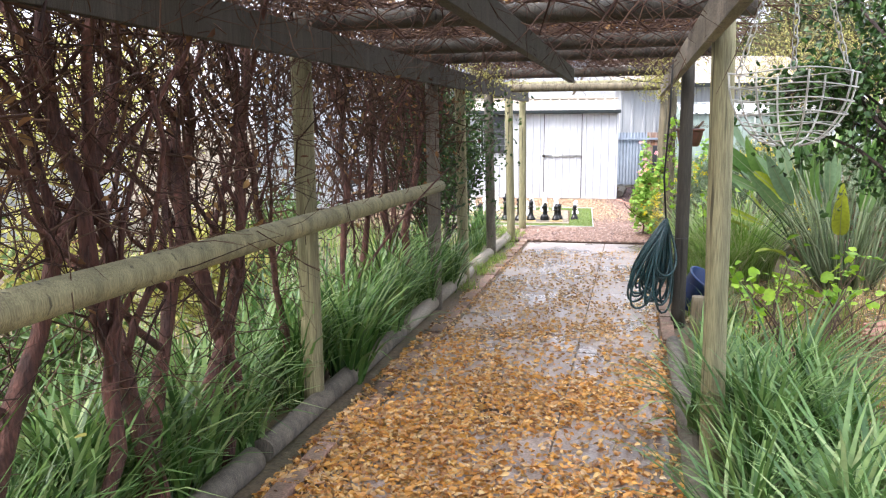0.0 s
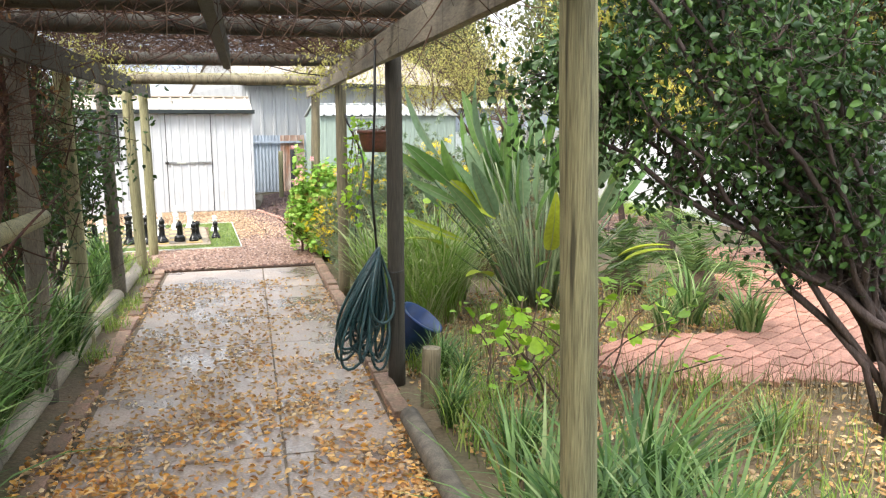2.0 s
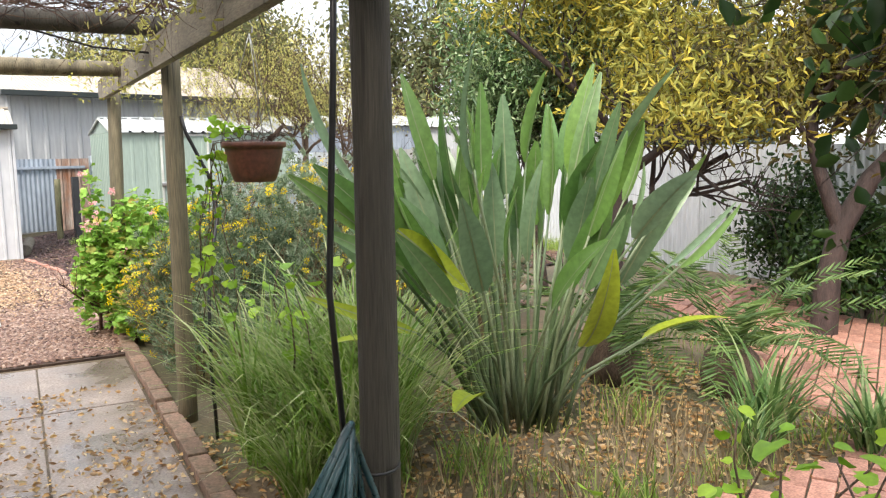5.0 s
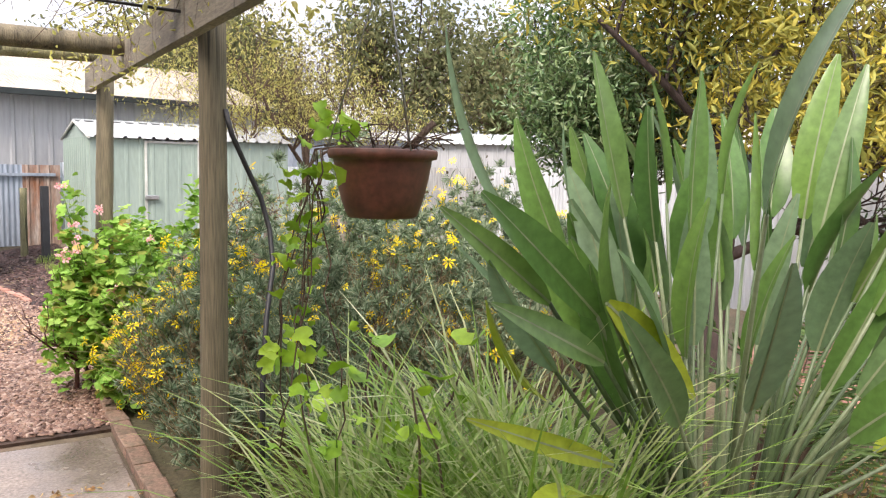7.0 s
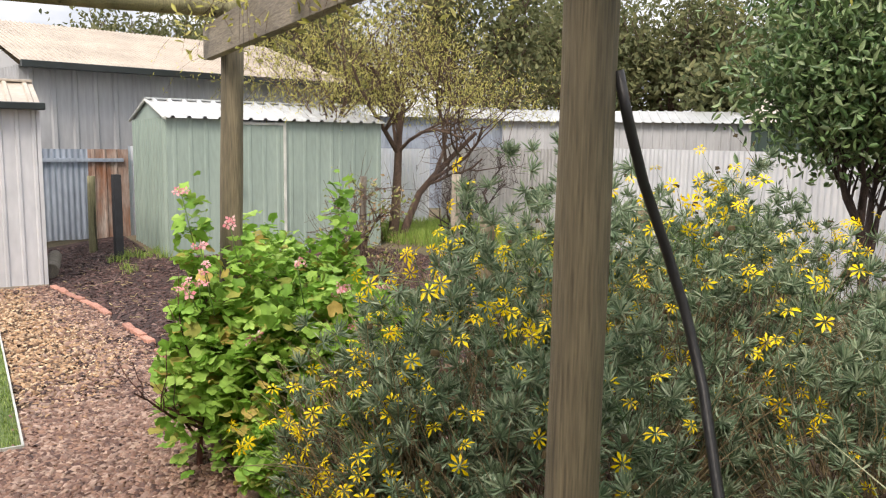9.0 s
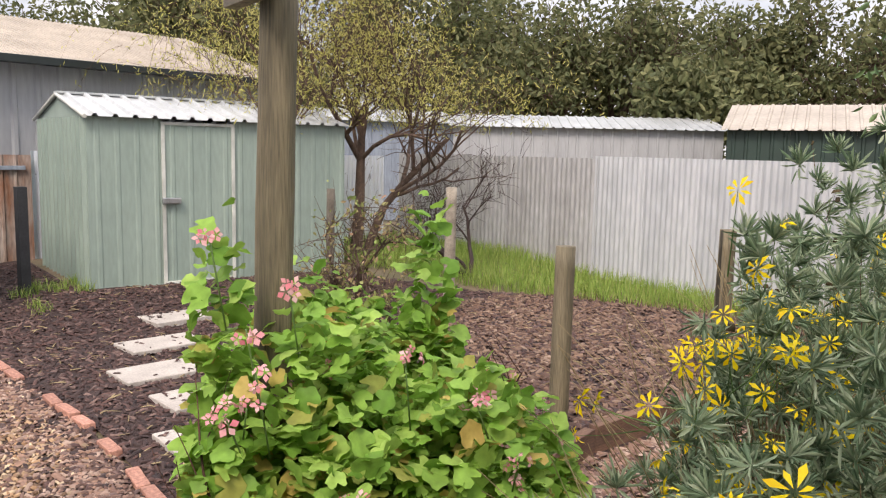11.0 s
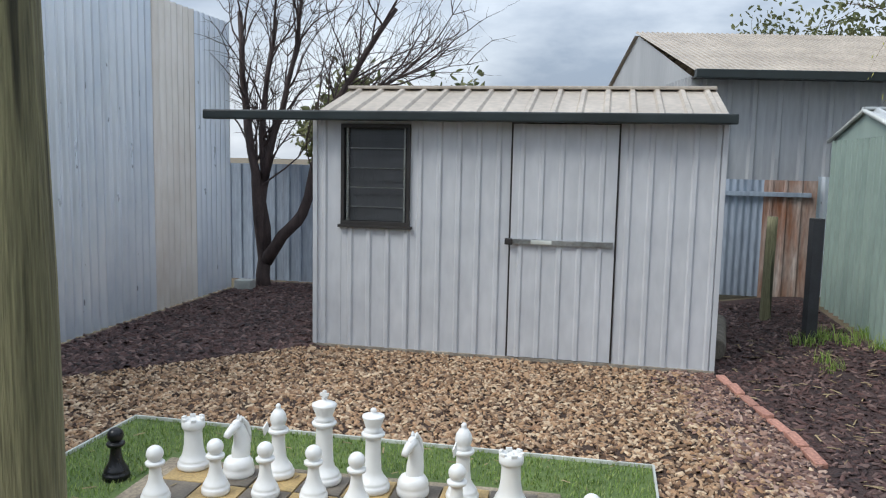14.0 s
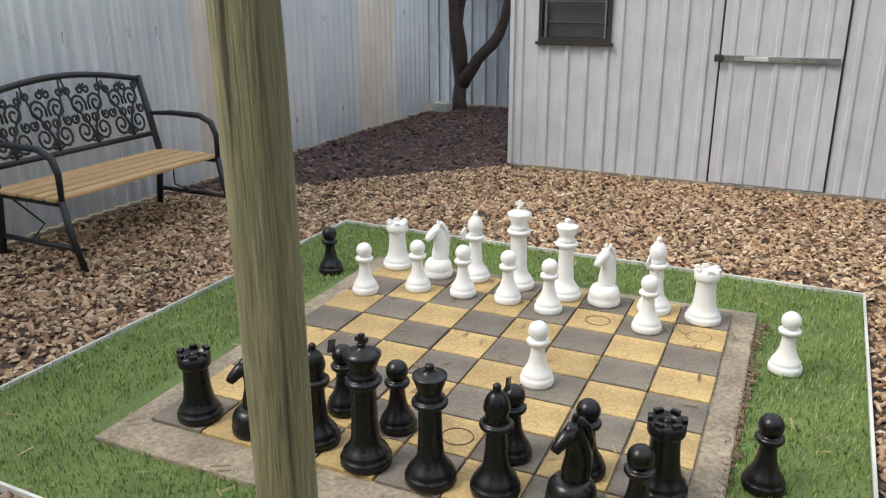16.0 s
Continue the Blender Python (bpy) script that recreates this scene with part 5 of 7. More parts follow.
for p0, p1 in (((3.15, 12.66), (5.25, 12.73)), ((1.9, 12.3), (3.1, 12.64))):
    L = math.dist(p0, p1)
    thing("sleeper", boxed(0, -0.03, -0.05, L, 0.03, 0.15, 0.006), M_board, "old brown timber sleeper edging a bed", "sleeper", "timber sleepers", at=along(p0, p1))
log_thing("log", (0.72, 17.9, 0.09), (0.86, 18.9, 0.12), 0.08, 0.075, M_pine_dark, "short log lying beside the white shed", "log", seed=5)
log_thing("stump_post", (0.81, 6.19, -0.05), (0.82, 6.18, 0.34), 0.058, 0.055, M_pine_brown, "short grey-brown timber stump beside the path", "post", seed=8)


# ---- brick paving in the garden ----
def build_brick_paving():
    base = strip_sheet("brick_paving", [(1.95, 6.25), (2.35, 6.95), (3.7, 7.0), (5.9, 10.7), (7.2, 10.2), (5.3, 6.2), (5.5, 5.2), (3.2, 5.75)], 0.008, M_joint, "red brick garden paving", "pavement")
    poly = [(1.95, 6.25), (2.35, 6.95), (3.7, 7.0), (5.9, 10.7), (7.2, 10.2), (5.3, 6.2), (5.5, 5.2), (3.2, 5.75)]

    def inside(x, y):
        c = False
        for (xa, ya), (xb, yb) in zip(poly, poly[1:] + poly[:1]):
            if (ya > y) != (yb > y) and x < (xb - xa) * (y - ya) / (yb - ya) + xa:
                c = not c
        return c
    bm = boxed(-0.112, -0.052, -0.03, 0.112, 0.052, 0.03, 0.006)
    me = bpy.data.meshes.new("brick")
    bm.to_mesh(me)
    bm.free()
    me.materials.append(M_brick_pink)
    for j in range(60):
        for i in range(30):
            u, v = i * 0.236 + (j % 2) * 0.118 - 3.0, j * 0.114 - 3.0
            a = radians(28)
            x, y = 4.3 + u * math.cos(a) - v * math.sin(a), 7.4 + u * math.sin(a) + v * math.cos(a)
            if inside(x, y):
                ob = new("brick", me)
                ob.parent = base
                ob.matrix_basis = pose(x, y, rng.uniform(-0.008, 0.006), rng.uniform(-1, 1), rng.uniform(-1, 1), 28 + rng.uniform(-1, 1))


build_brick_paving()


# ---- hanging things ----
def chain_bm(p0, p1, r=0.0022, step=0.028):
    p0, p1 = Vector(p0), Vector(p1)
    bm = bmesh.new()
    n = max(2, int((p1 - p0).length / step))
    d = (p1 - p0).normalized()
    a = d.orthogonal().normalized()
    b = d.cross(a)
    for i in range(n):
        c = p0.lerp(p1, (i + 0.5) / n)
        s = a if i % 2 else b
        tube(bm, [c + (d * math.cos(t) * step * 0.62 + s * math.sin(t) * step * 0.3) for t in np.linspace(0, 2 * math.pi, 9)], r, 4, False)
    return bm


def build_pot():
    x, y, z = 0.956, 8.22, 1.566
    pot = empty("hanging_pot", (x, y, z), "terracotta plastic hanging pot with trailing ivy", "plant pot")
    bm = lathe(bmesh.new(), [(0, -0.168), (0.082, -0.168), (0.090, -0.162), (0.104, -0.124), (0.117, -0.07), (0.124, -0.028), (0.125, -0.022), (0.136, -0.020), (0.139, -0.012), (0.139, 0.0), (0.134, 0.004), (0.121, 0.0), (0.117, -0.02), (0, -0.022)], 32)
    part("bowl", bm, M_terracotta, pot)
    part("soil", lathe(bmesh.new(), [(0, -0.015), (0.115, -0.015), (0.09, 0.004), (0.03, 0.014), (0, 0.015)], 18), M_mulch_bed, pot)
    for k in range(3):
        a = k * 2.094 + 0.5
        part("hanger", tube(bmesh.new(), [(0.14 * math.cos(a), 0.14 * math.sin(a), 0), (0.02 * math.cos(a), 0.02 * math.sin(a), 0.40), (0, 0, 0.46)], 0.0022, 5), M_steel, pot)
    part("hook", tube(bmesh.new(), [(0, 0, 0.44), (0.012, 0, 0.46), (0.015, 0, 0.49), (0, 0, 0.52), (-0.02, 0, 0.56)], 0.003, 5), M_steel, pot)
    part("stub", log_bm((0.06, -0.02, 0.0), (0.12, -0.05, 0.075), 0.011, 0.009, 3, 8, 3), M_bark, pot, "short dead stem")
    tw = bmesh.new()
    q = random.Random(5)
    for k in range(26):
        a, r = q.uniform(0, 6.28), q.uniform(0.02, 0.1)
        tube(tw, [(r * math.cos(a), r * math.sin(a), 0), ((r + 0.05) * math.cos(a), (r + 0.05) * math.sin(a), q.uniform(0.02, 0.07)), ((r + 0.12) * math.cos(a + 0.4), (r + 0.12) * math.sin(a + 0.4), q.uniform(0.0, 0.06))], 0.0018, 4)
    part("dry_tangle", tw, M_bark, pot)["kind"] = "stuff"
    vine, lc = bmesh.new(), []
    for k in range(7):
        a = q.uniform(1.9, 3.1)
        pts = [(0.1 * math.cos(a), 0.1 * math.sin(a), 0.01), (0.17 * math.cos(a), 0.17 * math.sin(a), 0.0)]
        for s in range(q.randint(5, 11)):
            px, py, pz = pts[-1]
            pts.append((px + q.uniform(-0.03, 0.025), py + q.uniform(-0.03, 0.03), pz - q.uniform(0.05, 0.09)))
            for _ in range(q.randint(0, 2)):
                lc.append((pts[-1][0] + q.uniform(-0.05, 0.05), pts[-1][1] + q.uniform(-0.05, 0.05), pts[-1][2]))
        tube(vine, pts, 0.0022, 4)
    for k in range(16):
        a = q.uniform(1.6, 3.3)
        lc.append((0.14 * math.cos(a) + q.uniform(-0.05, 0.03), 0.14 * math.sin(a) + q.uniform(-0.05, 0.05), q.uniform(0.0, 0.11)))
    part("vines", vine, M_bark, pot)
    part("ivy_leaves", lobed_leaves("ivy_leaves", lc, 0.022, M_lime, 0.5, 0.3), None, pot, "lime-green ivy leaves")


def round_leaves(name, centres, radius, mat, up=0.9, cup=0.18):
    """Round leaves with a scalloped, ruffled rim and a sunken middle."""
    c = np.asarray(centres, dtype=np.float64)
    n = len(c)
    z = rand_dirs(n, up * 2.0)
    x = np.cross(z, rand_dirs(n))
    x /= np.linalg.norm(x, axis=1, keepdims=True) + 1e-9
    y = np.cross(z, x)
    R = radius * (0.55 + 0.9 * nrg.random((n, 1)))
    vs = [c - z * R * cup * 0.6]
    ph = nrg.random((n, 1)) * 6.283
    for k in range(12):
        a = k * math.pi / 6
        r = R * (1.04 if k % 2 else 0.96) * (0.55 if k == 0 else 1)
        vs.append(c + x * r * math.cos(a) + y * r * math.sin(a) + z * r * cup * np.sin(2 * a + ph) + z * R * 0.10 * (nrg.random((n, 1)) - 0.5))
    v = np.stack(vs, 1).reshape(-1, 3)
    k = np.arange(n)[:, None] * 13
    q = np.concatenate([k + np.array([[0, 1 + i, 1 + (i + 1) % 12, 1 + (i + 2) % 12]]) for i in range(0, 12, 2)])
    return quads_mesh(name, v, q, mat)


def lobed_leaves(name, centres, radius, mat, up=0.9, cup=0.16):
    """Leaves of five shallow, ruffled lobes, notched at the stalk."""
    c = np.asarray(centres, dtype=np.float64)
    n = len(c)
    z = rand_dirs(n, up * 2.0)
    x = np.cross(z, rand_dirs(n))
    x /= np.linalg.norm(x, axis=1, keepdims=True) + 1e-9
    y = np.cross(z, x)
    R = radius * (0.5 + 1.0 * nrg.random((n, 1)))
    ph = nrg.random((n, 1)) * 6.283
    vs = [c - z * R * cup * 0.5]
    for k in range(16):
        a = k * math.pi / 8
        r = R * (0.28 if k == 0 else (0.87, 0.96, 1.05)[k % 3])
        vs.append(c + x * r * math.cos(a) + y * r * math.sin(a) + z * r * cup * (np.sin(2 * a + ph) + (0.5 if k % 3 == 0 else -0.2)) + z * R * 0.12 * (nrg.random((n, 1)) - 0.5))
    v = np.stack(vs, 1).reshape(-1, 3)
    k = np.arange(n)[:, None] * 17
    q = np.concatenate([k + np.array([[0, 1 + i, 1 + (i + 1) % 16, 1 + (i + 2) % 16]]) for i in range(0, 16, 2)])
    return quads_mesh(name, v, q, mat)


build_pot()


def build_basket():
    x, y, z, R = 0.505, 2.53, 1.757, 0.168
    b = empty("wire_basket", (x, y, z), "empty white wire hanging basket on chains", "hanging basket")
    for i in range(7):
        t = i / 7
        r, h = R * math.cos(t * 1.25), -0.2 * math.sin(t * 1.35)
        part("wire_ring", tube(bmesh.new(), [(r * math.cos(a), r * math.sin(a), h + 0.006 * math.sin(3 * a)) for a in np.linspace(0, 2 * math.pi, 25)], 0.0019, 5, False), M_wire, b)
    for k in range(8):
        a = k * math.pi / 4
        part("wire_rib", tube(bmesh.new(), [(R * math.cos(t * 1.25) * math.cos(a), R * math.cos(t * 1.25) * math.sin(a), -0.2 * math.sin(t * 1.35)) for t in np.linspace(0, 1.1, 8)], 0.003, 5), M_wire, b)
    for k in range(3):
        a = k * 2.094 + 0.3
        part("chain", chain_bm((R * math.cos(a), R * math.sin(a), 0), (0, 0, 0.5)), M_wire, b)
    part("bracket", tube(bmesh.new(), [(0, 0, 0.49), (0, 0, 0.52), (-0.05, 0, 0.49), (-0.12, 0, 0.37)], 0.005, 6), M_steel, b, "bent steel hook on the bearer")


build_basket()


# ---- hose, bin and pipes by the post ----
def build_hose():
    q = random.Random(3)
    h = empty("garden_hose", (mid(6.63) + 0.935, 6.58, 0), "dark green garden hose looped over the post", "hose")
    for k in range(26):
        W, sh, dy, top, low = q.uniform(0.04, 0.14), q.uniform(0.0, 0.24), q.uniform(-0.14, 0.08), 0.84 + q.uniform(-0.06, 0.04), q.uniform(0.10, 0.46)
        pts = []
        for a in np.linspace(0, 2 * math.pi, 24):
            f = (1 - math.cos(a)) / 2
            pts.append((-0.03 - sh * f ** 0.8 + W * math.sin(a) * (0.25 + 0.75 * f), dy * f - 0.04 + 0.05 * math.sin(a), top - (top - low) * f))
        part("loop", tube(bmesh.new(), pts, 0.009, 8), M_hose, h)
    part("hose_tail", tube(bmesh.new(), [(-0.03, 0.0, 0.8), (-0.06, 0, 1.2), (-0.035, 0.0, 1.7), (-0.03, -0.02, 2.1)], 0.008, 6), M_poly, h, "black pipe tied up the post")
    part("tie", tube(bmesh.new(), [(0.075 + 0.066 * math.cos(a), 0.05 + 0.066 * math.sin(a), 0.72) for a in np.linspace(0, 2 * math.pi, 17)], 0.004, 5, False), M_poly, h, "thin black tie")
    bn = empty("blue_tub", (mid(6.63) + 1.22, 6.98, 0), "blue plastic tub lying behind the post", "tub")
    bm = lathe(bmesh.new(), [(0, -0.2), (0.15, -0.2), (0.165, -0.18), (0.19, 0.16), (0.205, 0.165), (0.205, 0.18), (0.18, 0.18), (0.155, -0.16), (0, -0.17)], 26)
    bmesh.ops.transform(bm, matrix=pose(0, 0, 0.22, 35, 0, 60) @ Matrix.Scale(0.78, 4), verts=bm.verts)
    part("body", bm, M_blue, bn)


build_hose()
thing("irrigation_pipe", tube(bmesh.new(), [(0.93, 9.33, 1.72), (0.95, 9.32, 1.63), (1.005, 9.33, 1.52), (1.06, 9.32, 1.40), (1.08, 9.28, 1.28), (1.07, 9.22, 1.15), (1.0, 9.11, 0.98), (0.95, 9.02, 0.75), (0.93, 8.97, 0.4), (0.94, 8.95, 0.0)], 0.010, 8), M_poly, "black irrigation pipe hanging from a pergola post", "pipe")
thing("drip_line", tube(bmesh.new(), [(0.90, 9.36, 2.05), (0.55, 9.6, 2.10), (0.2, 9.5, 2.17), (-0.3, 9.45, 2.16)], 0.006, 6), M_poly, "thin black drip line strung under the beams", "pipe")
thing("white_box", boxed(-4.35, 19.7, 0.0, -4.15, 19.85, 0.12, 0.01), M_trim, "small pale box on the mulch", "box")

# ---- plants ----
def twigs_mesh(name, lines, radius, mat, sides=3):
    """Many thin twigs, each a short chain of points (n, k, 3), tapering."""
    P = np.asarray(lines, dtype=np.float64)
    n, k, _ = P.shape
    d = P[:, -1] - P[:, 0]
    d /= np.linalg.norm(d, axis=1, keepdims=True) + 1e-9
    a = np.cross(d, rand_dirs(n))
    a /= np.linalg.norm(a, axis=1, keepdims=True) + 1e-9
    b = np.cross(d, a)
    R = np.asarray(radius) * np.ones(n)
    vs = []
    for i in range(k):
        r = (R * (1 - 0.75 * i / (k - 1)))[:, None]
        for s in range(sides):
            t = 2 * math.pi * s / sides
            vs.append(P[:, i] + a * r * math.cos(t) + b * r * math.sin(t))
    v = np.stack(vs, 1).reshape(-1, 3)
    m = np.arange(n)[:, None] * (k * sides)
    q = []
    for i in range(k - 1):
        for s in range(sides):
            q.append(m + np.array([[i * sides + s, i * sides + (s + 1) % sides, (i + 1) * sides + (s + 1) % sides, (i + 1) * sides + s]]))
    return quads_mesh(name, v, np.concatenate(q), mat)


def wander(starts, dirs, length, k=4, bend=0.35, sag=0.0):
    """Chains of k points from the starts, bending at random."""
    n = len(starts)
    p = np.asarray(starts, dtype=np.float64)
    d = np.asarray(dirs, dtype=np.float64)
    L = (np.asarray(length) * np.ones(n))[:, None] / (k - 1)
    out = [p]
    for i in range(k - 1):
        d = d + bend * nrg.normal(size=(n, 3)) * 0.5 - np.array([0, 0, sag])
        d = d / np.linalg.norm(d, axis=1, keepdims=True)
        p = p + d * L
        out.append(p)
    return np.stack(out, 1)


def branching(root, height, radius, seed, levels=3, spread=0.6, kids=(3, 5), lean=(0, 0), up=0.25, first=0.35, wob=0.12):
    """Trunk and limbs as tubes in one bmesh, and the points where twigs and leaves grow."""
    q = random.Random(seed)
    bm, tips = bmesh.new(), []

    def grow(p, d, L, r, lev):
        pts, rad = [p], [r]
        n = 5
        for i in range(n):
            d = (d + Vector((q.gauss(0, wob), q.gauss(0, wob), q.gauss(0, wob) + up * 0.12))).normalized()
            p = p + d * L / n
            pts.append(p)
            rad.append(r * (1 - 0.55 * (i + 1) / n))
        tube(bm, pts, rad, max(4, 9 - 2 * lev), False)
        if lev >= 1:
            tips.extend((pts[j], d) for j in range(2, n + 1))
        if lev < levels:
            for c in range(q.randint(*kids)):
                t = q.uniform(first if lev == 0 else 0.3, 1.0)
                j = min(n - 1, int(t * n))
                a = q.uniform(0, 6.283)
                o = d.orthogonal().normalized()
                o = (Matrix.Rotation(a, 3, d) @ o)
                nd = (d * (1 - spread) + o * spread * q.uniform(0.7, 1.2) + Vector((0, 0, up))).normalized()
                grow(pts[j].lerp(pts[j + 1], q.random()), nd, L * q.uniform(0.5, 0.78), rad[j] * q.uniform(0.5, 0.7), lev + 1)

    grow(Vector(root), Vector((lean[0], lean[1], 1)).normalized(), height, radius, 0)
    return bm, tips


def cloud(tips, n, sigma):
    """n points scattered round the tips."""
    t = np.array([tuple(p) for p, _ in tips])
    return t[nrg.integers(0, len(t), n)] + nrg.normal(size=(n, 3)) * sigma


def tree(name, root, height, radius, seed, bark, leaf, n, size, label, category="tree", sigma=0.16, levels=3, spread=0.6, droop=0.25, width=0.4, up=0.25, lean=(0, 0), kids=(3, 5), first=0.35, zmin=None, twigs=0, round_leaf=False, leaf_up=0.3):
    t = empty(name, root, label, category)
    off = Vector(root)
    bm, tips = branching(root, height, radius, seed, levels, spread, kids, lean, up, first)
    bmesh.ops.translate(bm, verts=bm.verts, vec=-off)
    part("trunk", bm, bark, t)
    c = cloud(tips, n, sigma)
    if zmin is not None:
        c = c[c[:, 2] > zmin + 0.25 * nrg.random(len(c))]
    c = c - np.array(off)
    if twigs:
        s = cloud(tips, twigs, sigma * 0.3) - np.array(off)
        part("twigs", twigs_mesh("twigs", wander(s, rand_dirs(len(s), 0.3), 0.35, 4, 0.4), 0.004, bark), None, t)["kind"] = "stuff"
    if n:
        me = round_leaves("crown", c, size, leaf) if round_leaf else leaves_mesh("crown", c, size, size * width, leaf, up=leaf_up, droop=droop)
        part("crown", me, None, t)
    return t


# creeper on the left-hand side and over the roof
def build_creeper():
    root = (-1.62, 4.0, 0)
    cr = empty("creeper", root, "leafless tangled creeper with red-brown bark over the pergola", "climbing plant")
    q = random.Random(21)
    tips = []
    for k, (y, lean) in enumerate(((0.6, 0.2), (1.0, -0.2), (1.35, 0.3), (1.62, -0.15), (2.15, 0.35), (2.5, 0.15), (2.75, 0.45), (3.15, 0.5), (2.95, -0.2), (3.45, 0.35), (3.75, -0.25), (4.6, -0.3), (5.0, 0.25), (5.7, 0.2), (6.5, -0.1), (6.75, 0.15), (7.6, 0.1))):
        x = mid(y) - 1.22 + q.uniform(-0.10, 0.05)
        pts = [Vector((x, y, -0.03))]
        for i in range(9):
            p = pts[-1]
            pts.append(p + Vector((q.uniform(-0.05, 0.05), lean * 0.22 + q.uniform(-0.09, 0.09), 0.24)))
        r = q.uniform(0.020, 0.038)
        bm = bmesh.new()
        tube(bm, pts, [r * (1.25 - 0.75 * i / 9) * q.uniform(0.8, 1.2) for i in range(10)], 8)
        for s in range(5):
            j = q.randint(2, 7)
            b = [pts[j]]
            d = Vector((q.uniform(-0.35, 0.15), q.uniform(-0.8, 0.8), 0.8)).normalized()
            for i in range(6):
                d = (d + Vector((q.gauss(0, 0.2), q.gauss(0, 0.3), q.gauss(0.05, 0.2)))).normalized()
                b.append(b[-1] + d * 0.2)
            part("branch", tube(bmesh.new(), [p - Vector(root) for p in b], [r * 0.5 * (1 - 0.1 * i) for i in range(7)], 6), M_bark_red, cr)
            tips += [(p, d) for p in b[1:]]
        tips += [(p, None) for p in pts[3:]]
        bmesh.ops.translate(bm, verts=bm.verts, vec=-Vector(root))
        part("stem", bm, M_bark_red, cr, "twisted red-brown creeper stem")
    off = np.array(root)
    # side tangle, thicker towards the top
    n = 5200
    y = -0.6 + 8.9 * nrg.random(n)
    z = 0.62 + 1.62 * nrg.random(n) ** 0.42
    x = mid(y) - 1.34 + 0.20 * nrg.normal(size=n) * 0.9
    d = rand_dirs(n) * np.array([0.35, 1.0, 0.9])
    d[:, 2] += 0.15
    lines = wander(np.stack([x, y, z], 1), d / np.linalg.norm(d, axis=1, keepdims=True), 0.25 + 0.4 * nrg.random(n), 4, 0.55)
    part("side_tangle", twigs_mesh("side_tangle", lines - off, 0.0026 + 0.0055 * nrg.random(n) ** 3, M_twig), None, cr)["kind"] = "stuff"
    s = cloud(tips, 1500, 0.08)
    part("side_tangle", twigs_mesh("side_tangle", wander(s, rand_dirs(len(s), 0.2), 0.5, 5, 0.5) - off, 0.0035, M_twig), None, cr)["kind"] = "stuff"
    # thatch over the beams
    n = 6500
    y = -2.5 + 10.6 * nrg.random(n) ** 0.95
    u = -1.35 + 2.55 * nrg.random(n)
    st = np.stack([mid(y) + u, y, 2.255 + 0.05 * nrg.random(n)], 1)
    d = rand_dirs(n) * np.array([1, 1, 0.12])
    d /= np.linalg.norm(d, axis=1, keepdims=True)
    part("roof_thatch", twigs_mesh("roof_thatch", np.clip(wander(st, d, 0.6, 5, 0.35), None, [99, 99, 2.42]) - off, 0.003 + 0.006 * nrg.random(n) ** 3, M_twig), None, cr)["kind"] = "stuff"
    n = 1500
    y = 8.0 + 2.2 * nrg.random(n)
    st = np.stack([mid(y) - 1.3 + 2.3 * nrg.random(n), y, 2.26 + 0.08 * nrg.random(n)], 1)
    part("roof_thatch", twigs_mesh("roof_thatch", wander(st, rand_dirs(n) * np.array([1, 1, 0.15]), 0.5, 5, 0.4) - off, 0.003, M_twig), None, cr)["kind"] = "stuff"
    # dead leaves caught in the thatch and hanging olive sprays
    n = 12000
    y = -2.5 + 10.8 * nrg.random(n)
    c = np.stack([mid(y) - 1.35 + 2.6 * nrg.random(n), y, 2.27 + 0.12 * nrg.random(n)], 1)
    part("dead_leaves", leaves_mesh("dead_leaves", c - off, 0.05, 0.022, M_dead, up=0, droop=0.3), None, cr, "curled brown dead leaves")["kind"] = "stuff"
    n = 3200
    y = -0.6 + 8.7 * nrg.random(n)
    c = np.stack([mid(y) - 1.38 + 0.2 * nrg.normal(size=n), y, 0.85 + 1.45 * nrg.random(n) ** 0.42], 1)
    part("dead_leaves", leaves_mesh("dead_leaves", c - off, 0.05, 0.024, M_dead, up=0, droop=0.3), None, cr, "curled brown dead leaves")["kind"] = "stuff"
    n = 260
    y = 7.6 + 4.2 * nrg.random(n)
    u = np.where(nrg.random(n) < 0.6, 0.95, -1.0) + 0.1 * nrg.normal(size=n)
    st = np.stack([mid(y) + u, y, 2.24 - 0.02 * nrg.random(n)], 1)
    L = wander(st, rand_dirs(n) * 0.6 + np.array([0, 0, -0.2]), 0.32, 5, 0.4, 0.15)
    part("hanging_sprays", twigs_mesh("hanging_sprays", L - off, 0.0018, M_twig), None, cr)["kind"] = "stuff"
    c = L[:, 1:].reshape(-1, 3)
    c = np.repeat(c, 2, 0) + 0.02 * nrg.normal(size=(len(c) * 2, 3))
    part("spray_leaves", leaves_mesh("spray_leaves", c - off, 0.038, 0.013, M_olive, up=-0.3), None, cr)["kind"] = "stuff"


M_dead = ramped("dead_creeper_leaves", [(0.09, 0.05, 0.035), (0.16, 0.085, 0.05), (0.24, 0.13, 0.06), (0.33, 0.21, 0.08)], 0.85, 0.2, 0.15)
build_creeper()


def tuft_mesh(name, n, mat, length, width, spread, droop, radius):
    a, r = nrg.random(n) * 6.283, radius * np.sqrt(nrg.random(n))
    return blades_mesh(name, np.stack([r * np.cos(a), r * np.sin(a), np.zeros(n)], 1), mat, length, width, spread, droop)


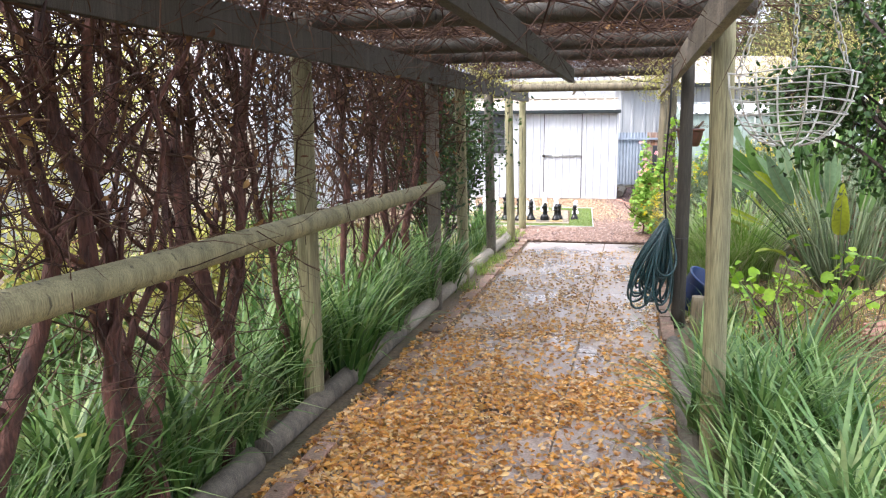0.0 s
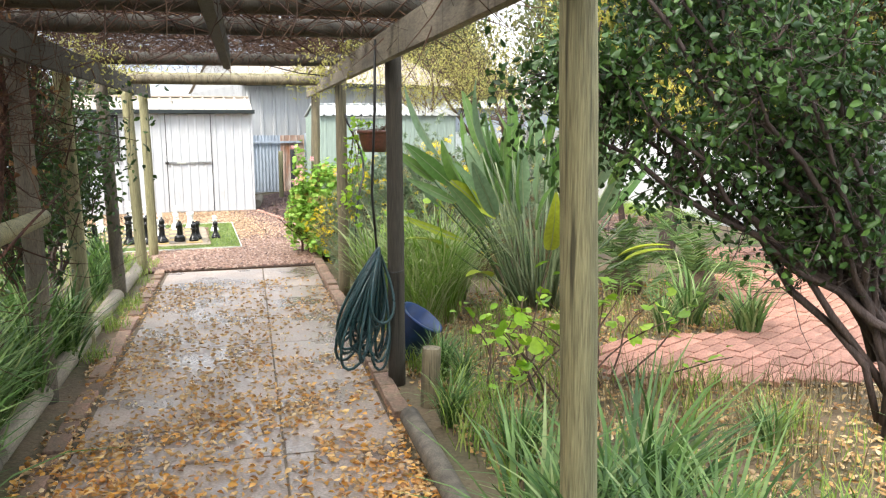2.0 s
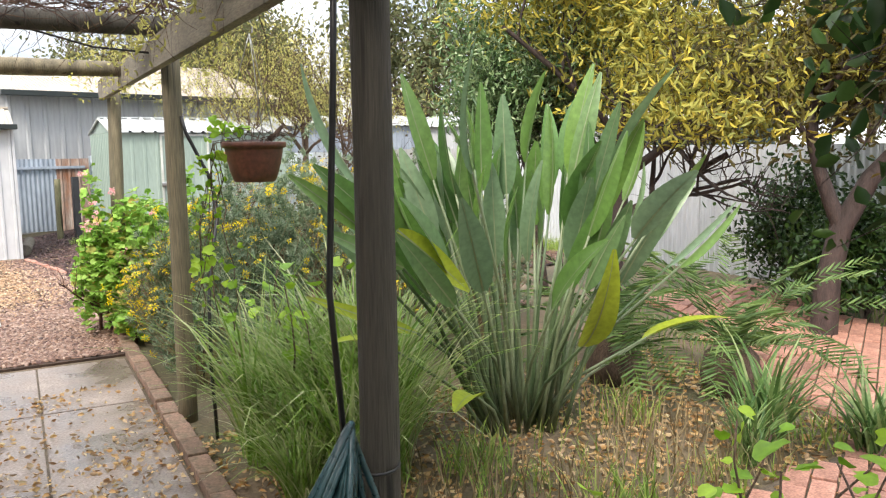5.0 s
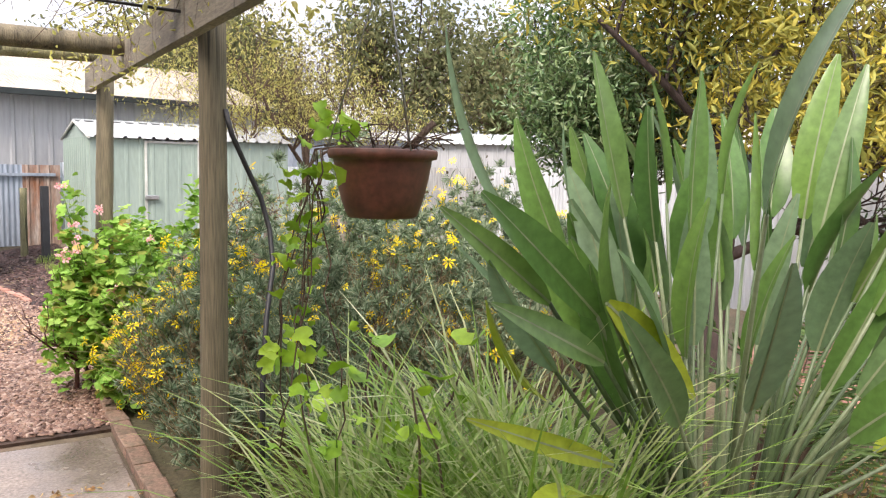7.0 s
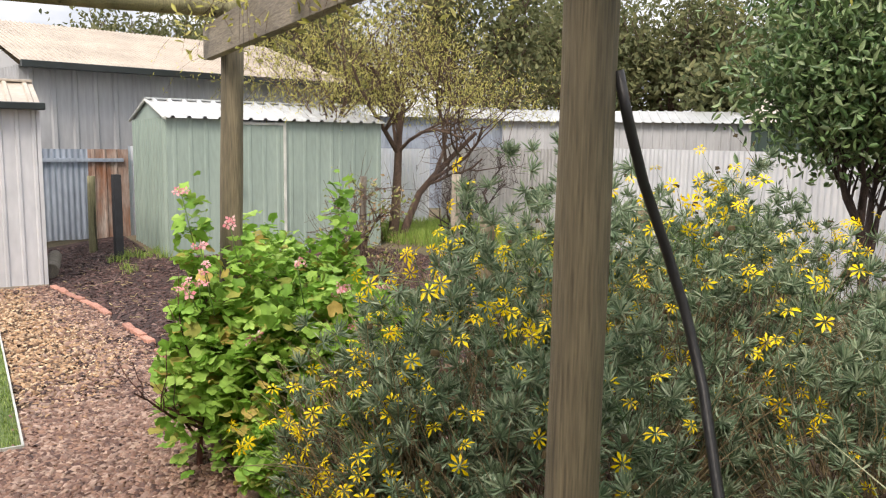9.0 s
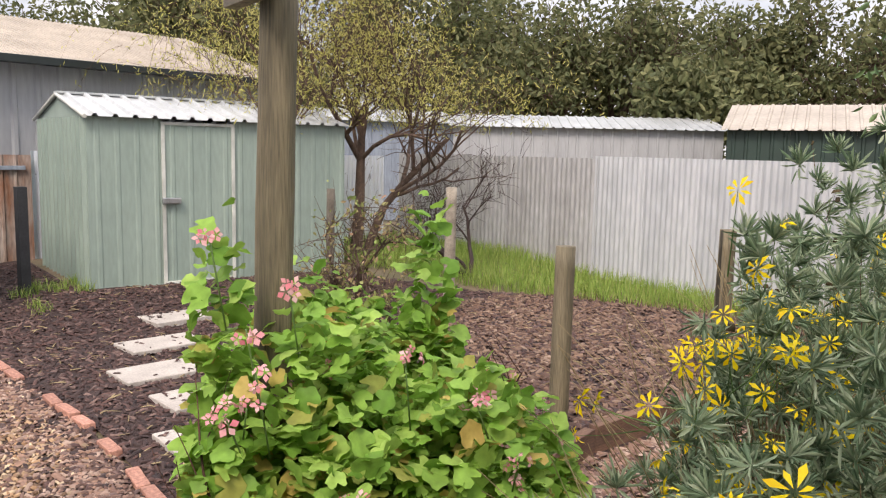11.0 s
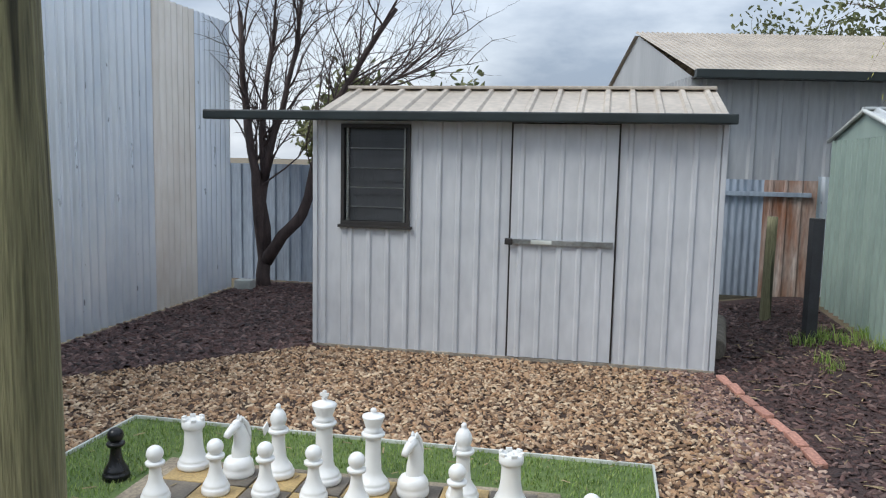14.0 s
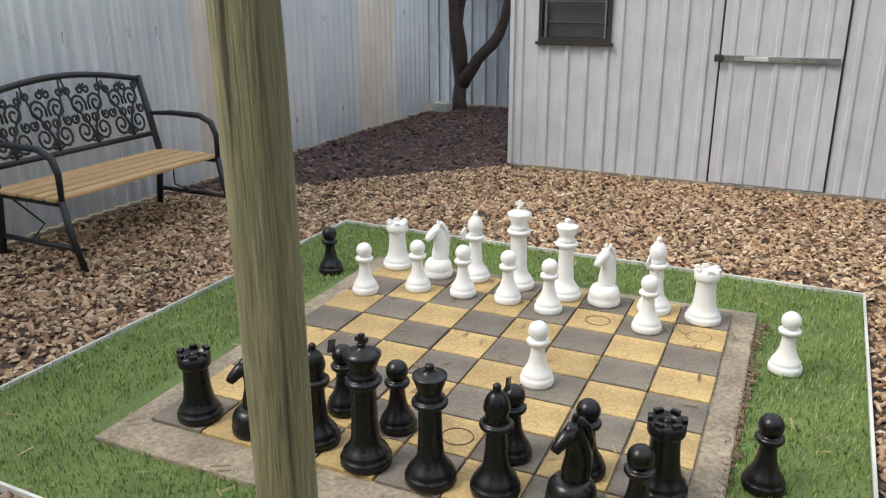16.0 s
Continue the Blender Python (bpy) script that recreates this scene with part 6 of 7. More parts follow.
TUFTS = {
    "strap": [tuft_mesh("strap_plant", 95, M_strap, 0.62, 0.021, 1.0, 1.5, 0.09) for _ in range(3)],
    "grey": [tuft_mesh("strap_plant", 85, M_strap_grey, 0.60, 0.025, 1.1, 1.5, 0.10) for _ in range(2)],
    "fine": [tuft_mesh("grass_clump", 290, M_strap_pale, 0.80, 0.0145, 0.9, 1.6, 0.13) for _ in range(2)],
    "lawn": [tuft_mesh("weed_tuft", 40, M_grass, 0.16, 0.007, 1.0, 0.9, 0.12) for _ in range(3)],
}
TUFT_LABEL = {"strap": "dark green strap-leaved clump beside the path", "grey": "grey-green strap-leaved clump in the garden bed", "fine": "fine arching pale green ornamental grass clump", "lawn": "low tuft of green weeds"}


def tuft(kind, x, y, s=1.0):
    me = rng.choice(TUFTS[kind])
    ob = new(me.name.split(".")[0], me)
    ob.matrix_world = pose(x, y, float(ground_z(x, y)), rng.uniform(-6, 6), rng.uniform(-6, 6), rng.uniform(0, 360)) @ Matrix.Scale(s * rng.uniform(0.85, 1.15), 4)
    return tagged(ob, TUFT_LABEL[kind], "plant" if kind != "fine" else "grass", kind + " clumps")


for i in range(52):
    y = 1.3 + 6.8 * i / 52 + rng.uniform(-0.1, 0.1)
    tuft("strap" if i % 3 else "grey", mid(y) - 1.20 - rng.uniform(-0.10, 0.35), y, rng.uniform(0.8, 1.25))
for i in range(14):
    tuft("strap", mid(8 + i * 0.25) - rng.uniform(1.25, 1.9), 7.6 + i * 0.28, rng.uniform(0.5, 0.8))
for i in range(18):
    y = 2.5 + 2.2 * i / 18
    tuft("strap" if i % 2 else "grey", mid(y) + rng.uniform(1.06, 1.8), y, rng.uniform(0.75, 1.1))
for x, y, s in ((2.2, 3.4, 0.9), (2.5, 4.1, 0.8), (2.9, 3.2, 0.9), (2.1, 2.9, 1.0), (3.6, 6.9, 0.8), (3.35, 7.35, 0.9), (3.0, 7.2, 0.7), (2.2, 5.0, 0.6), (3.5, 4.4, 0.7)):
    tuft("grey", x, y, s)
for x, y, s in ((1.22, 8.2, 1.0), (1.45, 8.05, 1.05), (1.10, 8.55, 0.95), (1.55, 8.45, 1.1), (1.25, 7.85, 0.8), (1.8, 8.75, 1.0), (1.35, 8.8, 0.95), (1.02, 7.95, 0.7)):
    tuft("fine", x, y, s)
PAVED = [(1.95, 6.25), (2.35, 6.95), (3.7, 7.0), (5.9, 10.7), (7.2, 10.2), (5.3, 6.2), (5.5, 5.2), (3.2, 5.75)]
for i in range(75):
    x, y = rng.uniform(1.3, 4.3), rng.uniform(2.2, 8.0)
    if not bool(inside_poly(PAVED, np.array([x]), np.array([y]))[0]):
        tuft("lawn", x, y, rng.uniform(0.8, 1.7))
for i in range(16):
    y = rng.uniform(5.0, 7.6)
    tuft("strap" if i % 4 == 1 else "lawn", mid(y) + rng.uniform(1.12, 1.5), y, rng.uniform(0.4, 0.6) if i % 4 == 1 else 1.3)
for i in range(46):
    y = rng.uniform(7.6, 12.3)
    tuft("lawn", mid(y) - rng.uniform(0.88, 1.5), y, rng.uniform(0.5, 0.9))
for i in range(22):
    tuft("lawn", rng.choice((rng.uniform(1.4, 2.0), rng.uniform(3.4, 4.9))), rng.uniform(17.4, 18.6), rng.uniform(0.5, 1.0))


def grass_patch(label, n, keep, box_, length=0.14, mat=None):
    p = scatter(n, *box_, keep, -0.005)
    thing("grass", blades_mesh("grass", p, mat or M_grass, length, 0.007, 1.0, 0.9, 2), None, label, "grass", kind="stuff")


grass_patch("lush green grass along the white fence", 32000, lambda x, y: (x + 0.45 * y > 13.3) & (x < 7.6), (4.6, 7.7, 13.0, 20.2), 0.17)
grass_patch("sparse weeds and grass in the garden", 8500, lambda x, y: (np.sin(x * 3.1) + np.sin(y * 2.7 + x) > -0.4) & ~inside_poly(PAVED, x, y), (1.2, 7.4, 1.0, 9.5), 0.13)
grass_patch("long dry grass behind the creeper", 8000, None, (-5.5, -1.7, 0.5, 12.0), 0.26)
grass_patch("dry stalks in the garden", 2600, lambda x, y: ~inside_poly(PAVED, x, y) & (np.sin(x * 4.3 + y) + np.sin(y * 3.7) > -0.5), (0.85, 3.2, 4.5, 8.0), 0.24, M_dry)


# fallen leaves on the path and beds
def leaf_litter():
    n = 88000
    y = 0.4 + 9.9 * nrg.random(n) ** 1.15
    u = -0.93 + 1.95 * nrg.random(n)
    patch = np.array([noise.noise(Vector((a * 2.2, b * 1.6, 0.3))) + 0.6 * noise.noise(Vector((a * 7.0, b * 6.0, 2.0))) for a, b in zip(u, y)])
    dens = np.clip(1.35 - (y - 1.0) / 6.0, 0.16, 1.3) * np.clip(0.60 + 1.1 * patch - 0.25 * u, 0.16, 1)
    k = nrg.random(n) < dens
    c = np.stack([mid(y) + u, y, 0.008 + 0.016 * nrg.random(n)], 1)[k]
    d = rand_dirs(len(c)) * np.array([1, 1, 0.12])
    d /= np.linalg.norm(d, axis=1, keepdims=True)
    far = c[:, 1] + 0.9 * nrg.normal(size=len(c)) > 5.8
    thing("fallen_leaves", leaves_mesh("fallen_leaves", c[~far], 0.040, 0.021, M_fallen, dirs=d[~far], fold=0.5, droop=0.1), None, "wet orange and brown leaves fallen on the path", "leaves", kind="stuff")
    thing("fallen_leaves", leaves_mesh("fallen_leaves", c[far], 0.034, 0.017, M_fallen_pale, dirs=d[far], fold=0.5, droop=0.1), None, "small faded leaves strewn along the damp slabs", "leaves", kind="stuff")
    c = scatter(13000, 0.8, 4.2, 2.0, 9.0, lambda x, y: ~inside_poly(PAVED, x, y) | (np.sin(57 * x + 91 * y) > 0.45), 0.012)
    d = rand_dirs(len(c)) * np.array([1, 1, 0.2])
    d /= np.linalg.norm(d, axis=1, keepdims=True)
    thing("fallen_leaves", leaves_mesh("fallen_leaves", c, 0.042, 0.02, M_fallen_pale, dirs=d, fold=0.5), None, "brown leaf litter in the garden bed", "leaves", kind="stuff")


leaf_litter()


# bird of paradise
def paddle_mesh(length, width, bend, mat):
    n, vs, f = 9, [], []
    for i in range(n + 1):
        t = i / n
        w = width * 0.5 * math.sin(math.pi * min(1, t ** 0.8 * 0.93 + 0.05)) ** 0.75
        y, z = bend * t * t * length, t * length
        vs += [(-w, y - w * 0.35, z), (0, y, z), (w, y - w * 0.35, z)]
    for i in range(n):
        a = i * 3
        f += [(a, a + 1, a + 4, a + 3), (a + 1, a + 2, a + 5, a + 4)]
    blades = len(f)
    for side in (-1, 1):
        k = len(vs)
        for i in range(n + 1):
            t = i / n
            w, y, z = 0.0045 * (1 - 0.8 * t), bend * t * t * length + side * 0.003, t * length
            vs += [(-w, y, z), (w, y, z)]
        f += [(k + 2 * i, k + 2 * i + 1, k + 2 * i + 3, k + 2 * i + 2) for i in range(n)]
    me = mesh_from("leaf", vs, f, mat, True)
    me.materials.append(M_midrib)
    for p in list(me.polygons)[blades:]:
        p.material_index = 1
    return me


def build_bird():
    root = Vector((2.45, 8.28, 0))
    b = empty("bird_of_paradise", tuple(root), "large bird of paradise plant with grey-green paddle leaves", "plant")
    blades = [paddle_mesh(rng.uniform(0.42, 0.64), rng.uniform(0.105, 0.15), rng.uniform(-0.22, 0.24), M_bird) for _ in range(12)]
    old = [paddle_mesh(0.5, 0.14, 0.45, M_bird_old), paddle_mesh(0.42, 0.12, 0.3, M_bird_old)]
    q = random.Random(12)

    def shoot(a, lean, H, blade, roll):
        base = Vector((0.30 * math.cos(a) * q.random(), 0.26 * math.sin(a) * q.random(), 0))
        out = Vector((math.cos(a), math.sin(a), 0))
        p1 = base + out * lean * H * 0.42 + Vector((0, 0, H * 0.55))
        p2 = base + out * lean * H * 1.02 + Vector((0, 0, H))
        part("stem", tube(bmesh.new(), [base, base.lerp(p1, 0.5), p1, p2], [0.014, 0.012, 0.010, 0.006], 6), M_bird_stem, b)
        d = (p2 - p1).normalized()
        x = d.cross(Vector((out.x * 0.3 + roll[0], out.y * 0.3 + roll[1], 0.2))).normalized()
        y = d.cross(x).normalized()
        ob = new("leaf", blade)
        ob.parent = b
        ob.matrix_basis = Matrix(((x.x, y.x, d.x, p2.x), (x.y, y.y, d.y, p2.y), (x.z, y.z, d.z, p2.z), (0, 0, 0, 1)))

    for k in range(66):
        a = q.uniform(0, 6.283)
        lean = q.uniform(0.04, 0.42) if k % 3 else q.uniform(0.4, 0.72)
        lean *= 0.6 if math.sin(a) > 0.25 else 0.9
        shoot(a, lean, q.uniform(0.92, 1.50) * (1 - 0.34 * lean) + (0.3 if k % 13 == 0 else 0), q.choice(blades), (q.gauss(0, 1), q.gauss(0, 1)))
    for a, lean, H in ((3.3, 0.75, 0.95), (3.6, 0.85, 0.80), (3.9, 0.7, 0.9), (3.0, 0.7, 1.0), (4.3, 0.8, 0.8), (3.45, 0.6, 1.1), (5.4, 0.75, 0.9), (5.9, 0.8, 0.85), (0.2, 0.7, 1.0)):
        shoot(a, lean, H, q.choice(blades), (q.gauss(0, 0.4), q.gauss(0, 0.4)))
    for a, lean, H in ((3.5, 1.15, 0.62), (3.9, 1.5, 0.42), (5.6, 1.2, 0.5), (2.9, 0.9, 0.72), (5.9, 1.3, 0.42), (4.4, 1.1, 0.66)):
        shoot(a, lean, H, q.choice(old), (0, 0))

    def leaning(joint, tip, width, bend, mat, foot):
        """A leaf that leans out towards the path on its own long stem."""
        j, t = Vector(joint) - root, Vector(tip) - root
        base = Vector((foot, -0.1, 0))
        knee = base.lerp(j, 0.55) + Vector((0.05, 0, 0.06))
        part("stem", tube(bmesh.new(), [base, base.lerp(knee, 0.5), knee, j], [0.014, 0.012, 0.010, 0.006], 6), M_bird_stem, b)
        d = (t - j).normalized()
        n = Vector((0.35, 0.85, -0.4))
        y = (n - d * n.dot(d)).normalized()
        x = y.cross(d)
        ob = new("leaf", paddle_mesh((t - j).length, width, bend, mat))
        ob.parent = b
        ob.matrix_basis = Matrix(((x.x, y.x, d.x, j.x), (x.y, y.y, d.y, j.y), (x.z, y.z, d.z, j.z), (0, 0, 0, 1)))

    leaning((1.52, 7.97, 1.17), (1.90, 7.92, 0.855), 0.115, 0.08, M_bird_old, -0.25)
    leaning((1.66, 8.05, 0.66), (1.09, 8.05, 0.895), 0.065, -0.05, M_bird_old, -0.15)
    leaning((1.575, 8.06, 1.115), (1.175, 8.06, 1.47), 0.125, 0.06, M_bird, -0.22)
    leaning((1.42, 8.09, 1.16), (1.07, 8.1, 1.43), 0.085, 0.05, M_bird, -0.26)
    leaning((1.58, 8.03, 0.985), (1.185, 8.02, 1.19), 0.085, 0.06, M_bird, -0.2)


build_bird()


def build_cycad(x, y):
    c = empty("cycad", (x, y, 0), "low cycad with stiff dark feathery fronds", "plant")
    part("trunk", lathe(bmesh.new(), [(0.16, 0), (0.19, 0.1), (0.16, 0.25), (0.08, 0.33)], 12), M_bark, c)
    for k in range(26):
        a, e = rng.uniform(0, 6.283), rng.uniform(0.15, 1.2)
        pts, lf, dr = [], [], []
        p = np.array([0, 0, 0.28])
        for i in range(12):
            ang = e - i * 0.07
            st = np.array([math.cos(a) * math.cos(ang), math.sin(a) * math.cos(ang), math.sin(ang)]) * 0.08
            p = p + st
            for s in (-1, 1):
                for h in (0, 0.5):
                    sd = np.array([-math.sin(a), math.cos(a), 0.25]) * s + st / 0.08 * 0.7
                    sd /= np.linalg.norm(sd)
                    L = 0.13 * math.sin(math.pi * (i + 1.5) / 14)
                    lf.append(p - st * h + sd * L * 0.5), dr.append(sd)
        part("frond", leaves_mesh("frond", lf, 0.13, 0.014, M_mid_leaf, dirs=np.array(dr), jitter=0.1, droop=0.05), None, c)


build_cycad(3.45, 8.55)
build_cycad(3.85, 7.95)


# yellow daisy shrub, geraniums
def flowers_mesh(name, centres, normals, radius, mat, petals=9, fat=1.0):
    c, z = np.asarray(centres), np.asarray(normals)
    n = len(c)
    x = np.cross(z, rand_dirs(n))
    x /= np.linalg.norm(x, axis=1, keepdims=True) + 1e-9
    y = np.cross(z, x)
    vs, w = [], 2.5 * fat / petals
    R = radius * (0.8 + 0.4 * nrg.random((n, 1)))
    for k in range(petals):
        a = 2 * math.pi * k / petals
        long, sag = 0.65 + 0.5 * nrg.random((n, 1)), 0.5 * nrg.random((n, 1)) - 0.1
        for da, r, h in ((-0.1, 0.15, 0.0), (-w, 0.72, 0.05), (0.0, 1.0, -0.08), (w, 0.72, 0.05)):
            vs.append(c + (x * math.cos(a + da) + y * math.sin(a + da)) * r * R * long + z * R * (h * (1 + nrg.random((n, 1))) - sag * r))
    v = np.stack(vs, 1).reshape(-1, 3)
    m = np.arange(n)[:, None] * (petals * 4)
    q = np.concatenate([m + np.array([[4 * k, 4 * k + 1, 4 * k + 2, 4 * k + 3]]) for k in range(petals)])
    return quads_mesh(name, v, q, mat)


def build_daisies(root, spots, blooms, seed, label):
    b = empty("daisy_shrub", root, label, "shrub")
    off = np.array(root)
    tips = []
    for i, (x, y, r, h) in enumerate(spots):
        h = h * 1.3
        bm, t = branching((x, y, 0), h * 0.42, 0.018, seed + i, 2, 0.62, (5, 7), up=0.35, first=0.2)
        bmesh.ops.translate(bm, verts=bm.verts, vec=-Vector(root))
        part("stem", bm, M_bark, b)
        n = int(230 * r * r / 0.16)
        a, rr, zz = nrg.random(n) * 6.283, r * nrg.random(n) ** 0.4, nrg.random(n) ** 0.5
        dome = h * (1 - 0.55 * (rr / r) ** 2.5) * (1 + 0.10 * np.sin(3 * a + i))
        tips.append(np.stack([x + rr * np.cos(a), y + rr * np.sin(a), dome * (0.25 + 0.75 * zz) + 0.05 * nrg.normal(size=n)], 1))
        n = 90
        a, rr = nrg.random(n) * 6.283, r * nrg.random(n)
        st = np.stack([x + 0.4 * rr * np.cos(a), y + 0.4 * rr * np.sin(a), h * 0.25 * nrg.random(n)], 1)
        up = np.stack([np.cos(a) * 0.6, np.sin(a) * 0.6, np.ones(n)], 1)
        part("dry_growth", twigs_mesh("dry_growth", wander(st, up / np.linalg.norm(up, axis=1, keepdims=True), h * 0.65, 5, 0.3) - off, 0.004, M_dry), None, b)["kind"] = "stuff"
    t = np.concatenate(tips)
    # leaf rosettes at the ends of the stems
    per = 40
    c = np.repeat(t, per, 0)
    d = rand_dirs(len(c), 0.35) + np.repeat(rand_dirs(len(t), 0.8), per, 0) * 0.7
    d /= np.linalg.norm(d, axis=1, keepdims=True)
    part("foliage", leaves_mesh("foliage", c + d * (0.012 + 0.035 * nrg.random((len(c), 1))) - off, 0.046, 0.0066, M_daisy_leaf, dirs=d, droop=0.15), None, b)["kind"] = "stuff"
    outer = t[(t[:, 2] > 1.15 * np.median(t[:, 2])) | (t[:, 0] - 0.25 * (t[:, 1] - 10) < np.quantile(t[:, 0], 0.22))]
    k = np.repeat(nrg.integers(0, len(outer), blooms // 4), nrg.integers(2, 12, blooms // 4))
    blooms = len(k)
    cen = outer[k] + 0.035 * nrg.normal(size=(blooms, 3))
    dirs = rand_dirs(blooms, 0.6) * 0.7 + np.array([-0.55, -0.4, 0.45])
    dirs /= np.linalg.norm(dirs, axis=1, keepdims=True)
    st = np.stack([cen, cen + dirs * 0.11, cen + dirs * 0.20 + np.array([0, 0, 0.01])], 1)
    part("flower_stalks", twigs_mesh("flower_stalks", st - off, 0.0022, M_strap_grey), None, b)["kind"] = "stuff"
    face = dirs + 0.9 * rand_dirs(blooms, 0.2)
    face /= np.linalg.norm(face, axis=1, keepdims=True)
    part("flowers", flowers_mesh("flowers", st[:, 2] - off, face, 0.034, M_yellow, 8, 0.65), None, b, "bright yellow daisies")["kind"] = "stuff"
    k = nrg.integers(0, len(t), blooms // 2)
    top = t[k] + np.array([0, 0, 0.16]) + 0.04 * nrg.normal(size=(len(k), 3))
    st = np.stack([t[k], (t[k] + top) / 2 + 0.01, top], 1)
    part("spent_stalks", twigs_mesh("spent_stalks", st - off, 0.0018, M_twig), None, b)["kind"] = "stuff"
    part("seed_heads", chips_mesh("seed_heads", top - off, 0.016, 0.014, M_seed, elong=1.0), None, b)["kind"] = "stuff"


build_daisies((1.7, 10.5, 0), [(1.16, 10.95, 0.27, 0.72), (1.35, 10.6, 0.36, 0.95), (1.75, 10.8, 0.42, 1.12), (1.5, 10.05, 0.38, 0.85), (2.05, 10.35, 0.42, 1.08), (2.3, 11.05, 0.42, 1.18), (1.42, 9.7, 0.28, 0.6), (1.16, 10.4, 0.26, 0.62), (1.14, 9.98, 0.22, 0.5), (1.2, 10.75, 0.24, 0.7)], 210, 100, "feathery grey-green shrub covered with yellow daisies")
build_daisies((2.9, 10.6, 0), [(2.7, 10.5, 0.42, 1.08), (2.85, 11.25, 0.40, 1.14), (2.5, 9.75, 0.36, 0.85), (3.3, 10.8, 0.42, 1.12), (3.2, 9.9, 0.4, 0.92), (3.75, 11.3, 0.42, 1.12), (3.8, 10.5, 0.4, 0.95)], 150, 200, "straggling yellow daisy shrub in the garden bed")


def build_geranium(root, spots, leaves, blooms, label, seed):
    g = empty("geranium", root, label, "shrub")
    off = np.array(root)
    cs = []
    for i, (x, y, r, h) in enumerate(spots):
        bm, t = branching((x, y, 0), h * 0.45, 0.016, seed + i, 2, 0.6, (4, 6), up=0.3, first=0.2)
        bmesh.ops.translate(bm, verts=bm.verts, vec=-Vector(root))
        part("stem", bm, M_bark_red, g)
        n = int(leaves * max(r, 0.17) ** 2 / sum(max(s[2], 0.17) ** 2 for s in spots))
        a, rr = nrg.random(n) * 6.283, r * nrg.random(n) ** 0.45
        zz = nrg.random(n) ** 0.55
        dome = h * (1 - 0.5 * (rr / r) ** 2.6)
        cs.append(np.stack([x + rr * np.cos(a), y + rr * np.sin(a), 0.06 + dome * zz], 1))
    c = np.concatenate(cs)
    part("leaves", lobed_leaves("leaves", c - off, 0.030, M_geranium), None, g)["kind"] = "stuff"
    top = c[c[:, 2] > np.quantile(c[:, 2], 0.55)]
    k = nrg.integers(0, len(top), blooms)
    for p in top[k]:
        tip = p + np.array([rng.uniform(-0.06, 0.02), rng.uniform(-0.06, 0.02), rng.uniform(0.05, 0.12)])
        part("flower_stalk", tube(bmesh.new(), [Vector(p - off), Vector((p + tip) / 2 - off), Vector(tip - off)], 0.0025, 5), M_strap_grey, g)
        cc = tip + 0.022 * nrg.normal(size=(6, 3))
        part("flower_head", flowers_mesh("flower_head", cc - off, rand_dirs(6, 0.6), 0.022, M_pink, 5), None, g, "pale pink flower head")
    own = np.random.default_rng(seed)
    for tip in ((0.754, 11.85, 1.345), (0.965, 11.85, 1.205), (1.23, 11.7, 1.02), (0.80, 11.7, 1.045), (0.80, 11.75, 1.14)):
        tip = np.array(tip)
        low = tip + np.array([0.06, 0.05, -0.24])
        part("flower_stalk", tube(bmesh.new(), [Vector(low - off), Vector((low + tip) / 2 - off), Vector(tip - off)], 0.0025, 5), M_strap_grey, g)
        d = own.normal(size=(4, 3)) * 0.5 + np.array([-0.5, -0.8, 0.5])
        part("flower_head", flowers_mesh("flower_head", tip + 0.015 * own.normal(size=(4, 3)) - off, d / np.linalg.norm(d, axis=1, keepdims=True), 0.021, M_pink, 5), None, g, "pale pink flower head")


build_geranium((1.15, 12.0, 0), [(0.90, 11.90, 0.27, 0.95), (1.12, 11.96, 0.33, 1.10), (1.28, 12.36, 0.34, 1.15), (1.58, 12.26, 0.34, 1.05), (1.06, 11.68, 0.24, 0.78), (1.46, 11.74, 0.32, 0.92), (1.72, 11.86, 0.30, 0.82), (1.88, 12.15, 0.22, 0.75), (0.83, 11.98, 0.10, 1.40), (1.66, 12.16, 0.13, 1.38), (1.0, 11.4, 0.14, 0.35)], 9000, 20, "bushy pink-flowering geranium spilling over the edging", 400)


def build_lime(root, n, spread, h, seed):
    g = empty("lime_geranium", root, "straggling shrub with round lime-green leaves", "shrub")
    q = random.Random(seed)
    lc = []
    for k in range(n):
        a = q.uniform(0, 6.283)
        p = Vector((0.05 * math.cos(a), 0.05 * math.sin(a), 0))
        d = Vector((math.cos(a) * spread, math.sin(a) * spread, 1)).normalized()
        pts = [p]
        for i in range(6):
            d = (d + Vector((q.gauss(0, 0.22), q.gauss(0, 0.22), q.gauss(0.02, 0.1)))).normalized()
            pts.append(pts[-1] + d * h / 6)
            if i > 2:
                lc += [pts[-1] + Vector((q.gauss(0, 0.045), q.gauss(0, 0.045), q.gauss(0.01, 0.03))) for _ in range(2)]
        part("stem", tube(bmesh.new(), pts, [0.008 - 0.0008 * i for i in range(7)], 5), M_bark, g)
    part("leaves", round_leaves("leaves", [tuple(v) for v in lc], 0.034, M_lime, 1.2), None, g)["kind"] = "stuff"


build_lime((1.42, 5.75, 0), 9, 0.75, 0.85, 1)
build_lime((1.20, 6.15, 0), 8, 0.6, 0.62, 2)
build_lime((1.9, 6.1, 0), 8, 0.8, 0.75, 3)
build_lime((1.18, 8.62, 0), 5, 0.4, 1.0, 4)

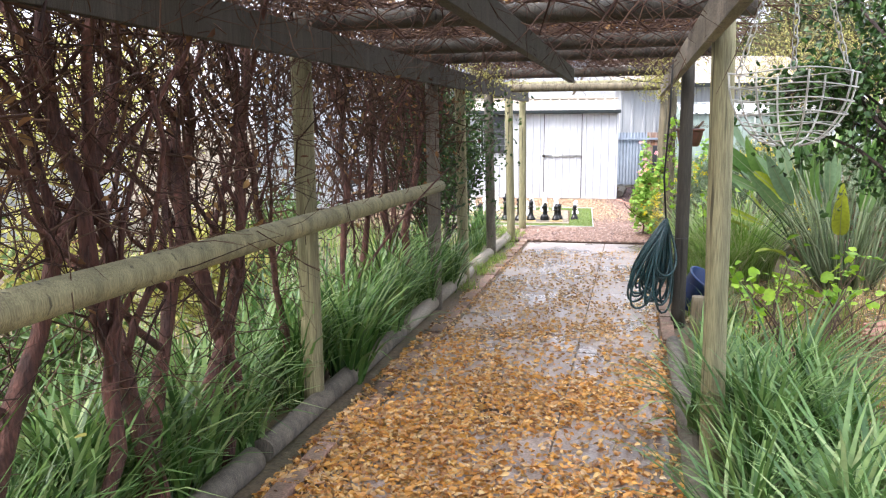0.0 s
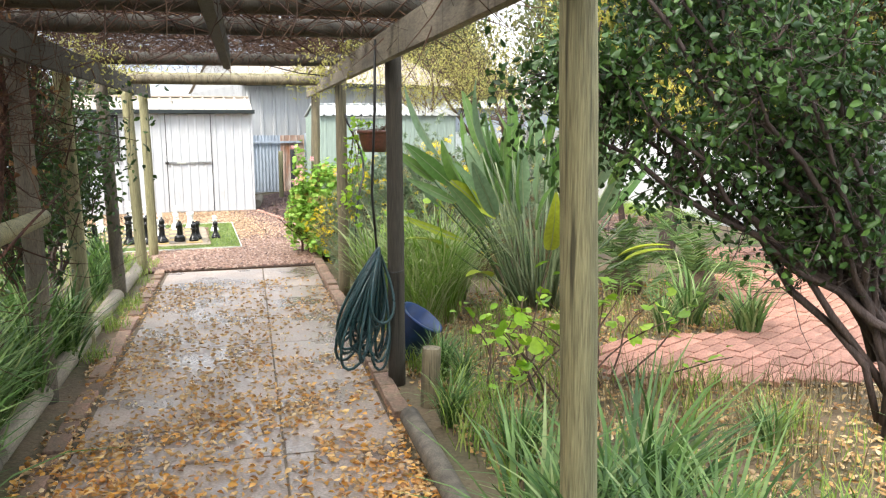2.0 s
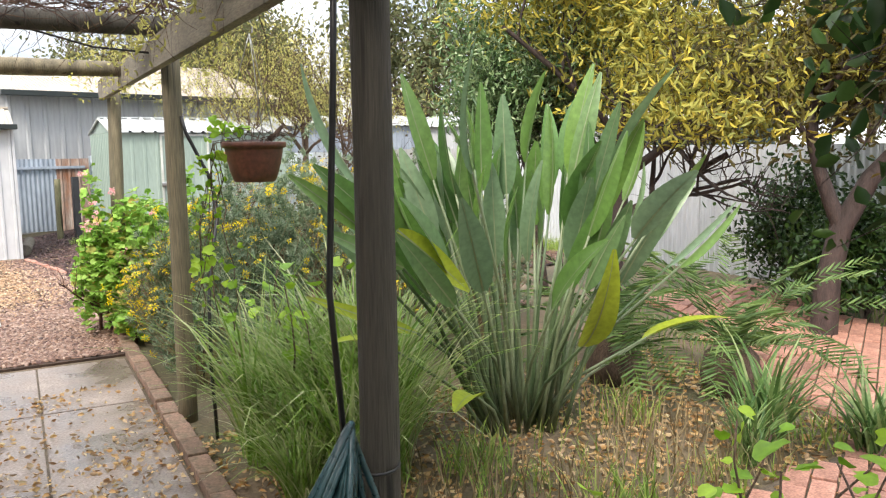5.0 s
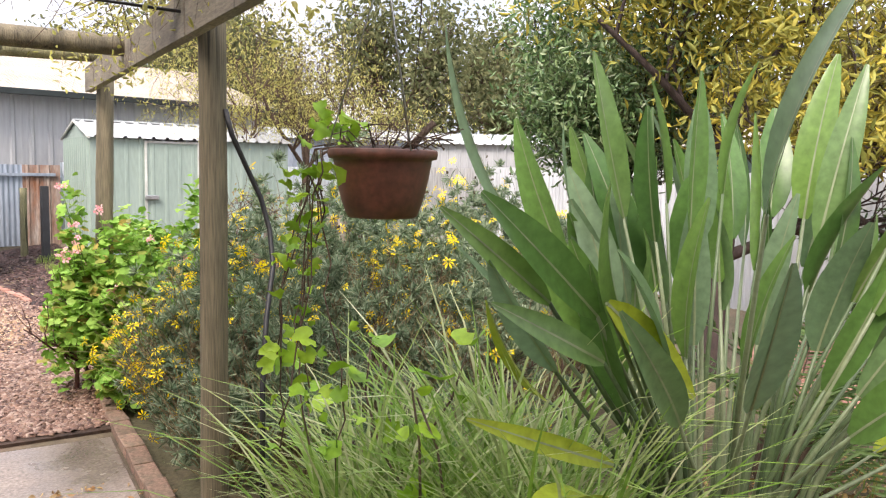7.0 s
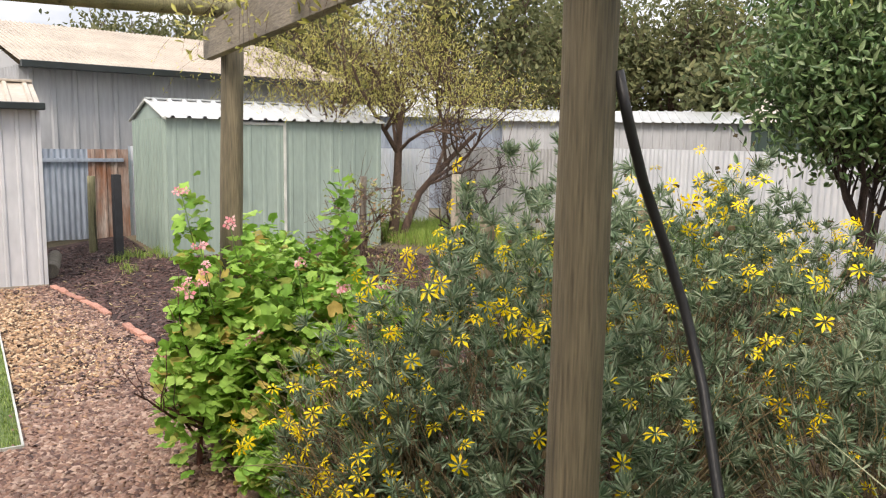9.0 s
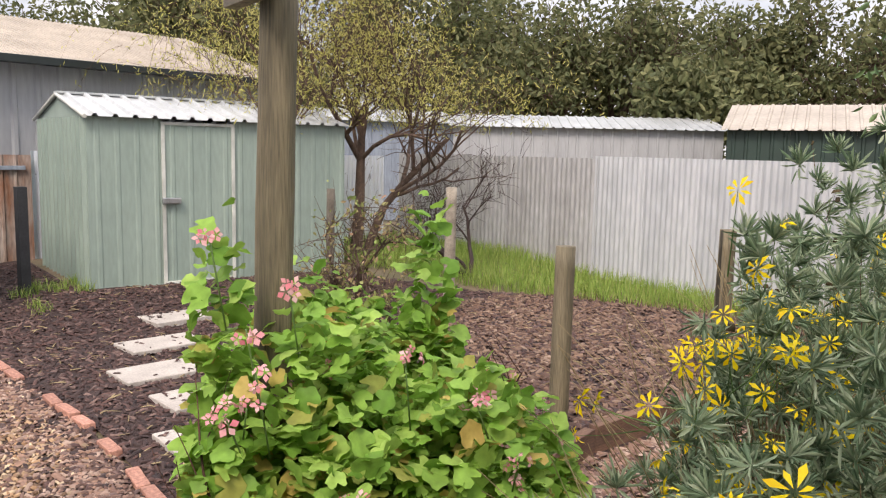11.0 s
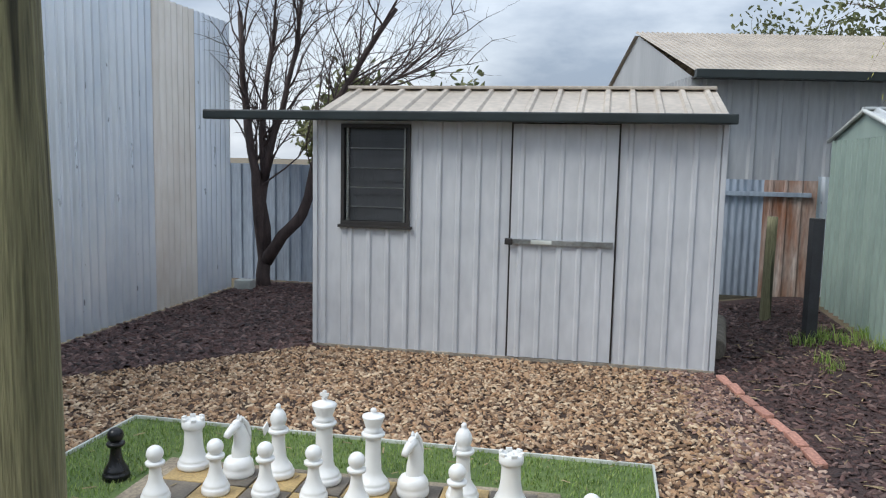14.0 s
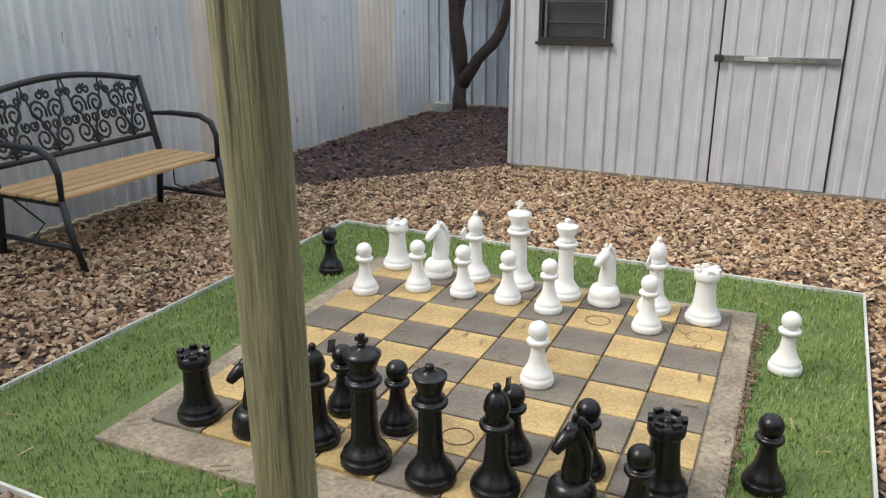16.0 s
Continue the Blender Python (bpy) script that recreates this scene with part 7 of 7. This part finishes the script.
tree("ivy_shrub", (-1.62, 9.1, 0), 1.1, 0.04, 45, M_bark_dark, M_dark_leaf, 5200, 0.05, "dark-leaved climber beside the pergola posts", "shrub", sigma=0.15, levels=3, spread=0.5, up=0.5, kids=(4, 6), first=0.1, width=0.55)
tree("ivy_shrub", (-1.55, 7.7, 0), 1.1, 0.04, 46, M_bark_dark, M_dark_leaf, 3600, 0.05, "dark-leaved climber beside the pergola posts", "shrub", sigma=0.15, levels=3, spread=0.5, up=0.5, kids=(4, 6), first=0.1, width=0.55)

for i, (x, y) in enumerate(((-2.6, 2.0), (-2.8, 3.6), (-2.5, 5.2), (-2.9, 6.6), (-3.3, 4.4), (-3.2, 8.2))):
    tree("garden_shrub", (x, y, 0), 0.55, 0.03, 600 + i, M_bark, M_mid_leaf if i % 2 else M_olive, 1800, 0.06, "loose leafy shrub behind the creeper", "shrub", sigma=0.14, levels=3, spread=0.6, first=0.1, width=0.45)

for i, (x, y) in enumerate(((6.5, 8.6), (6.9, 9.7), (6.2, 7.6))):
    tree("garden_shrub", (x, y, 0), 0.75, 0.03, 640 + i, M_bark_dark, M_dark_leaf, 3600, 0.07, "dark leafy shrub in front of the white fence", "shrub", sigma=0.17, levels=3, spread=0.6, first=0.05, width=0.45)

# rose stub by the stones
tree("rose_bush", (2.99, 14.8, 0), 0.72, 0.05, 31, M_bark, M_rose, 900, 0.04, "pruned woody rose bush with few leaves", "shrub", sigma=0.06, levels=3, spread=0.62, up=0.25, first=0.05, kids=(5, 6), twigs=170, width=0.5)

# near dark bush, glossy tree, golden tree, bare tree, drooping tree
def build_dark_bush():
    root = Vector((2.95, 4.95, 0))
    b = empty("dark_leaved_bush", tuple(root), "dense dark glossy-leaved bush arching over the garden", "shrub")
    q = random.Random(14)
    pts_all = []
    for k in range(26):
        a, e = q.uniform(0, 6.283), q.uniform(-0.5, 1.3)
        r = q.uniform(0.6, 1.0)
        end = Vector((2.15 + 1.0 * r * math.cos(a) * math.cos(e), 5.35 + 0.75 * r * math.sin(a) * math.cos(e), 1.95 + 1.0 * r * math.sin(e)))
        p0 = root + Vector((q.uniform(-0.08, 0.08), q.uniform(-0.08, 0.08), q.uniform(0.1, 0.6)))
        c = Vector((root.x * 0.55 + end.x * 0.45, root.y * 0.55 + end.y * 0.45, 0.45 + 0.35 * end.z))
        pts = []
        for t in np.linspace(0, 1, 9):
            p = p0 * (1 - t) ** 2 + c * 2 * t * (1 - t) + end * t * t
            pts.append(p + Vector((q.gauss(0, 0.025), q.gauss(0, 0.025), q.gauss(0, 0.025))))
        bm = bmesh.new()
        tube(bm, [p - root for p in pts], [0.024 * (1 - 0.085 * i) * q.uniform(0.8, 1.2) for i in range(9)], 6)
        part("limb", bm, M_bark_dark, b)
        pts_all += [tuple(p) for p in pts[3:]] + [tuple(end)] * 3
    part("trunk", tube(bmesh.new(), [(0, 0, -0.05), (0.01, 0, 0.3), (-0.05, 0.03, 0.7)], [0.075, 0.065, 0.05], 10), M_bark_dark, b)
    P = np.array(pts_all)
    s = P[nrg.integers(0, len(P), 1400)]
    L = wander(s, rand_dirs(len(s), 0.25), 0.2 + 0.3 * nrg.random(len(s)), 5, 0.4)
    off = np.array(root)
    part("twigs", twigs_mesh("twigs", L - off, 0.0035, M_bark_dark), None, b)["kind"] = "stuff"
    c = np.repeat(L[:, 1:].reshape(-1, 3), 3, 0)
    c = c + 0.035 * nrg.normal(size=c.shape)
    c = c[c[:, 2] > 0.72 + 0.45 * nrg.random(len(c))]
    part("crown", leaves_mesh("crown", c - off, 0.046, 0.029, M_dark_leaf, up=0.5), None, b)


build_dark_bush()
tree("glossy_tree", (5.0, 11.15, 0), 1.42, 0.05, 61, M_bark_dark, M_glossy, 13000, 0.066, "small evergreen tree with glossy clustered leaves", "tree", sigma=0.15, levels=3, spread=0.52, kids=(6, 8), first=0.5, zmin=1.3, width=0.36, up=0.4)
tree("golden_tree", (5.0, 10.2, 0), 2.2, 0.11, 66, M_bark_dark, M_gold, 24000, 0.085, "autumn tree with golden-green feathery leaves", "tree", sigma=0.2, levels=4, spread=0.62, kids=(4, 5), first=0.4, zmin=1.5, width=0.26, leaf_up=-0.3)
tree("bronze_tree", (5.7, 8.5, 0), 2.2, 0.11, 69, M_bark_dark, M_bronze, 23000, 0.085, "dark-stemmed autumn tree with bronze-olive leaves", "tree", sigma=0.2, levels=4, spread=0.6, kids=(4, 5), first=0.35, zmin=1.15, width=0.26, leaf_up=-0.3)


def build_bare(root, stems, label, twigs, height):
    t = empty("bare_tree", root, label, "tree")
    tips = []
    for k, (lx, ly, r, sd) in enumerate(stems):
        bm, tp = branching((root[0] + 0.06 * lx, root[1], root[2] - 0.05), height, r, sd, 3, 0.52, (4, 5), (lx, ly), 0.28, 0.3, 0.15)
        bmesh.ops.translate(bm, verts=bm.verts, vec=-Vector(root))
        part("trunk", bm, M_bark_dark, t)
        tips += tp
    s = cloud(tips, twigs, 0.03) - np.array(root)
    part("twigs", twigs_mesh("twigs", wander(s, rand_dirs(len(s), 0.35), 0.35 * height, 4, 0.3), 0.0045, M_bark_dark), None, t)["kind"] = "stuff"


def build_stemmed(root, stems, label):
    """A leafless tree with several bent stems, each given by a few x, z points beside its foot."""
    t = empty("bare_tree", root, label, "tree")
    heads, ways = [], []
    for k, (r, line) in enumerate(stems):
        pts = [Vector((x, 0.05 * math.sin(2.3 * i + k), z)) for i, (x, z) in enumerate(line)]
        fine = []
        for a, b in zip(pts, pts[1:]):
            fine += [a.lerp(b, f) + Vector((rng.gauss(0, 0.012), rng.gauss(0, 0.02), 0)) for f in (0, 0.33, 0.67)]
        fine.append(pts[-1])
        part("trunk", tube(bmesh.new(), fine, [r * (1 - 0.72 * i / len(fine)) * rng.uniform(0.93, 1.07) for i in range(len(fine))], 9), M_bark_dark, t)
        for a, b in zip(fine, fine[1:]):
            if b.z > 1.3:
                for _ in range(2):
                    heads.append(tuple(a.lerp(b, rng.random())))
                    ways.append(((b - a).normalized() + Vector((rng.gauss(0.25, 0.6), rng.gauss(-0.1, 0.6), 0.35))).normalized())
    limbs = wander(heads, ways, 0.5 + 0.8 * nrg.random(len(heads)), 7, 0.28, -0.03)
    part("limbs", twigs_mesh("limbs", limbs, 0.013, M_bark_dark, 6), None, t)["kind"] = "stuff"
    k = np.repeat(np.arange(len(limbs)), 6)
    s = limbs[k, nrg.integers(1, 7, len(k))]
    d = limbs[k, -1] - limbs[k, 0]
    d = d / np.linalg.norm(d, axis=1, keepdims=True) + 0.8 * rand_dirs(len(k), 0.25)
    twig = wander(s, d / np.linalg.norm(d, axis=1, keepdims=True), 0.25 + 0.5 * nrg.random(len(k)), 6, 0.28)
    part("twigs", twigs_mesh("twigs", twig, 0.0058, M_bark_dark, 4), None, t)["kind"] = "stuff"
    k = np.repeat(np.arange(len(twig)), 3)
    d = rand_dirs(len(k), 0.3) + (twig[k, -1] - twig[k, 0])
    fine = wander(twig[k, nrg.integers(1, 6, len(k))], d / np.linalg.norm(d, axis=1, keepdims=True), 0.10 + 0.2 * nrg.random(len(k)), 4, 0.3)
    part("twigs", twigs_mesh("twigs", fine, 0.003, M_bark_dark, 3), None, t)["kind"] = "stuff"


build_stemmed((-4.16, 20.08, 0), ((0.085, ((0.0, -0.05), (-0.02, 0.5), (-0.08, 1.35), (-0.22, 2.1), (-0.28, 3.2))),
                                  (0.06, ((0.03, 0.42), (0.0, 1.3), (0.02, 2.1), (0.16, 3.1))),
                                  (0.08, ((0.02, 0.30), (0.26, 0.62), (0.48, 0.88), (0.64, 1.45), (0.84, 2.0), (1.08, 2.5), (1.6, 3.2))),
                                  (0.045, ((0.0, 1.2), (0.26, 2.1), (0.42, 2.9), (0.5, 3.5))),
                                  (0.022, ((0.84, 2.0), (1.3, 2.3), (1.75, 2.5)))), "leafless tree with several dark wet stems")
build_bare((6.1, 17.15, 0.15), ((0.1, 0.1, 0.03, 91), (-0.4, 0.0, 0.025, 92), (-1.6, -0.2, 0.035, 93)), "small leafless shrub leaning beside the fence", 160, 0.85)


def build_droop():
    root = (5.35, 18.6, 0.1)
    t = empty("pepper_tree", root, "weeping tree with fine olive-yellow drooping foliage", "tree")
    off = np.array(root)
    tips = []
    for k, (dx, lx, ly, r) in enumerate(((-0.12, -0.35, -0.1, 0.07), (0.0, 0.1, 0.2, 0.085), (0.14, 0.5, -0.15, 0.065))):
        bm, tp = branching((root[0] + dx, root[1], 0.05), 2.1, r, 83 + k, 3, 0.62, (4, 5), (lx, ly), 0.3, 0.35, 0.16)
        bmesh.ops.translate(bm, verts=bm.verts, vec=-Vector(root))
        part("trunk", bm, M_bark, t)
        tips += tp
    s = cloud([x for x in tips if x[0].z > 2.0], 1500, 0.34)
    L = wander(s, rand_dirs(len(s), 0.2), 0.35 + 0.7 * nrg.random(len(s)), 6, 0.3, 0.32)
    L = L[L[:, -1, 2] > 1.75]
    part("weeping_growth", twigs_mesh("weeping_growth", L - off, 0.003, M_twig), None, t)["kind"] = "stuff"
    c = np.repeat(L[:, 1:].reshape(-1, 3), 2, 0)
    c = c + 0.03 * nrg.normal(size=c.shape)
    part("crown", leaves_mesh("crown", c - off, 0.06, 0.012, M_olive, up=-0.9), None, t)


build_droop()

# distance: gum trees and far sheds
def far_tree(x, y, h, r, seed, mat, n=5200):
    t = tree("gum_tree", (x, y, 0), h * 0.42, 0.22, seed, M_bark, mat, n, 0.20, "tall grey-green gum tree beyond the fence", "tree", sigma=r * 0.15, levels=3, spread=0.6, kids=(5, 7), first=0.4, zmin=h * 0.12, width=0.5)
    t["group"] = "far gum trees"


for i, (x, y, h) in enumerate(((8.0, 31, 8.5), (13, 29, 8.0), (17, 27, 7.5), (21, 23, 7.5), (11, 36, 10), (20, 32, 9.5), (26, 20, 7.5), (25, 28, 9), (6.5, 40, 9.0), (9.3, 27, 4.5), (6.6, 26.5, 4.0), (30, 14, 8), (-9, 36, 4.2), (-3.5, 33, 3.6), (-5.2, 27, 4.4), (-3.6, 28, 4.0), (15.5, 21, 5.0), (27, 8, 8), (24, 2, 8), (19.4, 26, 8.5), (22.5, 20.5, 8.0))):
    far_tree(x, y, h, h * 0.3, 500 + i, M_far, 6500 if y > 19 and 5 < x < 22 else 3000)
for i, (x, y, h) in enumerate(((-5.2, 3.0, 4.0), (-6.2, 6.5, 4.5), (-5.5, 0.0, 4.2), (-6.8, 10.0, 4.0))):
    tree("garden_tree", (x, y, 0), h * 0.42, 0.08, 540 + i, M_bark, M_olive, 4200, 0.09, "leafy garden tree behind the creeper", "tree", sigma=0.3, levels=3, spread=0.6, kids=(4, 5), first=0.3, zmin=0.7)


def far_shed(x0, y0, x1, y1, depth, h, hr, mat, label, roof=M_roof_pale):
    m = along((x0, y0), (x1, y1))
    s = new("far_shed")
    s.matrix_world = m
    tagged(s, label, "shed")
    L = math.dist((x0, y0), (x1, y1))
    W = lambda x, y, z=0: m @ Vector((x, y, z))
    clad(s, "wall_sheet", W(0, 0), W(L, 0), h, mat, 0.2, 0.02, "rib", 0.9)
    clad(s, "wall_sheet", W(L, 0), W(L, depth), h, mat, 0.2, 0.02, "rib", 0.9)
    clad(s, "wall_sheet", W(0, depth), W(0, 0), h, mat, 0.2, 0.02, "rib", 0.9)
    for x in (0, L - 0.006):
        gable(s, "gable", x, 0, depth, h, hr, mat)
    roof_slope(s, "roof", W(-0.1, -0.15, h), W(L + 0.1, -0.15, h), W(L + 0.1, depth / 2, hr), W(-0.1, depth / 2, hr), roof, 0.2, 0.02)
    roof_slope(s, "roof", W(L + 0.1, depth + 0.15, h), W(-0.1, depth + 0.15, h), W(-0.1, depth / 2, hr), W(L + 0.1, depth / 2, hr), roof, 0.2, 0.02)


far_shed(10.2, 22.6, 14.2, 19.0, 3.0, 2.05, 2.35, M_grey_big, "low pale grey shed beyond the fence")
far_shed(6.4, 24.2, 10.5, 22.75, 3.0, 2.1, 2.4, M_zinc_blue, "dark grey shed beyond the fence")
far_shed(12.1, 17.6, 13.4, 15.0, 3.0, 2.0, 2.5, M_dark_green, "dark green shed with a faded tan roof", M_roof_tan)
